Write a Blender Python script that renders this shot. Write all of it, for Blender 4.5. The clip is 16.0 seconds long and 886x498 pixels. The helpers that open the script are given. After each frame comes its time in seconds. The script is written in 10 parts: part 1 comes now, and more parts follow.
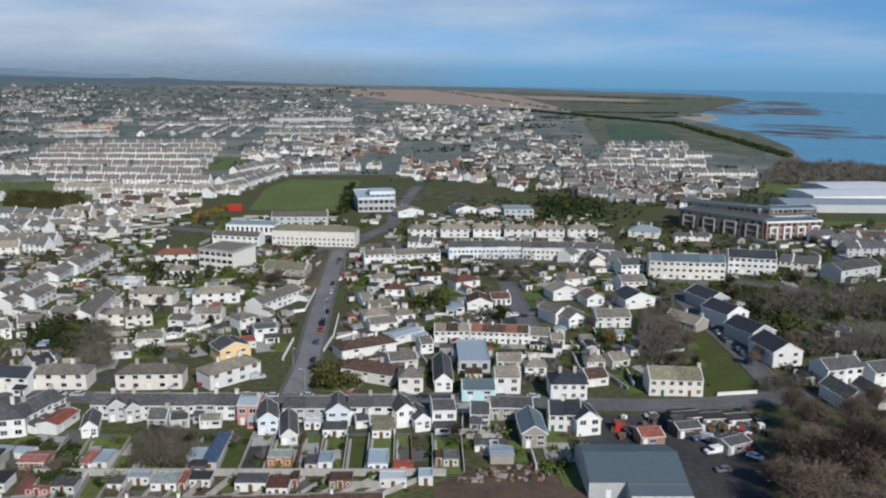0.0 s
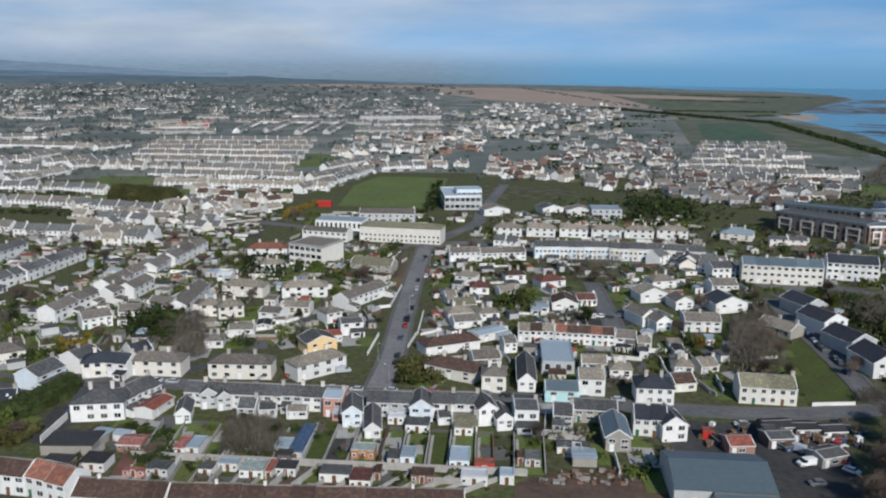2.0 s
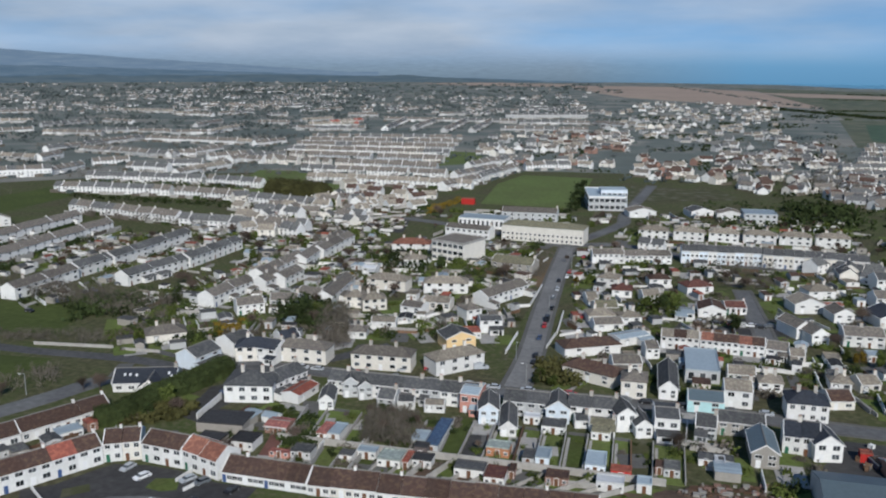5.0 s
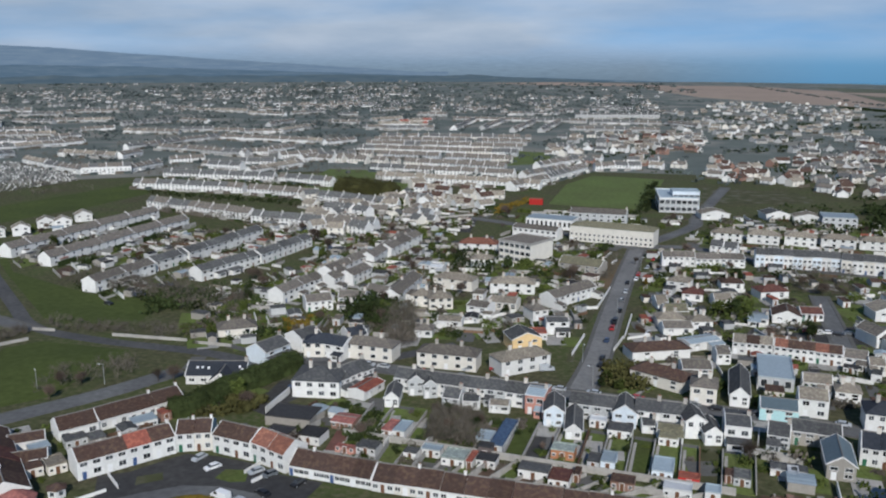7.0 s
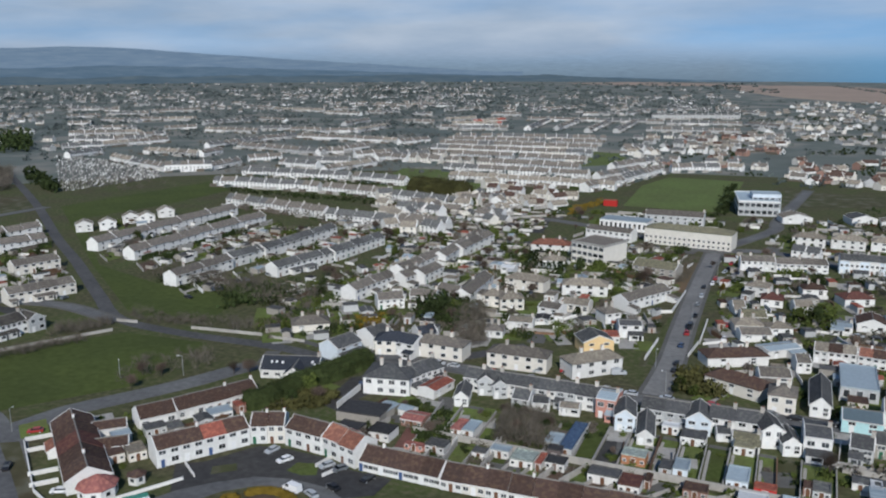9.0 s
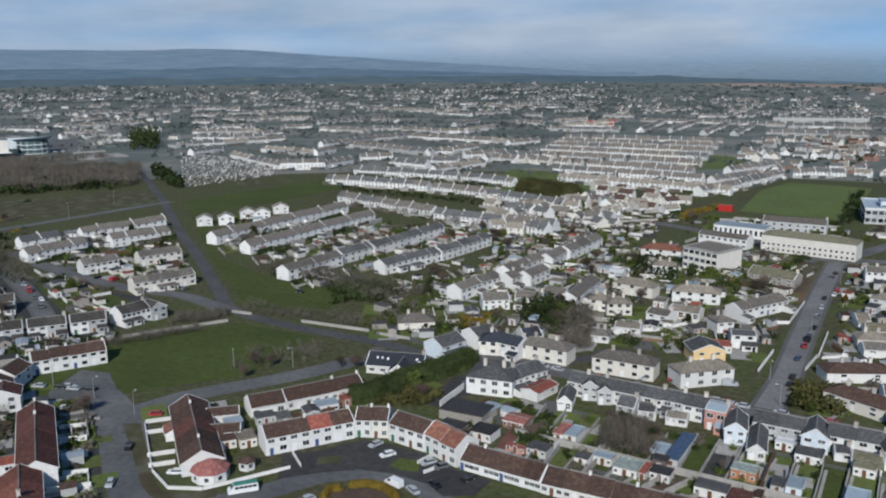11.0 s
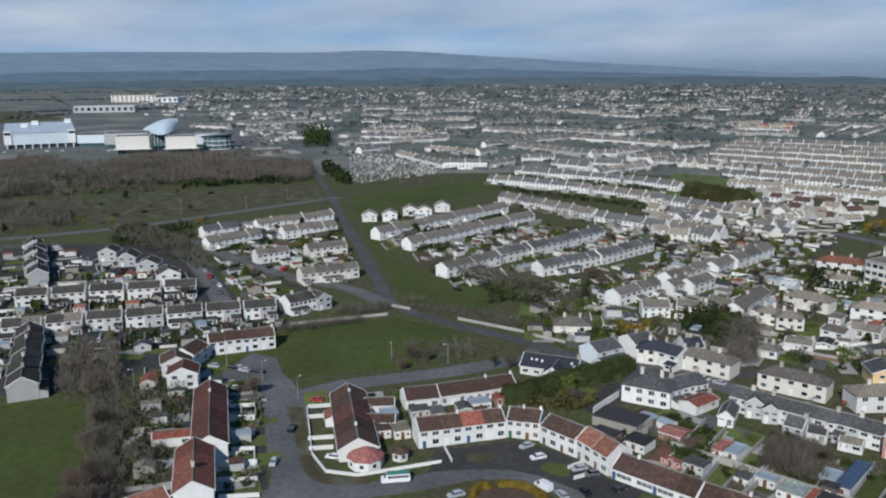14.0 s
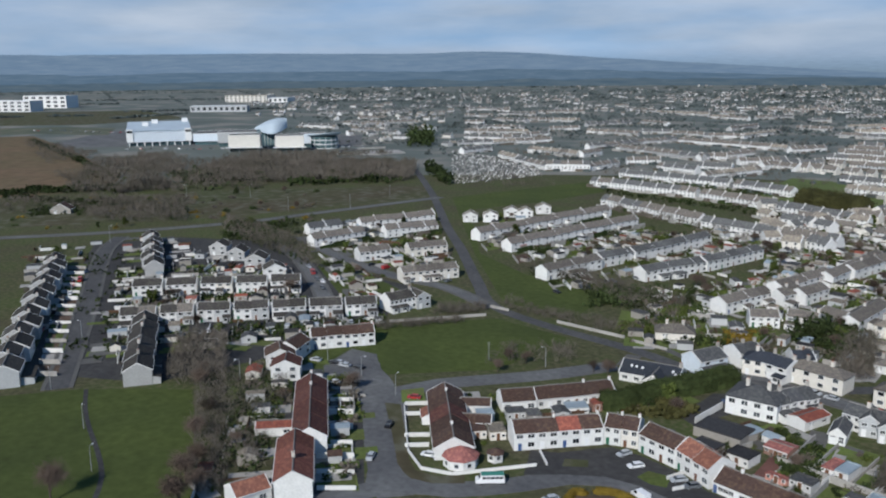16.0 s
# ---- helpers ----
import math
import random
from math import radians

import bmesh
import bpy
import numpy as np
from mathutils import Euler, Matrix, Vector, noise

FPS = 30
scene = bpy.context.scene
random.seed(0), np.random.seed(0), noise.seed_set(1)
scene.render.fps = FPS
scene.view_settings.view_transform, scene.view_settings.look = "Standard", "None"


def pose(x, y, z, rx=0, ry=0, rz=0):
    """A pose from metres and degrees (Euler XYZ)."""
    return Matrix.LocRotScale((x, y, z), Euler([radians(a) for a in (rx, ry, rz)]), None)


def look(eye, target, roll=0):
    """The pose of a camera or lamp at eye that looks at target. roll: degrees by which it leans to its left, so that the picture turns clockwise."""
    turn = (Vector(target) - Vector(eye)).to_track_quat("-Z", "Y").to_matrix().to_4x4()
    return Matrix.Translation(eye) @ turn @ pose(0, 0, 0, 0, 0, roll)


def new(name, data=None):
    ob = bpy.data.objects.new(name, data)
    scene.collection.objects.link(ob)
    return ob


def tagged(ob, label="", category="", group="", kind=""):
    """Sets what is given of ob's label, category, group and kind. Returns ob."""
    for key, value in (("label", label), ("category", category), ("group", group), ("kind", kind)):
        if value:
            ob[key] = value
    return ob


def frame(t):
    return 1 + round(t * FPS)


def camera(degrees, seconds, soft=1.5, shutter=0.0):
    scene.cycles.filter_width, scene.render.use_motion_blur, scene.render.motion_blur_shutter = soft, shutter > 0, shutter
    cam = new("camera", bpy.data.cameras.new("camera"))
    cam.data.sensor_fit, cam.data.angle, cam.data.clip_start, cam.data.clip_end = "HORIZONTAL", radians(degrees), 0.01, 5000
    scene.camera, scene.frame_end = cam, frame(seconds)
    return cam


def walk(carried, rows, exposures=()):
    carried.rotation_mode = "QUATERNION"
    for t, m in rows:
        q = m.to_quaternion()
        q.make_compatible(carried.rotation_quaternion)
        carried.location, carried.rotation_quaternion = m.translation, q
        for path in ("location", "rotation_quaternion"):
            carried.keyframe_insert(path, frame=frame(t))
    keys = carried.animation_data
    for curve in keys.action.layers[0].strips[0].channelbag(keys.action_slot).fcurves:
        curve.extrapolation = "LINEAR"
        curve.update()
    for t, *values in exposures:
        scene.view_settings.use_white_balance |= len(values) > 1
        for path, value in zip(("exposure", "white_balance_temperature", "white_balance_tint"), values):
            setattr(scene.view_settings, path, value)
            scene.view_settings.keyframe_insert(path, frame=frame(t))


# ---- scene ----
cam = camera(55.3, 16.0, soft=2.1)
EYE = 100.0
# seconds, yaw to the left, pitch, roll
VIEWS = [
    (0.0, -0.01, -12.12, 0.63), (0.5, 1.35, -12.16, 0.59), (1.0, 2.73, -12.21, 0.58), (1.5, 4.23, -12.25, 0.54),
    (2.0, 5.91, -12.29, 0.48), (2.5, 7.70, -12.32, 0.42), (3.0, 9.54, -12.35, 0.37), (3.5, 11.34, -12.38, 0.33),
    (4.0, 12.97, -12.41, 0.29), (6.5, 19.17, -12.45, 0.09), (7.0, 20.34, -12.46, 0.02), (7.5, 21.48, -12.46, -0.03),
    (8.0, 22.63, -12.47, -0.08), (8.5, 23.92, -12.47, -0.11), (9.0, 25.32, -12.46, -0.14), (11.5, 34.68, -12.36, -0.28),
    (12.0, 36.60, -12.35, -0.29), (12.5, 38.52, -12.34, -0.30), (13.0, 40.38, -12.32, -0.32), (13.5, 42.04, -12.29, -0.35),
    (14.0, 43.65, -12.26, -0.39), (14.5, 45.40, -12.23, -0.43), (15.0, 47.09, -12.21, -0.43), (15.5, 48.82, -12.18, -0.44),
    (16.0, 50.57, -12.15, -0.47),
]
walk(cam, [(t, pose(0, 0, EYE, 90 + p, 0, yaw) @ pose(0, 0, 0, 0, 0, r)) for t, yaw, p, r in VIEWS],
     exposures=[(0.0, 0.05, 6200, 11), (3.0, -0.03, 6150, 11), (7.0, -0.11, 6100, 11), (12.0, -0.12, 6080, 11), (16.0, -0.07, 6050, 11)])

# ---- daylight ----
SUN_AZ, SUN_EL = 154.0, 33.0   # degrees clockwise from +y, and above the horizon


def daylight():
    w = bpy.data.worlds.new("sky")
    scene.world = w
    w.use_nodes = True
    n, l = w.node_tree.nodes, w.node_tree.links
    n.clear()
    out, bg = n.new("ShaderNodeOutputWorld"), n.new("ShaderNodeBackground")
    sky = n.new("ShaderNodeTexSky")
    sky.sky_type, sky.sun_disc = "NISHITA", False
    sky.sun_elevation, sky.sun_rotation = radians(SUN_EL), radians(SUN_AZ)
    sky.air_density, sky.dust_density, sky.ozone_density = 1.0, 0.6, 1.5
    # broken cloud, thicker inland, stretched along the horizon
    tc, mp = n.new("ShaderNodeTexCoord"), n.new("ShaderNodeMapping")
    mp.inputs["Scale"].default_value = (2.2, 2.2, 16.0)
    no = n.new("ShaderNodeTexNoise")
    no.inputs["Scale"].default_value, no.inputs["Detail"].default_value, no.inputs["Roughness"].default_value = 1.3, 4.0, 0.5
    sep = n.new("ShaderNodeSeparateXYZ")
    l.new(tc.outputs["Generated"], mp.inputs["Vector"])
    l.new(tc.outputs["Generated"], sep.inputs[0])
    l.new(mp.outputs[0], no.inputs["Vector"])
    inland = n.new("ShaderNodeMapRange")          # more cloud towards -x
    inland.inputs["From Min"].default_value, inland.inputs["From Max"].default_value = 0.45, -0.35
    inland.inputs["To Min"].default_value, inland.inputs["To Max"].default_value = 0.0, 0.38
    l.new(sep.outputs["X"], inland.inputs["Value"])
    add = n.new("ShaderNodeMath")
    l.new(no.outputs["Fac"], add.inputs[0])
    l.new(inland.outputs[0], add.inputs[1])
    ramp = n.new("ShaderNodeValToRGB")
    ramp.color_ramp.elements[0].position, ramp.color_ramp.elements[1].position = 0.34, 0.98
    ramp.color_ramp.elements[0].color, ramp.color_ramp.elements[1].color = (0, 0, 0, 1), (1, 1, 1, 1)
    # the cloud lies low round the horizon and opens to blue overhead
    high = n.new("ShaderNodeMapRange")
    high.inputs["From Min"].default_value, high.inputs["From Max"].default_value = 0.22, 0.55
    high.inputs["To Min"].default_value, high.inputs["To Max"].default_value = 0.0, 0.55
    l.new(sep.outputs["Z"], high.inputs["Value"])
    thin = n.new("ShaderNodeMath")
    thin.operation = "SUBTRACT"
    l.new(add.outputs[0], thin.inputs[0])
    l.new(high.outputs[0], thin.inputs[1])
    l.new(thin.outputs[0], ramp.inputs[0])
    mix = n.new("ShaderNodeMixRGB")
    # denser and thinner parts of the cloud
    mp2, no2, tone = n.new("ShaderNodeMapping"), n.new("ShaderNodeTexNoise"), n.new("ShaderNodeValToRGB")
    mp2.inputs["Scale"].default_value, mp2.inputs["Location"].default_value = (2.6, 2.6, 13.0), (3.1, 0.7, 0.4)
    no2.inputs["Scale"].default_value, no2.inputs["Detail"].default_value, no2.inputs["Roughness"].default_value = 1.9, 6.0, 0.55
    tone.color_ramp.elements[0].position, tone.color_ramp.elements[1].position = 0.34, 0.66
    tone.color_ramp.elements[0].color, tone.color_ramp.elements[1].color = (0.345, 0.44, 0.55, 1), (0.52, 0.59, 0.67, 1)
    gain = n.new("ShaderNodeVectorMath")
    gain.operation = "SCALE"
    gain.inputs["Scale"].default_value = 10.0
    l.new(tc.outputs["Generated"], mp2.inputs["Vector"])
    l.new(mp2.outputs[0], no2.inputs["Vector"])
    l.new(no2.outputs["Fac"], tone.inputs[0])
    l.new(tone.outputs[0], gain.inputs[0])
    l.new(gain.outputs[0], mix.inputs[2])
    tint = n.new("ShaderNodeMixRGB")
    tint.blend_type = "MULTIPLY"
    tint.inputs[0].default_value = 1.0
    tint.inputs[2].default_value = (0.52, 0.90, 1.13, 1)
    lift = n.new("ShaderNodeVectorMath")
    lift.inputs[1].default_value = (0, 0, 0.16)
    l.new(tc.outputs["Generated"], lift.inputs[0])
    l.new(lift.outputs[0], sky.inputs["Vector"])
    l.new(sky.outputs[0], tint.inputs[1])
    l.new(ramp.outputs[0], mix.inputs[0])
    l.new(tint.outputs[0], mix.inputs[1])
    l.new(mix.outputs[0], bg.inputs["Color"])
    bg.inputs["Strength"].default_value = 0.10
    l.new(bg.outputs[0], out.inputs[0])
    sun = bpy.data.lights.new("sun", "SUN")
    sun.energy, sun.angle, sun.color = 4.4, radians(0.6), (1.0, 0.94, 0.84)
    a, e = radians(SUN_AZ), radians(SUN_EL)
    d = Vector((math.sin(a) * math.cos(e), math.cos(a) * math.cos(e), math.sin(e)))
    ob = new("sun", sun)
    ob.matrix_world = look(d * 300, (0, 0, 0))


daylight()


# ---- materials ----
MATS = {}


def surface(name, colour, rough=0.85, vary=0.12, grain=0.5, stain=0.06, bump=0.0, dark=None, metal=0.0, objvary=0.0, rows=0.0, mottle=None):
    """A matt or glossy surface: grain at two scales, another tone in patches, a shift from object to object and courses of tiles."""
    m = bpy.data.materials.new(name)
    m.use_nodes = True
    n, l = m.node_tree.nodes, m.node_tree.links
    p = n["Principled BSDF"]
    p.inputs["Roughness"].default_value, p.inputs["Metallic"].default_value = rough, metal
    p.inputs["Specular IOR Level"].default_value = 0.3 if rough < 0.89 else 0.08
    geo = n.new("ShaderNodeNewGeometry")
    fine, wide = n.new("ShaderNodeTexNoise"), n.new("ShaderNodeTexNoise")
    fine.inputs["Scale"].default_value, fine.inputs["Detail"].default_value = grain, 5.0
    wide.inputs["Scale"].default_value, wide.inputs["Detail"].default_value = stain, 3.0
    l.new(geo.outputs["Position"], fine.inputs["Vector"])
    l.new(geo.outputs["Position"], wide.inputs["Vector"])
    other = dark or [c * 0.55 for c in colour]
    r1 = n.new("ShaderNodeMapRange")
    r1.inputs["From Min"].default_value, r1.inputs["From Max"].default_value = 0.35, 0.68
    l.new(wide.outputs["Fac"], r1.inputs["Value"])
    m1 = n.new("ShaderNodeMixRGB")
    m1.inputs[1].default_value, m1.inputs[2].default_value = (*colour, 1), (*other, 1)
    sc = n.new("ShaderNodeMath")
    sc.operation = "MULTIPLY"
    sc.inputs[1].default_value = min(1.0, vary * 3)
    l.new(r1.outputs[0], sc.inputs[0])
    l.new(sc.outputs[0], m1.inputs[0])
    last = m1
    if mottle:
        r2 = n.new("ShaderNodeMapRange")
        r2.inputs["From Min"].default_value, r2.inputs["From Max"].default_value = 0.50, 0.62
        l.new(fine.outputs["Fac"], r2.inputs["Value"])
        m2 = n.new("ShaderNodeMixRGB")
        m2.inputs[2].default_value = (*mottle, 1)
        l.new(r2.outputs[0], m2.inputs[0])
        l.new(last.outputs[0], m2.inputs[1])
        last = m2
    hsv = n.new("ShaderNodeHueSaturation")
    l.new(last.outputs[0], hsv.inputs["Color"])
    r3 = n.new("ShaderNodeMapRange")
    r3.inputs["From Min"].default_value, r3.inputs["From Max"].default_value = 0.25, 0.75
    r3.inputs["To Min"].default_value, r3.inputs["To Max"].default_value = 1 - vary, 1 + vary
    l.new(fine.outputs["Fac"], r3.inputs["Value"])
    val = r3
    if objvary:
        info = n.new("ShaderNodeObjectInfo")
        r4 = n.new("ShaderNodeMapRange")
        r4.inputs["To Min"].default_value, r4.inputs["To Max"].default_value = 1 - objvary, 1 + objvary
        l.new(info.outputs["Random"], r4.inputs["Value"])
        mu = n.new("ShaderNodeMath")
        mu.operation = "MULTIPLY"
        l.new(r3.outputs[0], mu.inputs[0])
        l.new(r4.outputs[0], mu.inputs[1])
        val = mu
    if rows:
        tex, wave = n.new("ShaderNodeTexCoord"), n.new("ShaderNodeTexWave")
        wave.bands_direction = "Z"
        wave.inputs["Scale"].default_value, wave.inputs["Distortion"].default_value = rows, 0.6
        l.new(tex.outputs["Object"], wave.inputs["Vector"])
        r5 = n.new("ShaderNodeMapRange")
        r5.inputs["To Min"].default_value, r5.inputs["To Max"].default_value = 0.86, 1.08
        l.new(wave.outputs["Fac"], r5.inputs["Value"])
        mu = n.new("ShaderNodeMath")
        mu.operation = "MULTIPLY"
        l.new(val.outputs[0], mu.inputs[0])
        l.new(r5.outputs[0], mu.inputs[1])
        val = mu
    l.new(val.outputs[0], hsv.inputs["Value"])
    l.new(hsv.outputs[0], p.inputs["Base Color"])
    if bump:
        b = n.new("ShaderNodeBump")
        b.inputs["Strength"].default_value, b.inputs["Distance"].default_value = 0.6, bump
        l.new(fine.outputs["Fac"], b.inputs["Height"])
        l.new(b.outputs[0], p.inputs["Normal"])
    MATS[name] = m
    return m


# the 0.37 grey is white render with cloud shade put into its colour
WALLS = {
    "white": ("white", (0.65, 0.645, 0.625)), "cream": ("cream", (0.62, 0.59, 0.53)), "dash": ("grey pebble-dashed", (0.37, 0.37, 0.36)), "grey": ("pale grey", (0.42, 0.43, 0.43)),
    "yellow": ("yellow", (0.70, 0.51, 0.27)), "teal": ("turquoise and white", (0.42, 0.64, 0.66)), "pink": ("salmon pink", (0.50, 0.25, 0.20)),
    "brick": ("red-brown brick", (0.27, 0.165, 0.13)), "blue": ("pale blue", (0.60, 0.66, 0.71)), "stone": ("grey stone", (0.30, 0.28, 0.25)),
    "dark": ("dark brick", (0.12, 0.10, 0.095)), "red": ("bright red", (0.42, 0.035, 0.03)), "orange": ("orange timber", (0.42, 0.20, 0.11)),
}
for k, (word, c) in WALLS.items():
    surface("wall_" + k, c, 0.9, 0.10, 1.9, 0.4, objvary=0.10, dark=[v * 0.72 for v in c])
# earth and slate hold cloud shade in their colour; umber takes the sunlit roofs
ROOFS = {
    "slate": ("grey slate", (0.078, 0.078, 0.081)), "brown": ("brown tiled", (0.076, 0.047, 0.038)), "tan": ("weathered brown tiled", (0.225, 0.195, 0.16)),
    "red": ("faded red tiled", (0.26, 0.085, 0.062)), "orange": ("orange tiled", (0.225, 0.098, 0.070)), "navy": ("dark blue slate", (0.036, 0.041, 0.052)),
    "sheet": ("pale blue metal sheet", (0.29, 0.345, 0.38)), "steel": ("blue-grey metal sheet", (0.105, 0.14, 0.16)), "white": ("white sheet", (0.50, 0.51, 0.52)),
    "maroon": ("maroon tiled", (0.102, 0.045, 0.038)), "moss": ("mossy grey tiled", (0.19, 0.175, 0.12)), "earth": ("shade-darkened grey-brown tiled", (0.060, 0.054, 0.050)), "teal": ("dark green", (0.03, 0.13, 0.105)), "black": ("black felt", (0.04, 0.04, 0.042)),
    "umber": ("dark brown tiled", (0.145, 0.127, 0.112)), "lead": ("dark grey slate", (0.108, 0.107, 0.107)),
    "cobalt": ("dull blue sheet", (0.060, 0.095, 0.165)), "rust": ("rust-brown tiled", (0.165, 0.066, 0.050)), "rose": ("dull pink sheet", (0.29, 0.115, 0.10)), "mint": ("pale green sheet", (0.33, 0.37, 0.345)),
}
for k, (word, c) in ROOFS.items():
    metal = k in ("sheet", "steel", "white")
    surface("roof_" + k, c, 0.55 if metal else 0.92, 0.10 if metal else 0.22, 1.1, 0.22, objvary=0.2, rows=2.2, dark=[v * 0.7 + 0.02 for v in c],
            mottle=None if metal or k in ("navy", "black") else (c[0] * 1.12 + 0.006, c[1] * 1.14 + 0.007, c[2] * 1.08 + 0.002))
surface("frame_white", (0.72, 0.72, 0.70), 0.6, 0.05, 2.0)
surface("trim", (0.70, 0.69, 0.66), 0.8, 0.10, 1.0, objvary=0.1)
surface("pane", (0.05, 0.055, 0.06), 0.12, 0.1, 0.4, objvary=0.85)
surface("chimney", (0.50, 0.47, 0.42), 0.9, 0.12, 1.5, objvary=0.3)
surface("ridge", (0.20, 0.19, 0.175), 0.9, 0.2, 1.5, objvary=0.3)
surface("clay", (0.30, 0.13, 0.07), 0.9, 0.1, 2.0)
for k, c in {"red": (0.35, 0.03, 0.03), "brown": (0.14, 0.07, 0.04), "white": (0.7, 0.7, 0.7), "blue": (0.05, 0.09, 0.2), "green": (0.03, 0.12, 0.07)}.items():
    surface("door_" + k, c, 0.5, 0.06, 2.0)
surface("asphalt", (0.145, 0.145, 0.143), 0.9, 0.22, 0.5, 0.05, dark=(0.075, 0.075, 0.08))
# two asphalt copies with sunlight and cloud shade put into their colour
surface("asphalt_lit", (0.195, 0.192, 0.185), 0.9, 0.22, 0.5, 0.05, dark=(0.125, 0.122, 0.12))
surface("asphalt_shaded", (0.095, 0.094, 0.093), 0.9, 0.22, 0.5, 0.05, dark=(0.055, 0.055, 0.058))
surface("tarmac", (0.062, 0.060, 0.058), 0.9, 0.25, 0.5, 0.06, dark=(0.04, 0.04, 0.042))
surface("pavement", (0.125, 0.122, 0.115), 0.9, 0.14, 0.8, 0.08)
surface("concrete", (0.36, 0.345, 0.32), 0.9, 0.16, 0.7, 0.12)
surface("red_paving", (0.17, 0.085, 0.07), 0.9, 0.16, 0.7, 0.12)
surface("soil", (0.115, 0.08, 0.06), 0.95, 0.25, 0.6, 0.09, dark=(0.07, 0.052, 0.042))
surface("grass", (0.068, 0.086, 0.025), 0.95, 0.22, 0.35, 0.03, dark=(0.045, 0.058, 0.020), mottle=None)
# brighter grass copy, the sunshine on the pitches put into its colour
surface("grass_lit", (0.110, 0.142, 0.048), 0.95, 0.2, 0.3, 0.03, dark=(0.090, 0.105, 0.042))
surface("lawn", (0.100, 0.132, 0.036), 0.95, 0.25, 0.8, 0.10, dark=(0.088, 0.092, 0.038), objvary=0.4)
surface("ground", (0.070, 0.086, 0.031), 0.95, 0.35, 0.5, 0.045, dark=(0.074, 0.067, 0.040), mottle=(0.082, 0.080, 0.044))
# far ground lifted paler, with distance haze put into its colour
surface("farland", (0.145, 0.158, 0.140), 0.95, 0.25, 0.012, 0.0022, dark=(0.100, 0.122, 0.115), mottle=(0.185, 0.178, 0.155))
surface("stubble", (0.32, 0.25, 0.20), 0.95, 0.1, 0.02, 0.004)
surface("bracken", (0.15, 0.105, 0.065), 0.95, 0.2, 0.08, 0.012, dark=(0.10, 0.095, 0.05))
surface("coast", (0.112, 0.120, 0.082), 0.95, 0.25, 0.03, 0.006, dark=(0.070, 0.092, 0.068), mottle=(0.13, 0.122, 0.09))
surface("shallows", (0.16, 0.31, 0.42), 0.45, 0.2, 0.02, 0.008, dark=(0.13, 0.28, 0.40))
surface("sand", (0.36, 0.31, 0.25), 0.9, 0.15, 0.03, 0.005)
surface("rock", (0.10, 0.097, 0.098), 0.8, 0.25, 0.05, 0.01)
surface("sea", (0.112, 0.278, 0.40), 0.45, 0.15, 0.02, 0.003, dark=(0.092, 0.245, 0.375))
surface("bark", (0.085, 0.068, 0.055), 0.95, 0.2, 3.0)
surface("twig", (0.125, 0.094, 0.074), 0.95, 0.2, 0.5, objvary=0.3)
surface("leaf_dark", (0.040, 0.056, 0.020), 0.9, 0.35, 0.6, objvary=0.3)
surface("leaf_green", (0.078, 0.100, 0.026), 0.9, 0.35, 0.6, objvary=0.4)
surface("leaf_olive", (0.072, 0.070, 0.026), 0.9, 0.35, 0.4, 0.1, objvary=0.2)
surface("leaf_hedge", (0.050, 0.066, 0.023), 0.9, 0.35, 0.5, 0.1)
surface("common", (0.070, 0.078, 0.036), 0.95, 0.3, 0.12, 0.015, dark=(0.080, 0.066, 0.042), mottle=(0.095, 0.092, 0.066))
surface("meadow", (0.070, 0.105, 0.070), 0.95, 0.2, 0.05, 0.01, dark=(0.060, 0.088, 0.062))
surface("leaf_gold", (0.20, 0.14, 0.025), 0.9, 0.3, 0.6, objvary=0.25)
surface("leaf_wood", (0.135, 0.117, 0.097), 0.95, 0.3, 0.3, 0.02, dark=(0.085, 0.078, 0.06))
# paler, bluer foliage for distant trees, the haze put into the colour
surface("leaf_hazed", (0.088, 0.106, 0.100), 0.95, 0.3, 0.1, 0.01, dark=(0.066, 0.078, 0.078))
surface("timber", (0.16, 0.10, 0.065), 0.9, 0.2, 1.0, objvary=0.4)
surface("tyre", (0.02, 0.02, 0.02), 0.9, 0.1, 2.0)
surface("glass_teal", (0.075, 0.125, 0.135), 0.15, 0.2, 0.3, 0.05)
surface("pale_metal", (0.44, 0.51, 0.56), 0.4, 0.08, 0.4, 0.06)
surface("pole", (0.34, 0.35, 0.35), 0.5, 0.1, 1.0, metal=0.4)
for k, c in {"white": (0.75, 0.75, 0.75), "silver": (0.40, 0.42, 0.44), "black": (0.02, 0.02, 0.023), "red": (0.34, 0.035, 0.035), "blue": (0.045, 0.07, 0.13), "green": (0.05, 0.22, 0.16), "grey": (0.13, 0.14, 0.15)}.items():
    surface("car_" + k, c, 0.3, 0.04, 2.0)


# ---- building blocks ----
def mesh_of(name, verts, faces, mats, index=None):
    me = bpy.data.meshes.new(name)
    me.from_pydata([tuple(v) for v in verts], [], faces)
    for k in mats:
        me.materials.append(MATS[k])
    if index is not None:
        me.polygons.foreach_set("material_index", index)
    me.update()
    return me


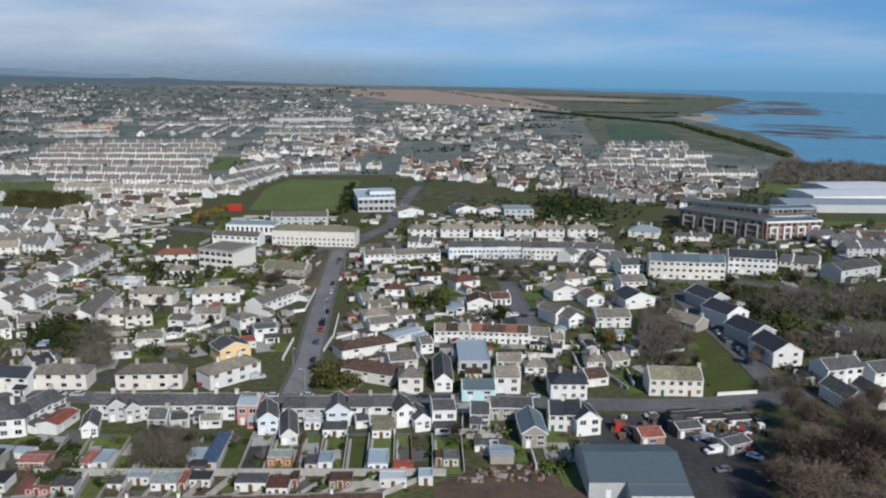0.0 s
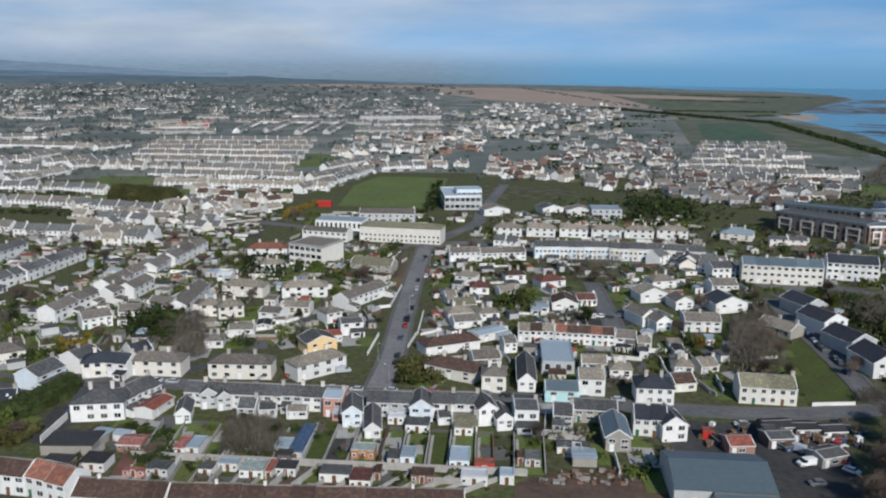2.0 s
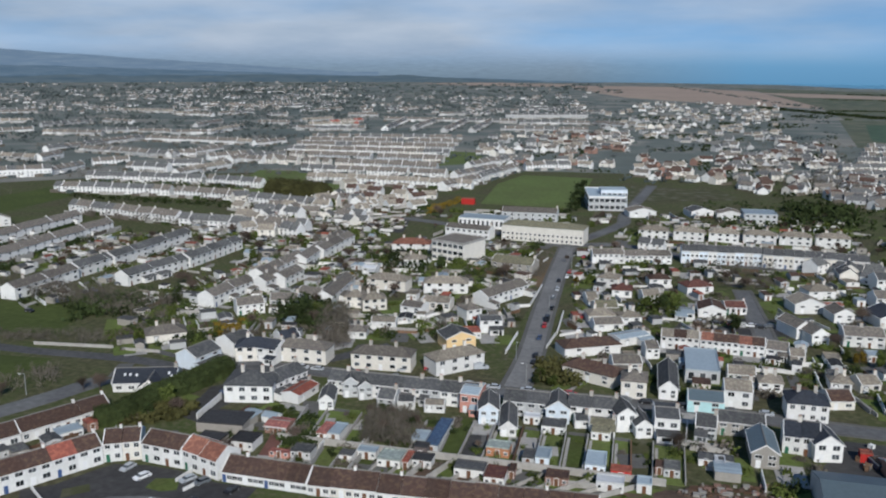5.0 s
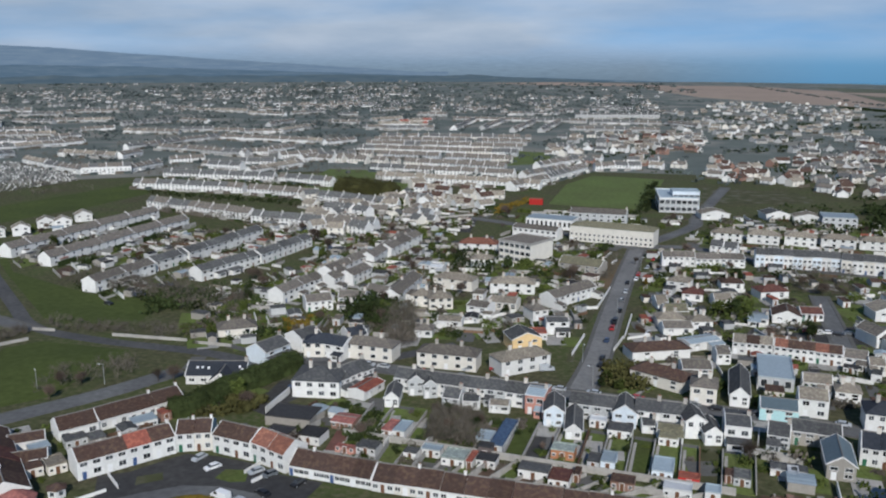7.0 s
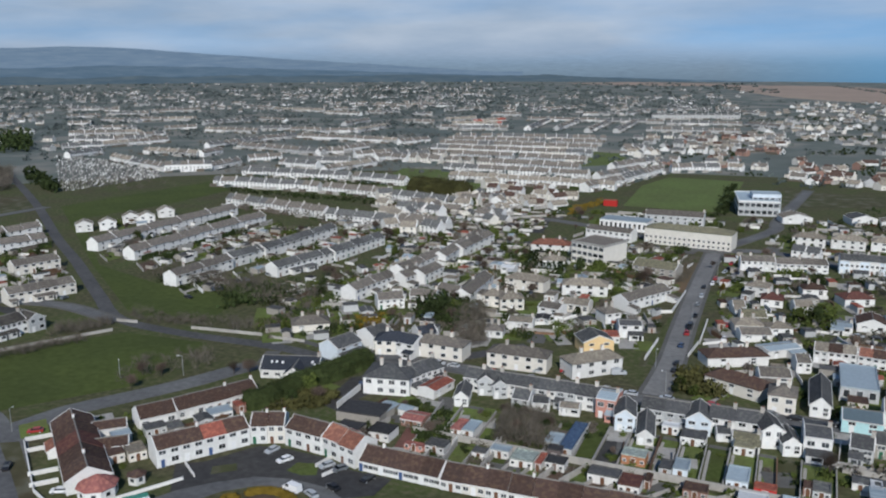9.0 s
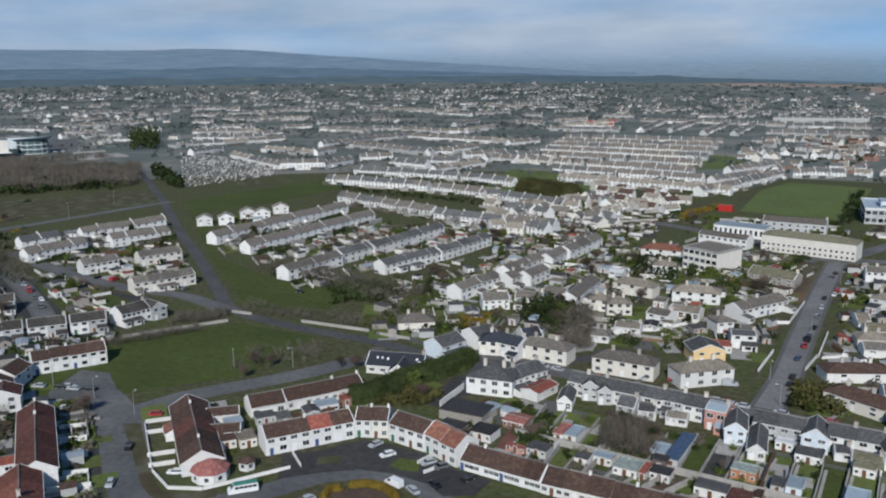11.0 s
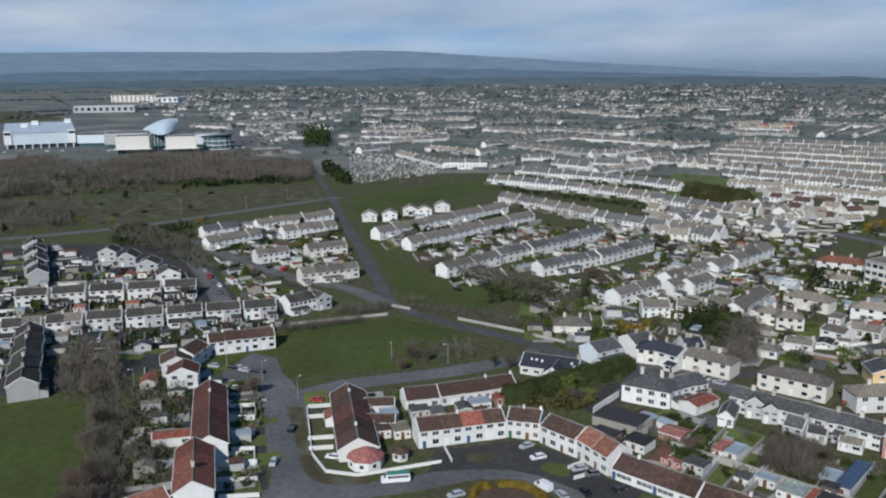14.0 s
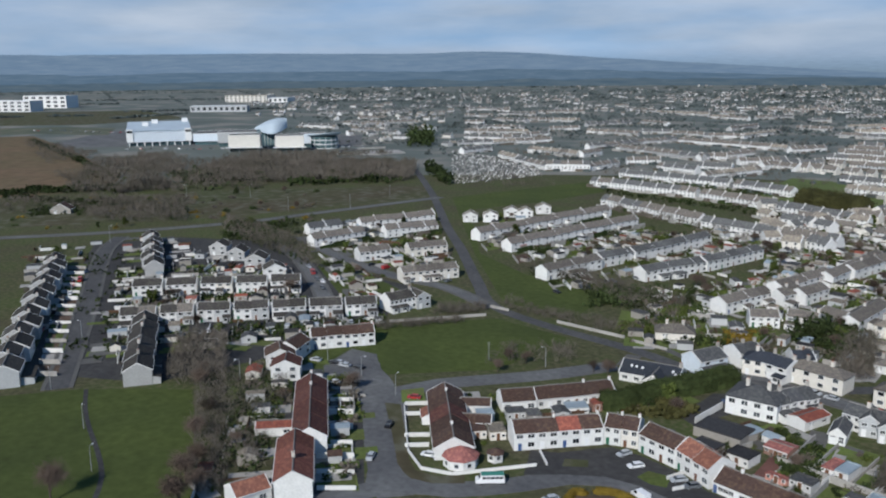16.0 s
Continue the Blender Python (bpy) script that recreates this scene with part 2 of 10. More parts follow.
class Shape:
    """Gathers boxes, prisms and sheets into one mesh."""

    def __init__(self):
        self.v, self.f, self.i = [], [], []

    def poly(self, pts, faces, slot=0):
        k = len(self.v)
        self.v += [tuple(p) for p in pts]
        self.f += [tuple(a + k for a in f) for f in faces]
        self.i += [slot] * len(faces)
        return self

    def box(self, x0, y0, z0, x1, y1, z1, slot=0, bottom=False):
        p = [(x0, y0, z0), (x1, y0, z0), (x1, y1, z0), (x0, y1, z0), (x0, y0, z1), (x1, y0, z1), (x1, y1, z1), (x0, y1, z1)]
        f = [(0, 1, 5, 4), (1, 2, 6, 5), (2, 3, 7, 6), (3, 0, 4, 7), (4, 5, 6, 7), (3, 2, 1, 0)]
        return self.poly(p, f, slot)

    def loft(self, rings, slot=0, cap=True):
        k, n = len(self.v), len(rings[0])
        for r in rings:
            self.v += [tuple(p) for p in r]
        for a in range(len(rings) - 1):
            for b in range(n):
                c = (b + 1) % n
                self.f.append((k + a * n + b, k + a * n + c, k + (a + 1) * n + c, k + (a + 1) * n + b))
                self.i.append(slot)
        if cap:
            self.f += [tuple(range(k + n - 1, k - 1, -1)), tuple(range(k + (len(rings) - 1) * n, k + len(rings) * n))]
            self.i += [slot, slot]
        return self

    def mesh(self, name, *mats):
        return mesh_of(name, self.v, self.f, mats, self.i)


CACHE = {}


def cached(key, make):
    if key not in CACHE:
        CACHE[key] = make()
    return CACHE[key]


def part(name, me, parent, label="", at=(0, 0, 0), turn=0.0):
    ob = new(name, me)
    ob.parent = parent
    if at != (0, 0, 0) or turn:
        ob.matrix_basis = pose(*at, 0, 0, turn)
    if label:
        ob["label"] = label
    return ob


def thing(name, x, y, turn, label, category, group="", z=0.0, kind=""):
    ob = new(name)
    ob.empty_display_size = 0.5
    ob.matrix_basis = pose(x, y, z, 0, 0, turn)
    return tagged(ob, label, category, group, kind)


# ---- houses ----
def wall_mesh(w, d, h, rise, form, wall):
    s, a, b = Shape(), w / 2, d / 2
    if form == "gable":        # ridge along x
        ring = lambda x: [(x, -b, 0), (x, b, 0), (x, b, h), (x, 0, h + rise), (x, -b, h)]
        s.loft([ring(-a), ring(a)])
    elif form == "front":      # ridge along y
        ring = lambda y: [(-a, y, 0), (a, y, 0), (a, y, h), (0, y, h + rise), (-a, y, h)]
        s.loft([ring(-b), ring(b)])
    else:
        s.box(-a, -b, 0, a, b, h)
    return s.mesh("wall", "wall_" + wall)


def roof_mesh(w, d, h, rise, form, roof, side):
    """Slabs over the two slopes, a hipped cap or a flat deck with its parapet."""
    s, t = Shape(), 0.16
    if form in ("gable", "front"):
        if form == "gable":
            half, run = d / 2, w / 2 + side
            put = lambda u, v, z: (v, u, z)
        else:
            half, run = w / 2, d / 2 + side
            put = lambda u, v, z: (u, v, z)
        drop = rise / half * 0.3
        for sg in (-1, 1):
            prof = [(sg * (half + 0.3), h - drop), (0, h + rise), (0, h + rise + t), (sg * (half + 0.3), h - drop + t)]
            s.loft([[put(u, v, z) for u, z in prof] for v in (-run, run)])
            e, z = half + 0.32, h - drop                 # fascia and gutter along the eaves
            if w > 20:
                continue
            s.loft([[put(u, v, zz) for u, zz in ((sg * e, z - 0.1), (sg * (e + 0.14), z - 0.1), (sg * (e + 0.14), z + 0.1), (sg * e, z + 0.1))] for v in (-run, run)], 1)
        if 4 < w < 20:                                   # ridge tiles
            s.loft([[put(u, v, h + rise + zz) for u, zz in ((-0.2, 0.07), (0.2, 0.07), (0.1, t + 0.14), (-0.1, t + 0.14))] for v in (-run, run)], 2)
    elif form == "hip":
        a, b = w / 2 + 0.35, d / 2 + 0.35
        r = max(a - b, 0.3) if a >= b else 0.3
        q = max(b - a, 0.0) if b > a else 0.0
        z0, z1, z2 = h - 0.12, h + 0.05, h + rise
        s.poly([(-a, -b, z0), (a, -b, z0), (a, b, z0), (-a, b, z0), (-a, -b, z1), (a, -b, z1), (a, b, z1), (-a, b, z1),
                (-r, -q, z2), (r, -q, z2), (r, q + 0.02, z2), (-r, q + 0.02, z2)],
               [(3, 2, 1, 0), (0, 1, 5, 4), (1, 2, 6, 5), (2, 3, 7, 6), (3, 0, 4, 7), (4, 5, 9, 8), (5, 6, 10, 9), (6, 7, 11, 10), (7, 4, 8, 11), (8, 9, 10, 11)])
    else:
        a, b = w / 2, d / 2
        s.box(-a + 0.25, -b + 0.25, h, a - 0.25, b - 0.25, h + 0.12)
        for q in ((-a - 0.05, -b - 0.05, a + 0.05, -b + 0.25), (-a - 0.05, b - 0.25, a + 0.05, b + 0.05), (-a - 0.05, -b + 0.25, -a + 0.25, b - 0.25), (a - 0.25, -b + 0.25, a + 0.05, b - 0.25)):
            s.box(q[0], q[1], h + 0.002, q[2], q[3], h + 0.4)
    return s.mesh("roof", "roof_" + roof, "trim", "ridge")


def verge_mesh(w, d, h, rise, form):
    s, t = Shape(), 0.16
    half = (d if form == "gable" else w) / 2
    put = (lambda u, v, z: (v, u, z)) if form == "gable" else (lambda u, v, z: (u, v, z))
    drop = rise / half * 0.3
    for sg in (-1, 1):
        prof = [(sg * (half + 0.32), h - drop - 0.06), (0, h + rise - 0.06), (0, h + rise + t + 0.06), (sg * (half + 0.32), h - drop + t + 0.06)]
        s.loft([[put(u, v, z) for u, z in prof] for v in (-0.11, 0.11)])
    return s.mesh("verge", "trim")


def chimney_mesh(mat="chimney"):
    s = Shape().box(-0.5, -0.38, -0.9, 0.5, 0.38, 1.3).box(-0.58, -0.46, 1.3, 0.58, 0.46, 1.46)
    for x in (-0.22, 0.22):
        ring = lambda z, r: [(x + r * math.cos(k * 1.0472), r * math.sin(k * 1.0472), z) for k in range(6)]
        s.loft([ring(1.46, 0.14), ring(1.8, 0.11)], 1)
    return s.mesh("chimney", mat, "clay")


def window_mesh(w, h):
    a = w / 2
    s = Shape()
    s.box(-a, -0.07, 0, -a + 0.09, 0.02, h).box(a - 0.09, -0.07, 0, a, 0.02, h)
    s.box(-a + 0.09, -0.07, h - 0.09, a - 0.09, 0.02, h).box(-a - 0.08, -0.14, -0.10, a + 0.08, 0.02, 0)
    s.box(-0.04, -0.065, 0, 0.04, 0.02, h - 0.09)
    return s.mesh("window", "frame_white")


def pane_mesh(w, h):
    return Shape().box(-w / 2 + 0.05, -0.035, 0.001, w / 2 - 0.05, 0.015, h - 0.05).mesh("pane", "pane")


def joined_window(w, h, sash="frame_white"):
    a = w / 2
    return Shape().box(-a, -0.06, 0, a, 0.02, h).box(-a + 0.12, -0.075, 0.1, a - 0.12, -0.04, h - 0.12, 1).mesh("window", sash, "pane")


def door_mesh(c):
    return Shape().box(-0.5, -0.09, 0, 0.5, 0.02, 2.08).box(-0.62, -0.06, 0, -0.5, 0.02, 2.2, 1).box(0.5, -0.06, 0, 0.62, 0.02, 2.2, 1).box(-0.5, -0.06, 2.08, 0.5, 0.02, 2.2, 1).mesh("door", "door_" + c, "frame_white")


def lean_to_mesh(w, d, wall, roof):
    """A low extension under a sloping roof, with a window band."""
    a, b = w / 2, d / 2
    s = Shape().poly([(-a, -b, 0), (a, -b, 0), (a, b, 0), (-a, b, 0), (-a, -b, 2.2), (a, -b, 2.2), (a, b, 2.75), (-a, b, 2.75)], [(0, 1, 5, 4), (1, 2, 6, 5), (2, 3, 7, 6), (3, 0, 4, 7)])
    s.poly([(-a - 0.1, -b - 0.15, 2.18), (a + 0.1, -b - 0.15, 2.18), (a + 0.1, b, 2.8), (-a - 0.1, b, 2.8), (-a - 0.1, -b - 0.15, 2.32), (a + 0.1, -b - 0.15, 2.32), (a + 0.1, b, 2.94), (-a - 0.1, b, 2.94)],
           [(3, 2, 1, 0), (0, 1, 5, 4), (1, 2, 6, 5), (2, 3, 7, 6), (3, 0, 4, 7), (4, 5, 6, 7)], 1)
    s.box(-a * 0.6, -b - 0.04, 0.9, a * 0.2, -b + 0.02, 1.9, 2).box(a * 0.35, -b - 0.04, 0.02, a * 0.75, -b + 0.02, 2.0, 2)
    return s.mesh("lean_to", "wall_" + wall, "roof_" + roof, "pane")


def q(v, step=0.2):
    return round(round(v / step) * step, 3)


RND = random.Random(7)


def house(x, y, turn, w, d, h, rise=2.2, wall="white", roof="slate", form="gable", floors=2, bays=2, chimneys=1, door="brown",
          near=True, name="house", label="", group="", verges="", side=0.25, z=0.0, porch=False):
    """One house: the front looks to local -y, x and y are the middle of its footprint."""
    w, d, h, rise = q(w), q(d), q(h, 0.1), q(rise, 0.1)
    take(x, y, turn, w, d)
    stock = {"gable": "pitched", "front": "gabled", "hip": "hipped", "flat": "flat"}[form]
    ob = thing(name, x, y, turn, label or f"{WALLS[wall][0]} {'two-storey' if floors > 1 else 'single-storey'} house with a {ROOFS[roof][0]} {stock} roof", "house", group, z)
    part("wall", cached(("wall", w, d, h, rise, form, wall), lambda: wall_mesh(w, d, h, rise, form, wall)), ob)
    part("roof", cached(("roof", w, d, h, rise, form, roof, side), lambda: roof_mesh(w, d, h, rise, form, roof, side)), ob)
    if form in ("gable", "front"):
        run = (w if form == "gable" else d) / 2 + side - 0.1
        for c in verges:
            v = -run if c == "l" else run
            part("verge", cached(("verge", d, w, h, rise, form), lambda: verge_mesh(w, d, h, rise, form)), ob, at=(v, 0, 0) if form == "gable" else (0, v, 0))
    tiled = roof in ("brown", "orange", "maroon") and name == "terraced_house"
    if name == "terraced_house" and chimneys and RND.random() < (0.65 if tiled else 0.4):
        chimneys = 0
    for k in range(chimneys):
        cx = (-1 if k else 1) * (w / 2 - 0.55)
        if form == "hip":
            cx *= 0.45
        at = (cx, 0, h + rise) if form != "front" else (0, d * 0.3 * (1 if k else -1), h + rise)
        stack = part("chimney", cached(("chimney", tiled), lambda: chimney_mesh("trim" if tiled else "chimney")), ob, at=at)
        if tiled:                  # a slim painted stack
            stack.scale = (0.62, 0.75, 0.72)
    dx = None
    if door:
        dx = -w / 2 + w * (0.5 if bays % 2 and bays > 1 else 0.5 / max(bays, 1)) if bays > 1 else -w * 0.3
        part("door", cached(("door", door), lambda: door_mesh(door)), ob, at=(dx, -d / 2, 0))
    for f in range(floors):
        zf = 0.95 + f * (h / floors if floors > 2 else min(2.65, h - 2.4))
        for b in range(bays):
            bx = -w / 2 + w * (b + 0.5) / bays
            if f == 0 and dx is not None and abs(bx - dx) < 1.1:
                continue
            ww, wh = (1.4, 1.35) if w / bays < 2.9 else (1.9, 1.4)
            if h < 3.2 or (floors == 2 and h < 4.7):
                wh = 1.0 if floors == 2 else 1.1
            if near:
                o = part("window", cached(("win", ww, wh), lambda: window_mesh(ww, wh)), ob, at=(bx, -d / 2, zf))
                part("pane", cached(("pane", ww, wh), lambda: pane_mesh(ww, wh)), o)
            else:
                part("window", cached(("jwin", ww, wh), lambda: joined_window(ww, wh)), ob, at=(bx, -d / 2, zf))
    if floors == 2 and form == "gable" and bays == 2 and name == "terraced_house" and roof not in ("brown", "orange", "maroon", "red") and math.hypot(x, y) < 420 and RND.random() < 0.42:
        lw, ld = q(w * RND.choice((0.45, 0.6, 0.9))), RND.choice((2.4, 3.2, 4.0))
        me = cached(("lean", lw, ld, wall, roof), lambda: lean_to_mesh(lw, ld, wall, roof))
        part("lean_to", me, ob, at=((w - lw) / 2 * RND.choice((-1, 1)), -d / 2 - ld / 2 - 0.1, 0))
    if porch:
        part("porch", cached(("porch", roof), lambda: Shape().box(-1.1, -1.3, 0, 1.1, -0.01, 2.3, 1).loft([[(-1.3, -1.5, 2.3), (1.3, -1.5, 2.3), (0, -1.5, 3.1)], [(-1.3, -0.01, 2.3), (1.3, -0.01, 2.3), (0, -0.01, 3.1)]]).mesh("porch", "roof_" + roof, "frame_white")), ob, at=(dx or 0, -d / 2 - 0.1, 0))
    return ob


def terrace(x0, y0, x1, y1, n, d, h=5.0, rise=2.2, wall="white", roof="slate", form="gable", verges="ends", near=True, name="terraced_house", group="", doors="brown white green white blue brown", gap=0.0, bays=2, floors=2, chimneys=1, stagger=0.0):
    """n houses side by side; their fronts stand on the line from the left end to the right end, as one faces it."""
    dx, dy = x1 - x0, y1 - y0
    length = math.hypot(dx, dy)
    ux, uy = dx / length, dy / length
    turn, w = math.degrees(math.atan2(dy, dx)), length / n
    walls, roofs, ds = wall.split(), roof.split(), doors.split()
    for k in range(n):
        m, back = (k + 0.5) * w, d / 2 + (stagger if k % 2 else -stagger * 0.3)
        cx, cy = x0 + ux * m - uy * back, y0 + uy * m + ux * back
        v = "lr" if verges == "all" else ("l" if k == 0 else "") + ("r" if k == n - 1 else "") if verges == "ends" else ""
        if verges == "pairs":
            v = "r" if k % 2 else ("l" if k == 0 else "")
        house(cx, cy, turn, w - gap, d, h + RND.choice((-0.1, 0, 0.1)) + (0.5 * stagger if k % 2 else 0), rise, walls[k % len(walls)], roofs[k % len(roofs)], form, floors, bays, chimneys if form != "front" else 0,
              ds[(k * 3 + n) % len(ds)], near, name, "", group or "houses of a terrace", v, 0.0 if gap == 0 and form == "gable" else 0.2)


# ---- ground, roads and fields ----
def sheet(name, pts, mat, z=0.03, label="", category="ground", kind="structure"):
    """A flat piece of ground with an edge going down to the soil."""
    s, n = Shape(), len(pts)
    area = sum(pts[k][0] * pts[(k + 1) % n][1] - pts[(k + 1) % n][0] * pts[k][1] for k in range(n))
    if area < 0:
        pts = pts[::-1]
    s.poly([(x, y, z) for x, y in pts] + [(x, y, -0.05) for x, y in pts], [tuple(range(n))] + [(k, n + k, n + (k + 1) % n, (k + 1) % n) for k in range(n)])
    return tagged(new(name, s.mesh(name, mat)), label, category, "", kind)


def smooth_line(pts, step=6.0):
    """Catmull-Rom through the points."""
    out, p = [], [Vector((*a, 0)) for a in pts]
    p = [p[0] * 2 - p[1]] + p + [p[-1] * 2 - p[-2]]
    for k in range(1, len(p) - 2):
        m = max(1, int((p[k + 1] - p[k]).length / step))
        for j in range(m):
            t = j / m
            out.append(0.5 * (2 * p[k] + (p[k + 1] - p[k - 1]) * t + (2 * p[k - 1] - 5 * p[k] + 4 * p[k + 1] - p[k + 2]) * t * t + (3 * p[k] - p[k - 1] - 3 * p[k + 1] + p[k + 2]) * t ** 3))
    return out + [p[-2]]


def strip(name, pts, width, mat, z, label, category, low=-0.05):
    line, rows = smooth_line(pts), []
    for k, p in enumerate(line):
        d = (line[min(k + 1, len(line) - 1)] - line[max(k - 1, 0)]).normalized()
        o = Vector((-d.y, d.x, 0)) * width / 2
        rows.append([(p.x + o.x, p.y + o.y, z), (p.x - o.x, p.y - o.y, z), (p.x - o.x, p.y - o.y, low), (p.x + o.x, p.y + o.y, low)])
    return tagged(new(name, Shape().loft(rows).mesh(name, mat)), label, category, "", "structure")


LEVEL = [0.05]


def road(width, *pts, pavement=True, mat="asphalt"):
    """Asphalt with a raised pavement and kerb along both sides."""
    LEVEL[0] += 0.004
    line = smooth_line(pts, 4.0)
    for p in line:
        take_lane(p.x, p.y, width + 1.0)
    if pavement:
        for sg in (-1, 1):
            rows = []
            for k, p in enumerate(line):
                d = (line[min(k + 1, len(line) - 1)] - line[max(k - 1, 0)]).normalized()
                o = Vector((-d.y, d.x, 0)) * sg
                a, b = p + o * (width / 2 + 0.02), p + o * (width / 2 + 1.4)
                r = [(a.x, a.y, LEVEL[0] + 0.12), (b.x, b.y, LEVEL[0] + 0.12), (b.x, b.y, -0.05), (a.x, a.y, -0.05)]
                rows.append(r if sg < 0 else r[::-1])
            tagged(new("pavement", Shape().loft(rows).mesh("pavement", "pavement")), "grey concrete pavement with a raised kerb along the road", "pavement", "", "structure")
    return strip("road", pts, width, mat, LEVEL[0], "worn dark grey asphalt road between kerbs", "road")


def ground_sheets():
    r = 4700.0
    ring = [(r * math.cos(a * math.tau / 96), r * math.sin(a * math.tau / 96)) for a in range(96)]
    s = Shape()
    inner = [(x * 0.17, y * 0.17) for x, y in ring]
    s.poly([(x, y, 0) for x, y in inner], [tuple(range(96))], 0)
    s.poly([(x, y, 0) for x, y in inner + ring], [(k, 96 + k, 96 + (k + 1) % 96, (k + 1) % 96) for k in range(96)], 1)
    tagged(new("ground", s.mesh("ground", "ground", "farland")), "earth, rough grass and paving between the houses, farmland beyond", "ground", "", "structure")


# ---- trees and bushes ----
def bare_tree_meshes(seed, height=9.0, spread=3.6):
    r = random.Random(seed)
    trunk, crown = Shape(), Shape()

    def limb(s, a, b, r0, r1, n=5):
        d = (b - a).normalized()
        u = d.orthogonal().normalized()
        v = d.cross(u)
        ring = lambda p, q_: [p + (u * math.cos(k * math.tau / n) + v * math.sin(k * math.tau / n)) * q_ for k in range(n)]
        s.loft([ring(a, r0), ring(b, r1)])

    def grow(p, d, length, rad, depth):
        e = p + d * length
        if depth >= 3:
            if depth == 3:
                limb(crown, p, e, rad, rad * 0.5, 3)
            else:                      # fine branches as tapered blades
                u = (e - p).orthogonal().normalized() * rad
                crown.poly([p - u, p + u, e], [(0, 1, 2)])
        else:
            limb(trunk, p, e, rad, rad * 0.7, 6 if depth == 0 else 4)
        if depth == 4:
            return
        for k in range((5, 4, 4, 4, 4)[depth]):
            nd = (d + Vector((r.uniform(-1, 1), r.uniform(-1, 1), r.uniform(-0.35, 0.75))) * (0.75 if depth else 0.6)).normalized()
            base = p + (e - p) * r.uniform(0.55, 1.0)
            grow(base, nd, length * r.uniform(0.55, 0.8) * (1.0 if depth else 0.85), rad * 0.55, depth + 1)

    grow(Vector((0, 0, -0.2)), Vector((0, 0, 1)), height * 0.33, 0.2, 0)
    tips = [Vector(v) for v in crown.v[2::3] if v[2] > height * 0.25]
    for k in range(2500):
        p = r.choice(tips) + Vector((r.gauss(0, 0.7), r.gauss(0, 0.7), r.gauss(0, 0.55)))
        e = (Vector((p.x, p.y, 0)) * 0.25 + Vector((r.gauss(0, 1.3), r.gauss(0, 1.3), r.gauss(0.5, 1.0)))).normalized()
        f = e.orthogonal().normalized()
        n, t = r.uniform(0.45, 1.15), r.uniform(0.02, 0.05)
        crown.poly([p - f * t, p + f * t, p + e * n], [(0, 1, 2)])
    return trunk.mesh("trunk", "bark"), crown.mesh("crown", "twig")


def leaf_cloud(seed, rx, ry, rz, n, size, mat, z0=0.0, lumps=9, name="crown", flatten=0.0):
    """Many small leaves gathered in lumps, with gaps between them and an uneven outline."""
    r = random.Random(seed)
    s = Shape()
    mids = []
    for k in range(lumps):
        a, u = r.uniform(0, math.tau), r.uniform(0.25, 0.75)
        mids.append((Vector((math.cos(a) * rx * u, math.sin(a) * ry * u, z0 + rz * r.uniform(0.35, 1.45))), r.uniform(0.32, 0.55)))
    for k in range(n):
        m, g = mids[k % lumps]
        d = Vector((r.gauss(0, 1), r.gauss(0, 1), r.gauss(0, 1))).normalized() * (r.random() ** 0.35)
        p = m + Vector((d.x * rx * g, d.y * ry * g, d.z * rz * g))
        if p.z < 0.02:
            p.z = 0.02 + r.random() * 0.2
        a = Vector((r.gauss(0, 1), r.gauss(0, 1), r.gauss(0, 0.7))).normalized()
        b = a.orthogonal().normalized()
        c = a.cross(b)
        k0 = size * r.uniform(0.6, 1.3)
        s.poly([p + b * k0, p + c * k0 * 0.7, p - b * k0 * 0.9, p - c * k0 * 0.6], [(0, 1, 2, 3)])
    return s.mesh(name, mat)


TREES = {}


def tree(x, y, height=9.0, kind="bare", seed=0, turn=0.0, wide=1.0):
    """kind: bare, green, dark or gold."""
    key = (kind, seed % 4)
    if key not in TREES:
        if kind == "bare":
            TREES[key] = bare_tree_meshes(100 + seed % 4)
        else:
            mat = {"green": "leaf_green", "dark": "leaf_dark", "gold": "leaf_gold"}[kind]
            s = Shape()
            ring = lambda z, q_: [(q_ * math.cos(k * 1.0472), q_ * math.sin(k * 1.0472), z) for k in range(6)]
            s.loft([ring(-0.2, 0.28), ring(2.5, 0.2), ring(6.0, 0.07)])
            for k in range(5):
                a = k * 1.3
                s.loft([[(0.06 * math.cos(b), 0.06 * math.sin(b), 2.4 + k * 0.4) for b in (0, 2, 4)], [(2.0 * math.cos(a) + 0.03 * math.cos(b), 2.0 * math.sin(a) + 0.03 * math.sin(b), 4.2 + k * 0.5) for b in (0, 2, 4)]])
            TREES[key] = (s.mesh("trunk", "bark"), leaf_cloud(seed % 4 + 40, 3.1, 3.1, 3.6, 1100, 0.36, mat, 1.0, 13))
    words = {"bare": "leafless brown tree with fine bare twigs", "green": "green leafy tree with an uneven crown", "dark": "dark evergreen tree with a dense crown", "gold": "tree with golden yellow foliage"}
    ob = thing("tree", x, y, turn, words[kind] + " among the houses", "tree", "trees of the town")
    k = height / 9.0
    ob.scale = (k * wide, k * wide, k)
    part("trunk", TREES[key][0], ob)
    part("crown", TREES[key][1], ob)
    return ob


SHRUBS = {"shape": Shape(), "count": 0, "mats": ["leaf_green", "leaf_dark", "leaf_gold", "leaf_wood"]}


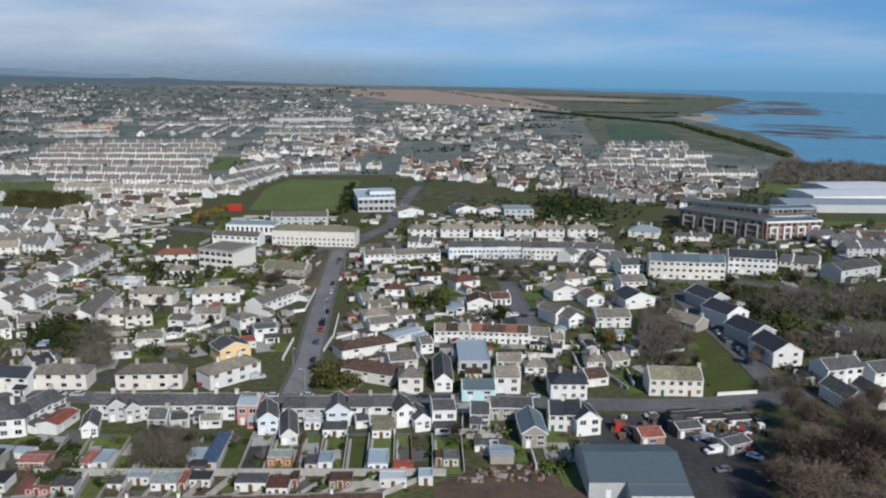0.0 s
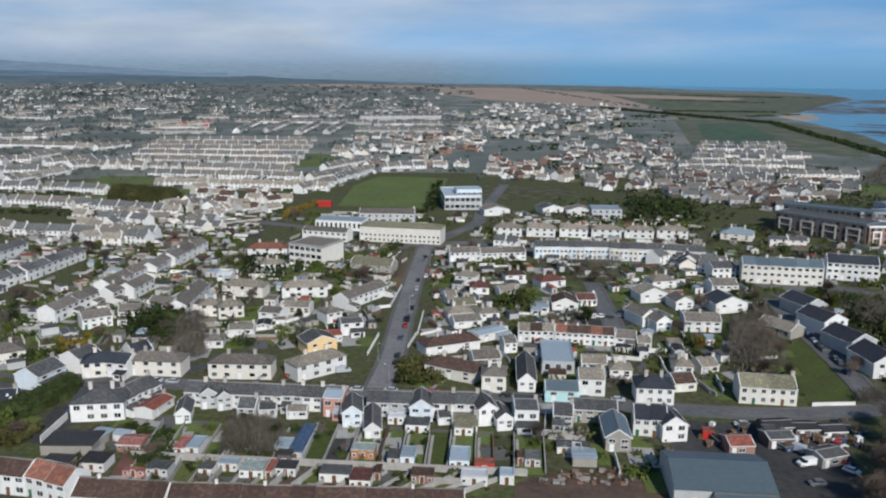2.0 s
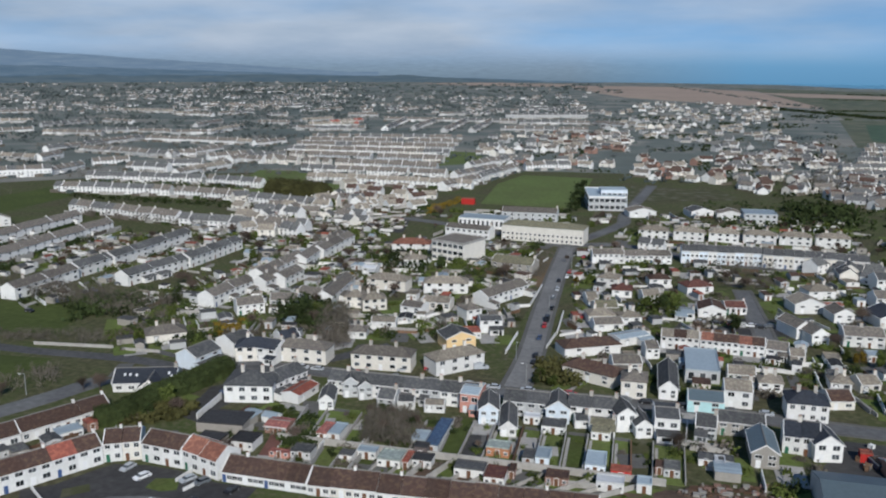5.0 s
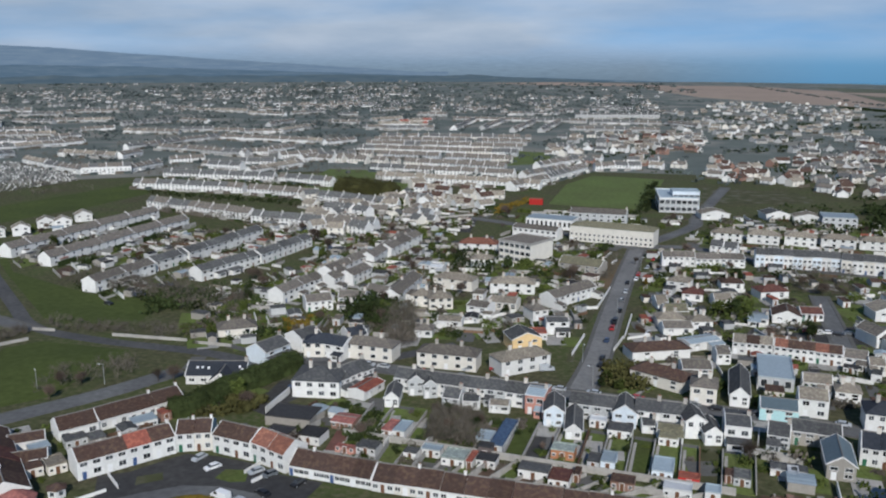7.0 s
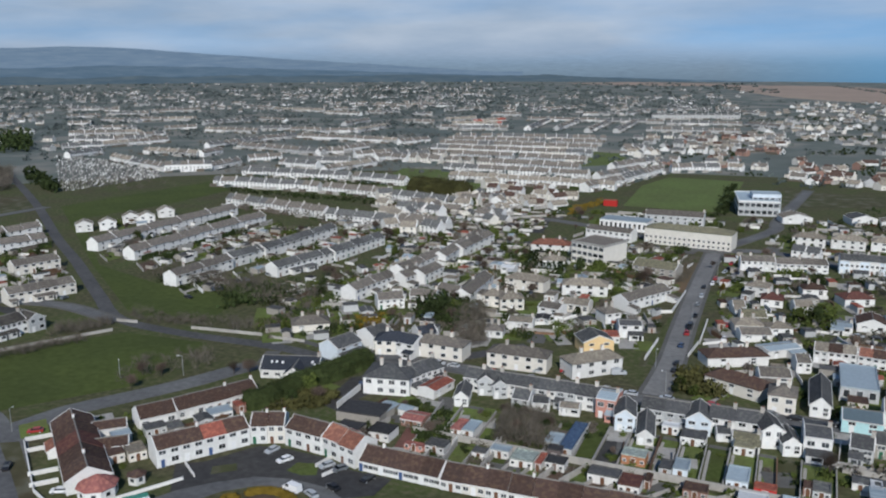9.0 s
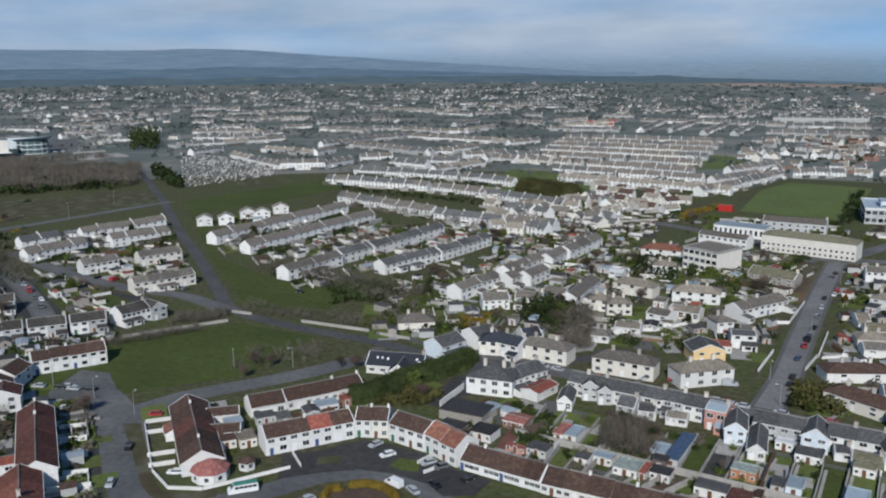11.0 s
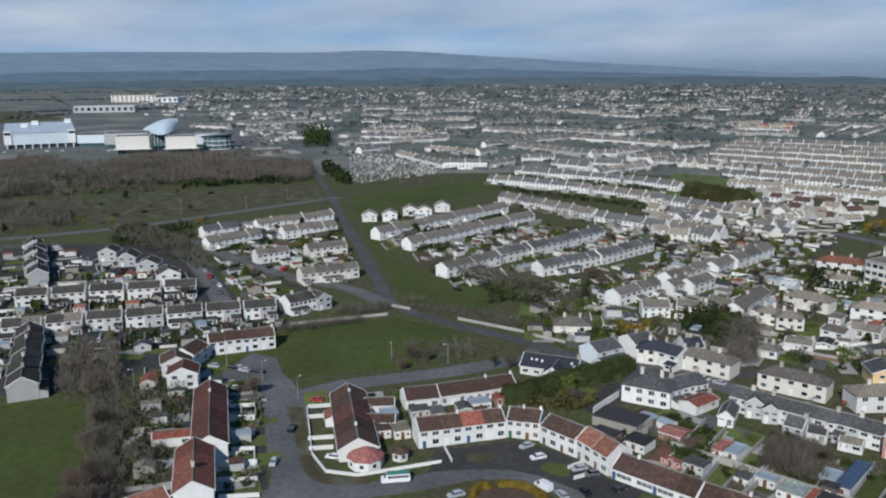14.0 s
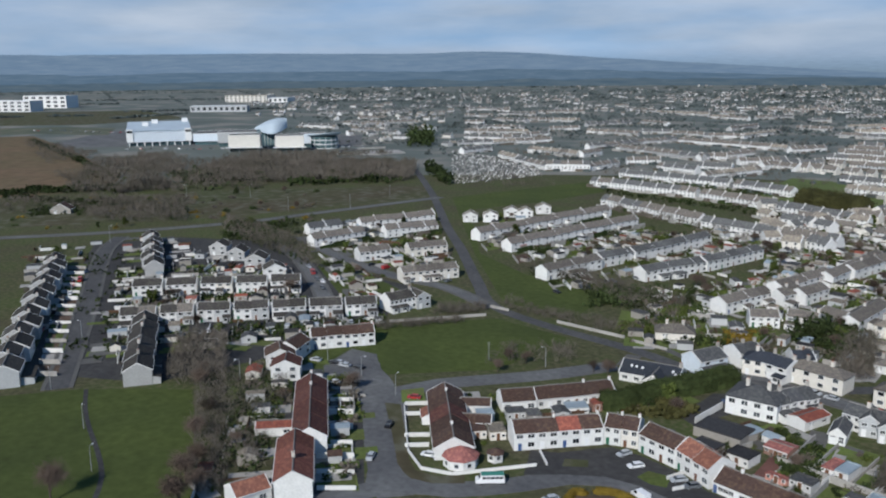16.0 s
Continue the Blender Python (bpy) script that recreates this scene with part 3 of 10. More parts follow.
def bush(x, y, size=1.2, kind="green", seed=0):
    mat = {"green": "leaf_green", "dark": "leaf_dark", "gold": "leaf_gold", "brown": "leaf_wood"}[kind]
    SHRUBS["count"] += 1
    if SHRUBS["count"] > 285:
        r, s, slot = random.Random(seed * 31 + int(x * 7)), SHRUBS["shape"], SHRUBS["mats"].index(mat)
        for k in range(80):
            d = Vector((r.gauss(0, 0.5), r.gauss(0, 0.5), abs(r.gauss(0, 0.55)) + 0.05))
            e = Vector((r.gauss(0, 1), r.gauss(0, 1), r.gauss(0, 0.7))).normalized()
            f = e.orthogonal().normalized()
            g, k0 = e.cross(f), 0.25 * size * r.uniform(0.6, 1.2)
            p = Vector((x, y, 0)) + d * size
            s.poly([p + f * k0, p + g * k0, p - f * k0, p - g * k0 * 0.7], [(0, 1, 2, 3)], slot)
        return None
    me = cached(("bush", kind, seed % 3), lambda: leaf_cloud(seed % 3 + 80, 1.0, 1.0, 0.65, 260, 0.14, mat, 0.0, 7, "bush"))
    ob = new("bush", me)
    ob.matrix_basis = pose(x, y, 0, 0, 0, seed * 47 % 360) @ Matrix.Diagonal((size, size, size, 1))
    return tagged(ob, {"green": "rounded green garden bush on the ground", "dark": "dark evergreen garden bush on the ground", "gold": "yellow flowering gorse bush on rough ground", "brown": "brown leafless scrub bush on rough ground"}[kind], "bush", "garden bushes")


def finish_shrubs():
    tagged(new("shrubbery", SHRUBS["shape"].mesh("shrubbery", *SHRUBS["mats"])), "green and brown shrubs in the farther gardens", "shrubs", "", "stuff")


def thicket(name, label, area, n, size, height, mat, seed, z=0.0, category="woodland", clump=-9.0):
    """A wood or hedge that nobody could count, over a four-cornered area."""
    r = random.Random(seed)
    s = Shape()
    a, b, c, d = [Vector((*p, 0)) for p in area]
    for k in range(n):
        u, v = r.random(), r.random()
        p = (a * (1 - u) + b * u) * (1 - v) + (d * (1 - u) + c * u) * v
        if clump > -5 and noise.noise(p * 0.011 + Vector((seed, 0, 0))) < clump:
            continue
        hh = height * r.uniform(0.5, 1.0) * (0.85 + 0.7 * noise.noise(p * 0.045))
        for j in range(16 if mat == "leaf_wood" else 7):
            o = Vector((r.gauss(0, size), r.gauss(0, size), hh * r.random() ** 0.6))
            e = Vector((r.gauss(0, 1), r.gauss(0, 1), r.gauss(0, 0.8))).normalized()
            f = e.orthogonal().normalized()
            g, k0 = e.cross(f), size * r.uniform(0.5, 1.1)
            m = p + o
            m.z = max(m.z, 0.1)
            if mat == "leaf_wood":       # bare twigs, upright
                e = (Vector((0, 0, 1.0)) + Vector((r.gauss(0, 0.6), r.gauss(0, 0.6), r.gauss(0, 0.3)))).normalized()
                f = e.orthogonal().normalized()
                f = (f * math.cos(j) + e.cross(f) * math.sin(j)) * size * r.uniform(0.06, 0.14)
                s.poly([m - f, m + f, m + e * size * r.uniform(1.5, 3.2)], [(0, 1, 2)])
                continue
            s.poly([m + f * k0, m + g * k0, m - f * k0, m - g * k0 * 0.8], [(0, 1, 2, 3)])
    return tagged(new(name, s.mesh(name, mat)), label, category, "", "stuff")


def hedge(x0, y0, x1, y1, w=1.2, h=1.7, mat="leaf_dark", seed=1):
    dx, dy = x1 - x0, y1 - y0
    length = math.hypot(dx, dy)
    r, s = random.Random(seed), Shape()
    s.box(0, -w * 0.36, 0, length, w * 0.36, h * 0.82)
    for k in range(int(length * 26)):
        p = Vector((r.uniform(0, length), r.uniform(-0.5, 0.5) * w, h * r.random() ** 0.5))
        e = Vector((r.gauss(0, 1), r.gauss(0, 1), r.gauss(0, 1))).normalized()
        f = e.orthogonal().normalized()
        g, k0 = e.cross(f), r.uniform(0.10, 0.24)
        s.poly([p + f * k0, p + g * k0, p - f * k0, p - g * k0], [(0, 1, 2, 3)])
    ob = new("hedge", s.mesh("hedge", mat))
    ob.matrix_basis = pose(x0, y0, 0, 0, 0, math.degrees(math.atan2(dy, dx)))
    return tagged(ob, "clipped dark green garden hedge along a plot", "hedge", "garden hedges")


# ---- walls, sheds, vehicles, posts ----
def garden_wall(x0, y0, x1, y1, h=1.2, mat="concrete", t=0.22):
    length = math.hypot(x1 - x0, y1 - y0)
    me = cached(("gw", q(length, 0.5), h, mat), lambda: Shape().box(-q(length, 0.5) / 2, -t / 2, 0, q(length, 0.5) / 2, t / 2, h).box(-q(length, 0.5) / 2, -t / 2 - 0.05, h, q(length, 0.5) / 2, t / 2 + 0.05, h + 0.08).mesh("garden_wall", mat))
    ob = new("garden_wall", me)
    ob.matrix_basis = pose((x0 + x1) / 2, (y0 + y1) / 2, 0, 0, 0, math.degrees(math.atan2(y1 - y0, x1 - x0)))
    return tagged(ob, {"trim": "white painted", "timber": "brown timber boarded", "concrete": "grey concrete block"}[mat] + " garden wall with a coping", "wall", "garden walls")


def shed(x, y, turn, w=3.0, d=4.0, h=2.2, wall="grey", roof="sheet", form="gable"):
    ob = thing("garden_shed", x, y, turn, f"{WALLS[wall][0]} garden shed with a {ROOFS[roof][0]} roof", "shed", "garden sheds")
    w, d, h = q(w, 0.5), q(d, 0.5), q(h, 0.2)
    part("wall", cached(("wall", w, d, h, 0.5, form, wall), lambda: wall_mesh(w, d, h, 0.5, form, wall)), ob)
    part("roof", cached(("roof", w, d, h, 0.5, form, roof, 0.15), lambda: roof_mesh(w, d, h, 0.5, form, roof, 0.15)), ob)
    part("door", cached(("door", "brown"), lambda: door_mesh("brown")), ob, at=(0, -d / 2, 0))
    if w >= 4:
        for sg in (-1, 1):
            part("window", cached(("jwin", 1.0, 0.9), lambda: joined_window(1.0, 0.9)), ob, at=(sg * (w / 2 - 0.8), -d / 2, 0.9))
    return ob


def car_body(c, van):
    s = Shape()
    L, W = (2.5, 0.98) if van else (2.1, 0.88)
    prof = [(-L, 0.35), (-L, 0.85), (-L + 0.75, 1.0), (L - 0.15, 1.02), (L, 0.9), (L, 0.35)] if not van else [(-L, 0.4), (-L, 1.05), (-L + 0.7, 1.25), (L - 0.02, 1.3), (L, 1.2), (L, 0.4)]
    s.loft([[(x, y * W * k, z) for x, z in prof] for y, k in ((-1, 0.94), (-0.93, 1.0), (0.93, 1.0), (1, 0.94))])
    if van:
        s.loft([[(x, y, z) for x, z in ((-L + 0.9, 1.26), (-L + 1.5, 2.1), (L - 0.1, 2.12), (L - 0.05, 1.28))] for y in (-W * 0.92, W * 0.92)])
    else:
        s.loft([[(x, y, z) for x, z in ((-0.65, 1.40), (-0.5, 1.47), (1.15, 1.46), (1.35, 1.40))] for y in (-W * 0.74, W * 0.74)])
    return s.mesh("body", "car_" + c)


def car_glass(van):
    s = Shape()
    if van:
        s.loft([[(x, y, z) for x, z in ((-1.62, 1.3), (-1.08, 2.0), (-0.4, 2.0), (-0.4, 1.32))] for y in (-0.93, 0.93)])
        s.loft([[(-1.66, y, 1.3), (-1.04, y, 2.02), (-1.0, y, 2.02), (-1.6, y, 1.3)] for y in (-0.8, 0.8)])
    else:
        s.loft([[(-1.2, -0.8, 1.0), (1.75, -0.8, 1.02), (1.75, 0.8, 1.02), (-1.2, 0.8, 1.0)], [(-0.6, -0.64, 1.42), (1.28, -0.64, 1.42), (1.28, 0.64, 1.42), (-0.6, 0.64, 1.42)]])
    return s.mesh("glazing", "pane")


def wheel_mesh():
    ring = lambda y, r: [(r * math.cos(k * math.tau / 12), y, 0.32 + r * math.sin(k * math.tau / 12)) for k in range(12)]
    return Shape().loft([ring(-0.1, 0.3), ring(-0.08, 0.33), ring(0.08, 0.33), ring(0.1, 0.3)]).loft([ring(-0.11, 0.18), ring(0.11, 0.18)], 1).mesh("wheel", "tyre", "car_silver")


def car(x, y, turn, c="silver", van=False, z=0.08):
    ob = thing("van" if van else "car", x, y, turn, f"{c} {'panel van' if van else 'hatchback car'} parked beside the road", "van" if van else "car", "parked vehicles", z)
    part("body", cached(("cb", c, van), lambda: car_body(c, van)), ob)
    part("glazing", cached(("cg", van), lambda: car_glass(van)), ob)
    for sx in ((-1.55, 1.5) if van else (-1.32, 1.28)):
        for sy in (-0.84, 0.84) if van else (-0.76, 0.76):
            part("wheel", cached("wheel", wheel_mesh), ob, at=(sx, sy, 0))
    return ob


def post(x, y, h=7.0, lamp=True):
    ob = thing("street_lamp", x, y, (x * 37) % 360, "tall grey steel street lamp post beside the road", "street lamp", "street lamps")
    ring = lambda z, r: [(r * math.cos(k * 1.0472), r * math.sin(k * 1.0472), z) for k in range(6)]
    part("pole", cached(("pole", h), lambda: Shape().loft([ring(0, 0.13), ring(h, 0.07)]).box(-0.03, -0.04, h - 0.1, 1.2, 0.04, h).mesh("pole", "pole")), ob)
    part("lamp_head", cached(("head", h), lambda: Shape().box(1.0, -0.12, h - 0.08, 1.7, 0.12, h + 0.08).mesh("lamp_head", "frame_white")), ob)
    return ob


def block(x0, y0, x1, y1, d, h, wall="white", roof="slate", floors=3, bays=8, label="", name="building", glass=False, category="building", portals=0, parapet="", podium="", sash="frame_white", bay_mat="frame_white"):
    """A flat-roofed building; the line is the foot of its front, left to right as one faces it."""
    length = math.hypot(x1 - x0, y1 - y0)
    ux, uy = (x1 - x0) / length, (y1 - y0) / length
    ob = thing(name, (x0 + x1) / 2 - uy * d / 2, (y0 + y1) / 2 + ux * d / 2, math.degrees(math.atan2(uy, ux)), label or f"{WALLS[wall][0]} flat-roofed building of {floors} storeys", category)
    part("wall", wall_mesh(length, d, h, 0, "flat", wall), ob)
    part("roof", roof_mesh(length, d, h, 0, "flat", roof, 0), ob)
    for k in range(portals):       # white framed bays standing out from the front
        pw, ph, at = length / (portals * 1.7), h * 0.72, (-length / 2 + length * (k + 0.5) / portals, -d / 2, h * 0.06)
        def bay():
            s, t = Shape(), 0.9
            s.box(-pw / 2, -0.9, 0, -pw / 2 + t, -0.01, ph)
            s.box(pw / 2 - t, -0.9, 0, pw / 2, -0.01, ph)
            s.box(-pw / 2 + t, -0.9, ph - t, pw / 2 - t, -0.01, ph)
            s.box(-pw / 2 + t, -0.9, ph * 0.47, pw / 2 - t, -0.2, ph * 0.47 + 0.4)
            return s.mesh("framed_bay", bay_mat)
        part("framed_bay", cached(("bay", q(pw), q(ph), bay_mat), bay), ob, "framed bay", at=at)
    if parapet:
        s = Shape()
        for x0_, y0_, x1_, y1_ in ((-length / 2 - 0.25, -d / 2 - 0.25, length / 2 + 0.25, -d / 2 + 0.2), (-length / 2 - 0.25, d / 2 - 0.2, length / 2 + 0.25, d / 2 + 0.25), (-length / 2 - 0.25, -d / 2 + 0.2, -length / 2 + 0.2, d / 2 - 0.2), (length / 2 - 0.2, -d / 2 + 0.2, length / 2 + 0.25, d / 2 - 0.2)):
            s.box(x0_, y0_, h - 0.3, x1_, y1_, h + 0.75)
        part("parapet", s.mesh("parapet", parapet), ob, "projecting parapet")
    if podium:
        part("shopfront", Shape().box(-length / 2 + 1.5, -d / 2 - 0.15, 0.2, length / 2 - 1.5, -d / 2 - 0.02, min(4.0, h * 0.3)).mesh("shopfront", "pane"), ob, "dark glazed ground floor")
        part("entrance_canopy", Shape().box(-length / 2 + 1, -d / 2 - 5, min(4.3, h * 0.33), length / 2 - 1, -d / 2 - 0.2, min(4.3, h * 0.33) + 0.6).mesh("entrance_canopy", podium), ob, "flat canopy over the entrance")
    fh = h / max(1, floors)
    ww = length / bays * (0.86 if glass else 0.55)
    for f in range(floors):
        for b in range(bays):
            part("window", cached(("bw", q(ww), q(fh * 0.55), sash), lambda: joined_window(q(ww), q(fh * 0.55), sash)), ob, at=(-length / 2 + length * (b + 0.5) / bays, -d / 2, f * fh + fh * 0.28))
        k = max(2, int(d / (length / bays)))
        for b in range(k):
            part("window", cached(("bw", q(ww), q(fh * 0.55), sash), lambda: joined_window(q(ww), q(fh * 0.55), sash)), ob, at=(-length / 2, -d / 2 + d * (b + 0.5) / k, f * fh + fh * 0.28), turn=-90)
    return ob


# ---- far town ----
FAR = {"shape": Shape(), "mats": ["wall_white", "wall_cream", "wall_grey", "wall_brick", "roof_slate", "roof_tan", "roof_brown", "roof_red", "chimney", "pane", "trim", "roof_umber", "roof_lead", "leaf_dark", "concrete", "wall_dash", "leaf_wood", "leaf_hazed"]}
FAR_R = random.Random(21)


def far_unit(put, a, b, d, h, rise, wi, ri, chimney, verge, windows=True):
    s, e = FAR["shape"], 0.3
    s.poly([put(a, 0, 0), put(b, 0, 0), put(b, d, 0), put(a, d, 0), put(a, 0, h), put(b, 0, h), put(b, d, h), put(a, d, h), put(a, d / 2, h + rise), put(b, d / 2, h + rise)],
           [(0, 1, 5, 4), (2, 3, 7, 6), (1, 2, 6, 9, 5), (3, 0, 4, 8, 7)], wi)
    s.poly([put(a - 0.15, -e, h - 0.2), put(b + 0.15, -e, h - 0.2), put(b + 0.15, d / 2, h + rise + 0.12), put(a - 0.15, d / 2, h + rise + 0.12), put(b + 0.15, d + e, h - 0.2), put(a - 0.15, d + e, h - 0.2)],
           [(0, 1, 2, 3), (3, 2, 4, 5)], ri)
    if windows:
        for wx in (0.27, 0.73):
            for wz in (0.9, 3.3) if h > 4 else (0.9,):
                u = a + (b - a) * wx
                s.poly([put(u - 0.6, -0.05, wz), put(u + 0.6, -0.05, wz), put(u + 0.6, -0.05, wz + 1.2), put(u - 0.6, -0.05, wz + 1.2)], [(0, 1, 2, 3)], 9)
    if chimney:
        c = [put(b - 0.5 + du, d / 2 + dv, zz) for zz in (h + rise - 0.4, h + rise + 1.0) for du, dv in ((-0.4, -0.3), (0.4, -0.3), (0.4, 0.3), (-0.4, 0.3))]
        s.poly(c, [(0, 1, 5, 4), (1, 2, 6, 5), (2, 3, 7, 6), (3, 0, 4, 7), (4, 5, 6, 7)], 8)
    if verge:
        for v0, v1, k in ((-e, d / 2, 0), (d + e, d / 2, 1)):
            r = [put(b - 0.3, v0, h - 0.05), put(b + 0.3, v0, h - 0.05), put(b + 0.3, v1, h + rise + 0.3), put(b - 0.3, v1, h + rise + 0.3)]
            s.poly(r, [(0, 1, 2, 3) if k == 0 else (3, 2, 1, 0)], 10)


def far_terrace(x0, y0, x1, y1, n=0, d=8.0, h=5.0, rise=2.2, wall="white", roof="umber", verge=2, step=0.0, unit=7.0, fill=1.0):
    """A row of small houses too far off to tell apart, added to the distant town."""
    length = math.hypot(x1 - x0, y1 - y0)
    if length < 4:
        return
    n = n or max(1, round(length / unit))
    ux, uy, w = (x1 - x0) / length, (y1 - y0) / length, length / n
    if math.hypot(x0, y0) > 1000:      # greyer fronts in the outer streets
        wall = wall.replace("grey", "dash") + " dash dash"
    walls = ["wall_" + k for k in wall.split()]
    roofs = ["roof_" + k for k in roof.split()]
    wi, ri = FAR["mats"].index(FAR_R.choice(walls)), FAR["mats"].index(FAR_R.choice(roofs))
    for k in range(n):
        if FAR_R.random() > fill:
            continue
        if FAR_R.random() < 0.25:
            wi, ri = FAR["mats"].index(FAR_R.choice(walls)), FAR["mats"].index(FAR_R.choice(roofs))
        jog = FAR_R.uniform(-step, step)
        hh = h + FAR_R.uniform(-0.25, 0.25)
        put = lambda u, v, z: (x0 + ux * u - uy * (v + jog), y0 + uy * u + ux * (v + jog), z)
        far_unit(put, k * w, (k + 1) * w, d, hh, rise + 0.5, wi, ri, k % 2 == 0, verge and k % verge == 0)
        s = FAR["shape"]
        if FAR_R.random() < 0.9:       # hedge, shed or wall before the house
            a, b, g, t = k * w, (k + 1) * w, -FAR_R.uniform(4.0, 6.0), FAR_R.choice((1.2, 1.8, 2.4, 3.0))
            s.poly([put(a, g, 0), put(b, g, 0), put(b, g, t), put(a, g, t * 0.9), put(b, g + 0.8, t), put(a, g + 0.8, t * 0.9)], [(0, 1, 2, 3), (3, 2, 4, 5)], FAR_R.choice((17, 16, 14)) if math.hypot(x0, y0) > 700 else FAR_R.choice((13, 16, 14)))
        if FAR_R.random() < 0.6:       # low annexe at the rear or front
            u, g = (k + FAR_R.uniform(0.2, 0.6)) * w, FAR_R.choice((-2.6, d))
            s.poly([put(u, g, 0), put(u + 3, g, 0), put(u + 3, g + 2.6, 0), put(u, g + 2.6, 0), put(u, g, 2.5), put(u + 3, g, 2.5), put(u + 3, g + 2.6, 2.9), put(u, g + 2.6, 2.9)],
                   [(0, 1, 5, 4), (2, 3, 7, 6), (1, 2, 6, 5), (3, 0, 4, 7)], wi)
            s.poly([put(u, g, 2.52), put(u + 3, g, 2.52), put(u + 3, g + 2.6, 2.92), put(u, g + 2.6, 2.92)], [(0, 1, 2, 3)], ri)


def far_streets(ax, ay, bx, by, cx, cy, dx, dy, rows, wall="white white cream grey", roof="umber lead umber slate", fill=0.95, h=4.7, verge=2, bend=0.0, seed=1, thin=-0.32, even=False):
    """Streets filling the four-cornered ground a b c d: the first row along a-b, the last along d-c."""
    r = random.Random(seed)
    for k in range(rows):
        t = (k + (0.0 if even else r.uniform(-0.12, 0.12))) / max(1, rows - 1)
        p0 = Vector((ax + (dx - ax) * t, ay + (dy - ay) * t, 0))
        p1 = Vector((bx + (cx - bx) * t, by + (cy - by) * t, 0))
        x, length = r.uniform(0, 15), (p1 - p0).length
        if even:                       # unbroken rows whose party walls line up from street to street
            far_terrace(p0.x, p0.y, p1.x, p1.y, round(length / 14.0) * 2, 8.5, h, 2.8, wall, roof, 2, 0.0, 7.0, fill)
            continue
        while x < length - 12:
            run = r.choice((3, 4, 5, 6, 8)) * 7.0
            a, b = p0.lerp(p1, x / length), p0.lerp(p1, min(1.0, (x + run) / length))
            if noise.noise((a + b) * 0.0032 + Vector((seed * 3.1, 0, 0))) < thin:
                x += run
                continue
            o = Vector((r.uniform(-bend, bend), r.uniform(-bend, bend), 0))
            far_terrace(a.x + o.x, a.y + o.y, b.x + o.x, b.y + o.y, 0, 8.5, h, 2.8, wall, roof, verge, 0.0, 7.0, fill)
            x += run + r.uniform(3, 12)


def far_villas(ax, ay, bx, by, cx, cy, dx, dy, n, wall="white cream", roof="umber lead tan", h=4.2, seed=1, wide=11.0):
    """Detached houses in their gardens, at all angles."""
    r = random.Random(seed)
    for k in range(n):
        u, v = r.random(), r.random()
        x = (ax * (1 - u) + bx * u) * (1 - v) + (dx * (1 - u) + cx * u) * v
        y = (ay * (1 - u) + by * u) * (1 - v) + (dy * (1 - u) + cy * u) * v
        a, w = r.choice((-0.5, -0.2, 0.0, 0.25, 0.9, 1.5)) + r.uniform(-0.1, 0.1), r.uniform(0.7, 1.3) * wide
        far_terrace(x, y, x + w * math.cos(a), y + w * math.sin(a), 1, 8.0, r.choice((3.0, h, 5.0)), 2.2, wall, roof, r.choice((0, 1)))


def far_trees(name, label, area, n, seed, mat="leaf_dark", size=2.2, height=5.0, clump=-9.0):
    return thicket(name, label, area, n, size, height, mat, seed, category="trees", clump=clump)


def finish_far_town():
    tagged(new("distant_town", FAR["shape"].mesh("distant_town", *FAR["mats"])), "white rendered houses with grey and brown roofs in far streets", "houses", "", "stuff")


# ---- filling gardens and yards ----
FOOT, LANES = [], []
SIDE, X0, Y0 = 1000, -800, -50
TAKEN = np.zeros((SIDE, SIDE), bool)      # one cell a metre: where a house, a shed or a road stands
TURNS = {}


def take(x, y, turn, w, d):
    FOOT.append((x, y, turn, w, d))
    TURNS.setdefault((int(x // 25), int(y // 25)), []).append((x, y, turn))
    c, s = math.cos(radians(turn)), math.sin(radians(turn))
    u, v = np.meshgrid(np.arange(-w / 2, w / 2 + 0.4, 0.5), np.arange(-d / 2, d / 2 + 0.4, 0.5))
    i, j = (x + u * c - v * s - X0).astype(int).ravel(), (y + u * s + v * c - Y0).astype(int).ravel()
    ok = (i >= 0) & (i < SIDE) & (j >= 0) & (j < SIDE)
    TAKEN[i[ok], j[ok]] = True


def take_lane(x, y, w):
    i, j, r = int(x - X0), int(y - Y0), int(w / 2 + 1.5)
    if r < i < SIDE - r and r < j < SIDE - r:
        TAKEN[i - r:i + r + 1, j - r:j + r + 1] = True


def free(x, y, margin=0.8, lane=0.0):
    i, j, m = int(x - X0), int(y - Y0), int(math.ceil(margin))
    if not (m < i < SIDE - m - 1 and m < j < SIDE - m - 1):
        return True
    return not TAKEN[i - m:i + m + 1, j - m:j + m + 1].any()


def nearest_turn(x, y):
    i, j = int(x // 25), int(y // 25)
    found = [f for k in (-1, 0, 1) for m in (-1, 0, 1) for f in TURNS.get((i + k, j + m), ())]
    return min(found, key=lambda f: (f[0] - x) ** 2 + (f[1] - y) ** 2)[2] if found else 20.0


def in_area(area, u, v):
    a, b, c, d = [Vector((*p, 0)) for p in area]
    return (a * (1 - u) + b * u) * (1 - v) + (d * (1 - u) + c * u) * v


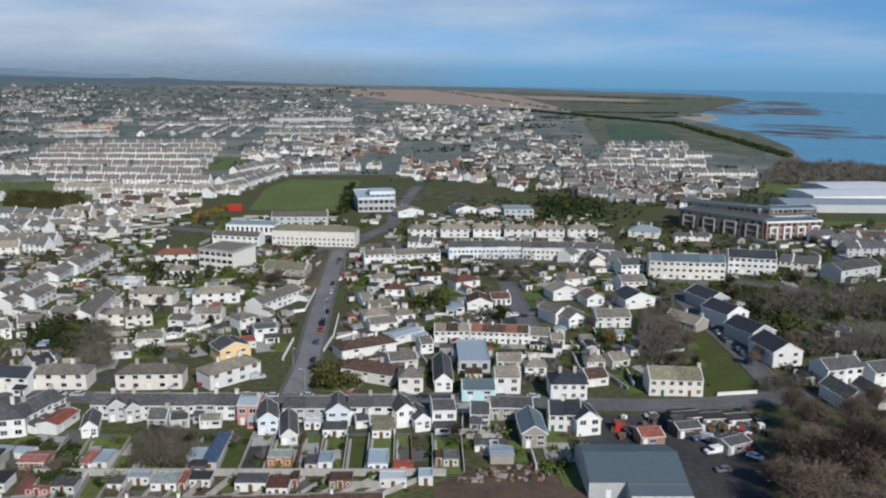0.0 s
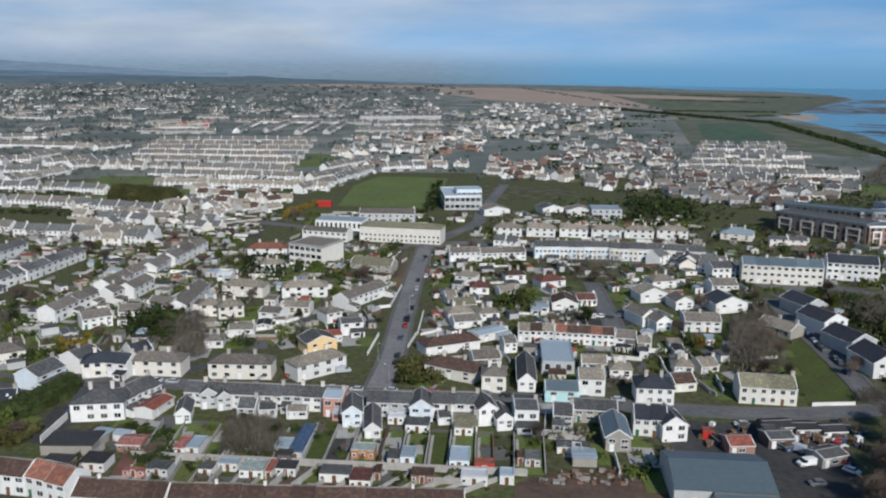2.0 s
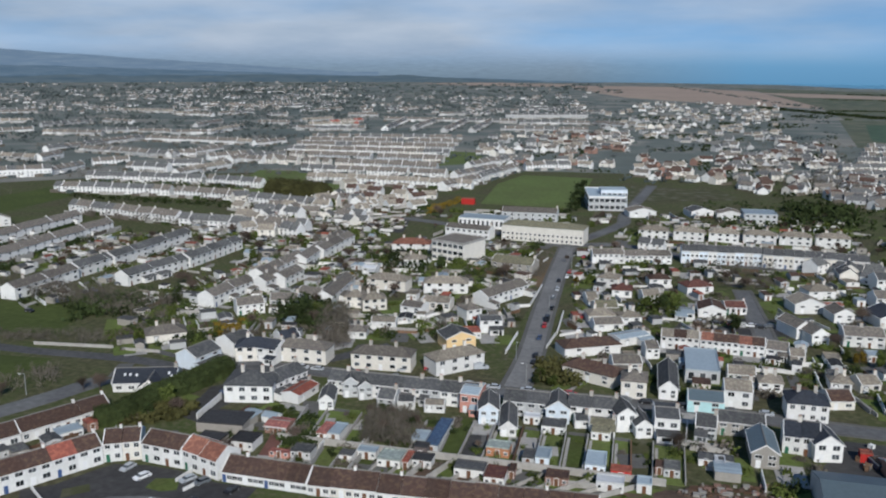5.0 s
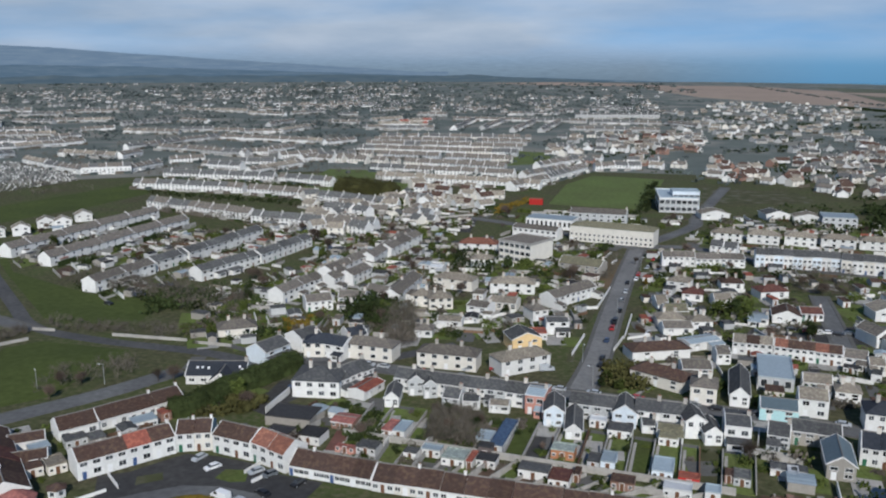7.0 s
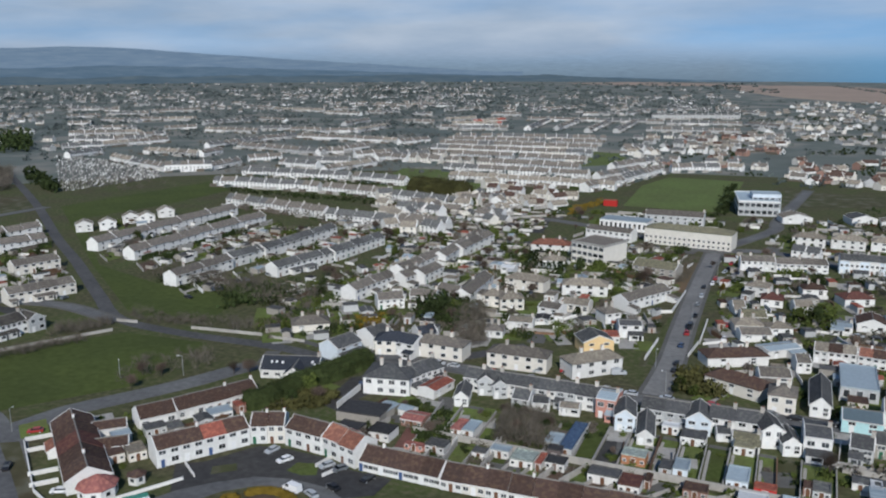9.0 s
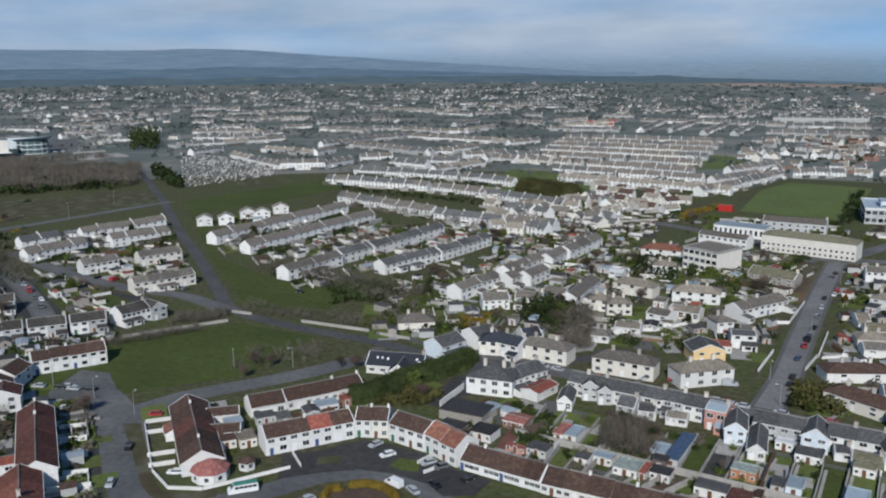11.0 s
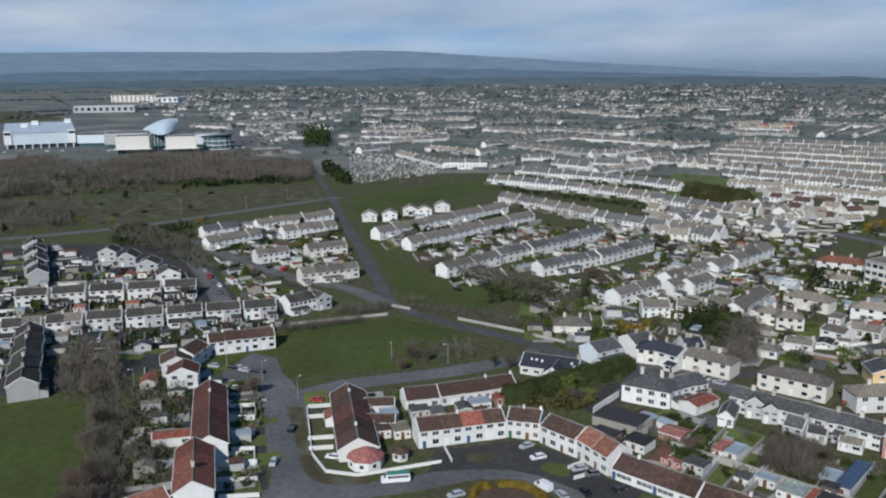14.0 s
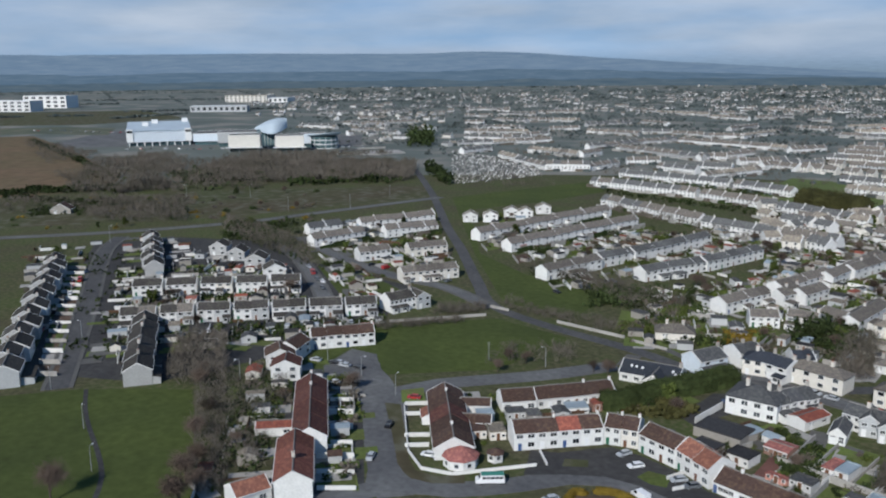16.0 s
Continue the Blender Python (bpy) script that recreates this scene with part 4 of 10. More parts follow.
def greenery(area, bushes, trees, seed, kinds="green green green dark dark brown brown", tree_kinds="bare bare bare green dark", size=(0.8, 2.5), height=(4.5, 9.0)):
    """Bushes and small trees where nothing else stands."""
    r = random.Random(seed)
    bk, tk = kinds.split(), tree_kinds.split()
    for k in range(trees):
        p = in_area(area, r.random(), r.random())
        if free(p.x, p.y, 1.6):
            tree(p.x, p.y, r.uniform(*height), r.choice(tk), r.randrange(8), r.uniform(0, 360), r.uniform(0.8, 1.25))
    for k in range(bushes):
        p = in_area(area, r.random(), r.random())
        s = r.uniform(*size) * r.choice((0.7, 1.0, 1.0))
        if free(p.x, p.y, s * 0.6):
            kind = r.choice(bk)
            bush(p.x, p.y, s, kind, r.randrange(12))
            for j in range(r.choice((0, 0, 1, 3))):      # a hedge of several
                a = radians(nearest_turn(p.x, p.y)) + (k % 2) * math.pi / 2
                x, y = p.x + math.cos(a) * s * (j + 1), p.y + math.sin(a) * s * (j + 1)
                if free(x, y, s * 0.5):
                    bush(x, y, s, kind, r.randrange(12))


CLUTTER = {"out": Shape(), "wall": Shape(), "lawn": Shape(), "counts": [0, 0, 0],
           "wall_mats": ["concrete", "trim", "timber"], "lawn_mats": ["lawn", "concrete", "pavement", "soil"],
           "out_mats": ["wall_white", "wall_grey", "wall_cream", "wall_stone", "roof_sheet", "roof_slate", "roof_red", "roof_black", "roof_white", "roof_tan", "roof_brown", "pane"]}


def add_shed(x, y, turn, w, d, h, wall, roof, form):
    """The nearer sheds stand as things, the farther ones are joined."""
    CLUTTER["counts"][0] += 1
    take(x, y, turn, w, d)
    if CLUTTER["counts"][0] <= 190 and math.hypot(x, y) < 420:
        return shed(x, y, turn, w, d, h, wall, roof, form)
    s, m = CLUTTER["out"], pose(x, y, 0, 0, 0, turn)
    put = lambda px, py, pz: m @ Vector((px, py, pz))
    a, b, rise = w / 2, d / 2, 0.15 + 0.16 * w * (form != "flat")
    wi, ri = CLUTTER["out_mats"].index("wall_" + wall), CLUTTER["out_mats"].index("roof_" + roof)
    s.poly([put(-a, -b, 0), put(a, -b, 0), put(a, b, 0), put(-a, b, 0), put(-a, -b, h), put(a, -b, h), put(a, b, h), put(-a, b, h), put(0, -b, h + rise), put(0, b, h + rise)],
           [(0, 1, 5, 8, 4), (1, 2, 6, 5), (2, 3, 7, 9, 6), (3, 0, 4, 7)], wi)
    e = 0.2
    s.poly([put(-a - e, -b - e, h - 0.05), put(0, -b - e, h + rise + 0.1), put(0, b + e, h + rise + 0.1), put(-a - e, b + e, h - 0.05), put(a + e, -b - e, h - 0.05), put(a + e, b + e, h - 0.05)], [(0, 1, 2, 3), (1, 4, 5, 2)], ri)
    s.poly([put(-0.45, -b - 0.03, 0.9), put(0.45, -b - 0.03, 0.9), put(0.45, -b - 0.03, 1.9), put(-0.45, -b - 0.03, 1.9)], [(0, 1, 2, 3)], 11)


def add_wall(x0, y0, x1, y1, h, mat):
    CLUTTER["counts"][1] += 1
    if CLUTTER["counts"][1] <= 240 and math.hypot(x0, y0) < 420:
        return garden_wall(x0, y0, x1, y1, h, mat)
    m = Matrix.Translation((x0, y0, 0)) @ pose(0, 0, 0, 0, 0, math.degrees(math.atan2(y1 - y0, x1 - x0)))
    n = math.hypot(x1 - x0, y1 - y0)
    p = [m @ Vector(v) for v in ((0, -0.14, 0), (n, -0.14, 0), (n, 0.14, 0), (0, 0.14, 0), (0, -0.14, h), (n, -0.14, h), (n, 0.14, h), (0, 0.14, h))]
    CLUTTER["wall"].poly(p, [(0, 1, 5, 4), (1, 2, 6, 5), (2, 3, 7, 6), (3, 0, 4, 7), (4, 5, 6, 7)], CLUTTER["wall_mats"].index(mat))


def add_lawn(pts, mat):
    CLUTTER["counts"][2] += 1
    LEVEL[0] += 0.0001
    if CLUTTER["counts"][2] <= 110:
        return sheet("lawn" if mat == "lawn" else "garden_paving", pts, mat, LEVEL[0] - 0.03, {"lawn": "rough green back garden lawn", "soil": "bare soil garden bed"}.get(mat, "grey concrete garden paving"), "lawn" if mat == "lawn" else "paving")
    area = sum(pts[k][0] * pts[k - 3][1] - pts[k - 3][0] * pts[k][1] for k in range(4))
    CLUTTER["lawn"].poly([(x, y, LEVEL[0] - 0.03) for x, y in (pts if area > 0 else pts[::-1])], [(0, 1, 2, 3)], CLUTTER["lawn_mats"].index(mat))


def finish_clutter():
    tagged(new("outbuildings", CLUTTER["out"].mesh("outbuildings", *CLUTTER["out_mats"])), "small sheds and lean-tos behind the farther houses", "sheds", "", "stuff")
    tagged(new("plot_walls", CLUTTER["wall"].mesh("plot_walls", *CLUTTER["wall_mats"])), "low garden walls and fences between the farther plots", "walls", "", "stuff")
    tagged(new("lawns", CLUTTER["lawn"].mesh("lawns", *CLUTTER["lawn_mats"])), "patches of lawn, paving and soil in the farther gardens", "gardens", "", "stuff")


def backyards(area, sheds, walls, lawns, seed, roofs="sheet slate slate red black tan brown slate", wl="white grey grey cream stone stone", size=1.0):
    """Sheds, lean-tos, lawns, paving and garden walls squared to the nearest house."""
    r = random.Random(seed)
    rf, wf = roofs.split(), wl.split()
    for k in range(lawns):
        p = in_area(area, r.random(), r.random())
        if free(p.x, p.y, 1.0):
            a, w, d = radians(nearest_turn(p.x, p.y)), r.uniform(3, 8), r.uniform(5, 13)
            c, s = math.cos(a), math.sin(a)
            add_lawn([(p.x + c * u - s * v, p.y + s * u + c * v) for u, v in ((-w / 2, -d / 2), (w / 2, -d / 2), (w / 2, d / 2), (-w / 2, d / 2))], r.choice(("lawn", "lawn", "lawn", "concrete", "concrete", "pavement")))
    for k in range(sheds):
        p = in_area(area, r.random(), r.random())
        w, d = r.uniform(2.2, 6.0) * size, r.uniform(2.5, 7.0) * size
        if free(p.x, p.y, min(w, d) / 2):
            add_shed(p.x, p.y, nearest_turn(p.x, p.y) + r.choice((0, 0, 90)), w, d, r.uniform(2.0, 2.8), r.choice(wf), r.choice(rf), r.choice(("flat", "front", "flat")))
    for k in range(walls):
        p = in_area(area, r.random(), r.random())
        t, length = nearest_turn(p.x, p.y) + r.choice((0, 90, 90)), r.choice((6, 8, 10, 13))
        c, s = math.cos(radians(t)) * length / 2, math.sin(radians(t)) * length / 2
        if free(p.x, p.y, 0.5) and free(p.x + c, p.y + s, 0.2) and free(p.x - c, p.y - s, 0.2):
            add_wall(p.x - c, p.y - s, p.x + c, p.y + s, r.choice((1.0, 1.3, 1.7)), r.choice(("concrete", "concrete", "trim", "trim", "timber")))


def plots(ax, ay, bx, by, cx, cy, dx, dy, n, seed, sheds=1, walls="concrete concrete timber trim", green=7):
    """Narrow gardens side by side: a-b runs along the houses, d-c along the lane behind."""
    r = random.Random(seed)
    area = ((ax, ay), (bx, by), (cx, cy), (dx, dy))
    turn = math.degrees(math.atan2(by - ay, bx - ax))
    for k in range(n):
        u0, u1 = k / n, (k + 1) / n
        e = 0.06 / n
        c = [in_area(area, u0 + e, 0), in_area(area, u1 - e, 0), in_area(area, u1 - e, 1), in_area(area, u0 + e, 1)]
        add_lawn([(p.x, p.y) for p in c], r.choice(("lawn", "lawn", "lawn", "lawn", "soil", "concrete")))
        if r.random() < 0.7:       # a strip of paving or a bed across the plot
            v0 = r.uniform(0, 0.7)
            g = [in_area(area, u, v) for u, v in ((u0 + e, v0), (u1 - e, v0), (u1 - e, v0 + 0.22), (u0 + e, v0 + 0.22))]
            add_lawn([(p.x, p.y) for p in g], r.choice(("concrete", "pavement", "soil", "soil")))
        add_wall(c[0].x, c[0].y, c[3].x, c[3].y, r.choice((1.1, 1.4, 1.7)), r.choice(walls.split()))
        wide = (c[1] - c[0]).length
        for j in range(sheds):
            if r.random() < 0.5:
                p = in_area(area, u0 + (u1 - u0) * r.uniform(0.4, 0.6), r.choice((0.8, 0.88, 0.72)) if j == 0 else r.uniform(0.15, 0.5))
                w, d = min(r.uniform(2.4, 5.5), wide * 0.8), r.uniform(2.8, 6.5)
                add_shed(p.x, p.y, turn + r.choice((0, 0, 90)) + r.uniform(-5, 5), w, d, r.uniform(1.9, 2.6), r.choice(("white", "grey", "stone", "stone")), r.choice(("sheet", "slate", "slate", "red", "black", "tan", "brown")), r.choice(("gable", "flat", "flat")))
        for j in range(green):
            p = in_area(area, u0 + (u1 - u0) * r.uniform(0.12, 0.88), r.uniform(0.05, 0.95))
            if free(p.x, p.y, 0.5):
                bush(p.x, p.y, r.uniform(0.5, 1.7), r.choice(("green", "green", "dark", "dark", "brown")), r.randrange(9))
        if r.random() < 0.35 and green > 4:
            p = in_area(area, u0 + (u1 - u0) * 0.5, r.uniform(0.2, 0.7))
            if free(p.x, p.y, 1.0):
                tree(p.x, p.y, r.uniform(3.5, 6.5), r.choice(("bare", "green", "dark")), r.randrange(8), r.uniform(0, 360))


def parked(x0, y0, x1, y1, n, seed, jitter=0.6, along=True):
    r = random.Random(seed)
    turn = math.degrees(math.atan2(y1 - y0, x1 - x0)) + (0 if along else 90)
    for k in range(n):
        u = (k + r.uniform(0.15, 0.85)) / n
        car(x0 + (x1 - x0) * u + r.uniform(-jitter, jitter), y0 + (y1 - y0) * u + r.uniform(-jitter, jitter), turn + r.choice((0, 180)) + r.uniform(-4, 4), r.choice(("silver", "black", "grey", "white", "silver", "black", "grey", "blue", "red")), r.random() < 0.12, 0.16)


# ---- distance ----
def backdrop():
    """Glowing rings of far hills and sea horizon, haze painted in, nearly five kilometres off."""
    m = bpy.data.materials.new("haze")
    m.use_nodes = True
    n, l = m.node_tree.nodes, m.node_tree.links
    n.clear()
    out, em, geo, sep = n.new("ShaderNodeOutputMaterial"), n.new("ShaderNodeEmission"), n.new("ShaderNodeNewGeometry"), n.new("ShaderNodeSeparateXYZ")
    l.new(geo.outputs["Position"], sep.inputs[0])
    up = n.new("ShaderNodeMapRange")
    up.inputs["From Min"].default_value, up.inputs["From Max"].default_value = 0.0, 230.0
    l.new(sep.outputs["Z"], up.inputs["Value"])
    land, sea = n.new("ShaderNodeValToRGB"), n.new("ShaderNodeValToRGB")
    # haze tones by height over land and sea, given off as emission
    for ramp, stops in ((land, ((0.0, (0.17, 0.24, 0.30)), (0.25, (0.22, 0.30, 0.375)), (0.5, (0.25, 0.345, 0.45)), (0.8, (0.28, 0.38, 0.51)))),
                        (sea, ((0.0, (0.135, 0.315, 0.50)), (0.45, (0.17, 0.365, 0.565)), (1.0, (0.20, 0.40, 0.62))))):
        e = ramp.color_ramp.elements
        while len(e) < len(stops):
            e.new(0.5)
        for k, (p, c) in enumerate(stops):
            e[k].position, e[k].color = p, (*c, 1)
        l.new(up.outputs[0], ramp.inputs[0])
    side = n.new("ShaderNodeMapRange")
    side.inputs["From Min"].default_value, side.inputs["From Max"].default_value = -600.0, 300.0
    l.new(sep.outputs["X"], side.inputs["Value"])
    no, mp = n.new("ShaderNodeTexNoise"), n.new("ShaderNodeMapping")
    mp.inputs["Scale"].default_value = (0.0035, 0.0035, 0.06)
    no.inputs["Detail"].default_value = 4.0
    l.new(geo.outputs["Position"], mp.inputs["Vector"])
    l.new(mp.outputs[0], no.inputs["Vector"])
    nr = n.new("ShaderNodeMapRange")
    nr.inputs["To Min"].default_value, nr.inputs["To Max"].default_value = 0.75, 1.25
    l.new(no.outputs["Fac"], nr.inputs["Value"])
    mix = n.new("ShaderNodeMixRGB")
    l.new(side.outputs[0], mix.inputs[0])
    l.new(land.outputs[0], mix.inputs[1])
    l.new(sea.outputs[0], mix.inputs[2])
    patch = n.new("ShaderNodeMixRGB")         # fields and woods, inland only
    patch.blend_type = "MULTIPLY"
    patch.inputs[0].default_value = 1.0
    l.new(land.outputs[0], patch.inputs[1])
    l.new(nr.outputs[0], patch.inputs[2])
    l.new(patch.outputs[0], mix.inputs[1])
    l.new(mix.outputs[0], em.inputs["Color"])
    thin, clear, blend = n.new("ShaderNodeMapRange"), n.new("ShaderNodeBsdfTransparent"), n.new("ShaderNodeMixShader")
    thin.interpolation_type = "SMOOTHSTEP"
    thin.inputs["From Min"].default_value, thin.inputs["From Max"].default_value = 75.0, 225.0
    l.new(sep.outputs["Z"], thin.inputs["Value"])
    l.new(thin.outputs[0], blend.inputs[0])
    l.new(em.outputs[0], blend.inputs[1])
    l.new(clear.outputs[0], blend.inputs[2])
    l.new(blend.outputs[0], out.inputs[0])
    MATS["haze"] = m
    def ring(name, label, r, first, last, ridge, mat):
        pts, steps = [], 240
        for k in range(steps + 1):
            deg = first + (last - first) * k / steps          # to the left of +y
            x, y = -math.sin(radians(deg)) * r, math.cos(radians(deg)) * r
            pts += [(x, y, -1.0), (x, y, ridge(deg))]
        tagged(new(name, Shape().poly(pts, [(2 * j, 2 * j + 2, 2 * j + 3, 2 * j + 1) for j in range(steps)]).mesh(name, mat)), label, "backdrop", "", "structure")

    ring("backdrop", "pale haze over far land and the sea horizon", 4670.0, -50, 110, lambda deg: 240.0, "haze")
    # far land that glows by itself, its haze put into the colours
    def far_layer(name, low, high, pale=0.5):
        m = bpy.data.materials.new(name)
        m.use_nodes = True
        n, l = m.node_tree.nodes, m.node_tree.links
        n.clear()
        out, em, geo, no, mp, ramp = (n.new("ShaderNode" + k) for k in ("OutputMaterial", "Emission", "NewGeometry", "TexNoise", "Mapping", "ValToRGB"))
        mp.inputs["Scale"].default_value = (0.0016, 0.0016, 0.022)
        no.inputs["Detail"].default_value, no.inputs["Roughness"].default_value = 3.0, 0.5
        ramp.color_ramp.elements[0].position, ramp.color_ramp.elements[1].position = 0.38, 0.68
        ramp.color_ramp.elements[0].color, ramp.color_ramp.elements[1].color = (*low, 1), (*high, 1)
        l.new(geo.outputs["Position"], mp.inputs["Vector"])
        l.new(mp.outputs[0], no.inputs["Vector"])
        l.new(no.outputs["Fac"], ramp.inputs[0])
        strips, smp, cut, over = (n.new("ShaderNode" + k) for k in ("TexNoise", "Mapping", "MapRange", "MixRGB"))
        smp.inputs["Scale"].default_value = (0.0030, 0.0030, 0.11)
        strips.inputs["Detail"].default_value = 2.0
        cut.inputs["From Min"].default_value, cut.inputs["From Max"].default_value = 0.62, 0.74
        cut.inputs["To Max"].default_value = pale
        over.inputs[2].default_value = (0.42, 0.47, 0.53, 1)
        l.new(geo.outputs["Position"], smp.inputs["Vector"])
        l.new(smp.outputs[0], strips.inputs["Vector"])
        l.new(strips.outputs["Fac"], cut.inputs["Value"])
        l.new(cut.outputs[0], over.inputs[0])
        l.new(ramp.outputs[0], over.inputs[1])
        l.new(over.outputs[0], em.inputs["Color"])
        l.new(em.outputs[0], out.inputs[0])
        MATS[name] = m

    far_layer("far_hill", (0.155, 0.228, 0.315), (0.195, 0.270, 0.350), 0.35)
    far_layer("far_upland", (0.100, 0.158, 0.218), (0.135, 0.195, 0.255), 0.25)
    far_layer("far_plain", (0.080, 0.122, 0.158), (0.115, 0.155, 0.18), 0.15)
    rise = lambda deg, lo, over=25: min(1.0, max(0.0, (deg - lo) / over))
    wob = lambda deg, k, s: noise.noise((deg * s, k * 7.3, 0))
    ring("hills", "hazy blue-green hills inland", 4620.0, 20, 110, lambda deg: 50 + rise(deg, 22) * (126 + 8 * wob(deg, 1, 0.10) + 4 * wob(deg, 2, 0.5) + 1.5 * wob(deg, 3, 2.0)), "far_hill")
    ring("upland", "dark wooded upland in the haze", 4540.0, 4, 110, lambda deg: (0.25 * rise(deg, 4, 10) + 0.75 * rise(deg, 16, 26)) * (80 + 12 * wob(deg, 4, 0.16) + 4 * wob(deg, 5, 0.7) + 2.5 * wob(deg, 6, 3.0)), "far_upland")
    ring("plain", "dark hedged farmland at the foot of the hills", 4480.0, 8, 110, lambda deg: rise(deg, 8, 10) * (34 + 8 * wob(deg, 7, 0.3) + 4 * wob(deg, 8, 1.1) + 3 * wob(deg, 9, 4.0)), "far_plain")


def reef(area, n, seed, label, name="rocks", mat="rock", high=1.0):
    """Low dark ledges of rock running out in long broken strips."""
    r = random.Random(seed)
    s = Shape()
    along = in_area(area, 1.0, 0.5) - in_area(area, 0.0, 0.5)
    along.normalize()
    across = Vector((-along.y, along.x, 0))
    for k in range(n):
        m = in_area(area, r.random(), r.random())
        ln, wd, hh = r.uniform(14, 70), r.uniform(3, 13), r.uniform(0.3, 1.0) * high
        ring_pts = []
        for j in range(9):
            a = j * math.tau / 9
            p = m + along * math.cos(a) * ln * r.uniform(0.6, 1.1) + across * math.sin(a) * wd * r.uniform(0.6, 1.2)
            ring_pts.append((p.x, p.y, 0.06))
        top = [((p[0] - m.x) * 0.85 + m.x, (p[1] - m.y) * 0.85 + m.y, hh * r.uniform(0.7, 1.1)) for p in ring_pts]
        s.poly(ring_pts + top, [(j, (j + 1) % 9, 9 + (j + 1) % 9, 9 + j) for j in range(9)] + [tuple(range(9, 18))])
    tagged(new(name, s.mesh(name, mat)), label, name, "", "stuff")


# ---- single landmarks ----
def cemetery(area, rows, cols, seed):
    r, s = random.Random(seed), Shape()
    for i in range(rows):
        for j in range(cols):
            p = in_area(area, (j + r.uniform(0.2, 0.8)) / cols, (i + r.uniform(0.3, 0.7)) / rows)
            w, h = r.uniform(0.3, 0.6), r.uniform(0.7, 1.7)
            slot = r.choice((0, 1, 1, 2, 2))
            s.box(p.x - w, p.y - 0.2, 0, p.x + w, p.y + 0.2, h, slot)
            if r.random() < 0.5:
                s.box(p.x - w * 1.3, p.y - 2.0, 0, p.x + w * 1.3, p.y - 0.25, 0.25, slot)
    tagged(new("gravestones", s.mesh("gravestones", "trim", "concrete", "rock")), "pale headstones standing in rows in a cemetery", "gravestones", "", "stuff")


def bus(x, y, turn):
    ob = thing("minibus", x, y, turn, "white minibus with a green roof parked at the kerb", "bus", "parked vehicles", 0.12)
    s = Shape()
    prof = [(-3.6, 0.4), (-3.6, 1.1), (-3.1, 1.35), (-2.75, 1.4), (-2.2, 2.35), (3.4, 2.4), (3.5, 1.4), (3.5, 0.4)]
    s.loft([[(px, v * k, pz) for px, pz in prof] for v, k in ((-1.1, 1), (-1.04, 1.05), (1.04, 1.05), (1.1, 1))])
    part("body", s.mesh("body", "car_white"), ob)
    part("roof", Shape().box(-2.2, -0.98, 2.42, 3.35, 0.98, 2.52).mesh("roof", "car_green"), ob, "green roof panel")
    for k in range(5):
        for sg in (-1, 1):
            part("window", cached("buswin", lambda: Shape().box(-0.45, -0.02, 0, 0.45, 0.02, 0.62).mesh("window", "pane")), ob, at=(-1.5 + k * 1.05, sg * 1.13, 1.5))
    part("windscreen", Shape().poly([(-2.84, -0.9, 1.42), (-2.84, 0.9, 1.42), (-2.32, 0.9, 2.25), (-2.32, -0.9, 2.25)], [(3, 2, 1, 0)]).mesh("windscreen", "pane"), ob)
    for sx in (-2.5, 2.3):
        for sy in (-0.95, 0.95):
            part("wheel", cached("wheel", wheel_mesh), ob, at=(sx, sy, 0))


def pavilion(x, y, r, h, roof, label, name, n=8):
    ob = thing(name, x, y, 12, label, "building")
    ring = lambda q_, z: [(q_ * math.cos(k * math.tau / n), q_ * math.sin(k * math.tau / n), z) for k in range(n)]
    part("wall", Shape().loft([ring(r, 0), ring(r, h)]).mesh("wall", "wall_white"), ob)
    part("roof", Shape().loft([ring(r + 0.4, h), ring(r + 0.4, h + 0.1), ring(0.12, h + r * 0.55)]).mesh("roof", "roof_" + roof), ob)
    for k in range(n):
        a = (k + 0.5) * math.tau / n
        d = r * math.cos(math.pi / n)
        part("window", cached(("jwin", 1.3, 1.25), lambda: joined_window(1.3, 1.25)), ob, at=(d * math.cos(a), d * math.sin(a), 0.75), turn=math.degrees(a) + 90)


def along(x0, y0, x1, y1):
    """Middle of a front line and the turn that lays it along local x."""
    return (x0 + x1) / 2, (y0 + y1) / 2, math.degrees(math.atan2(y1 - y0, x1 - x0)), math.hypot(x1 - x0, y1 - y0)


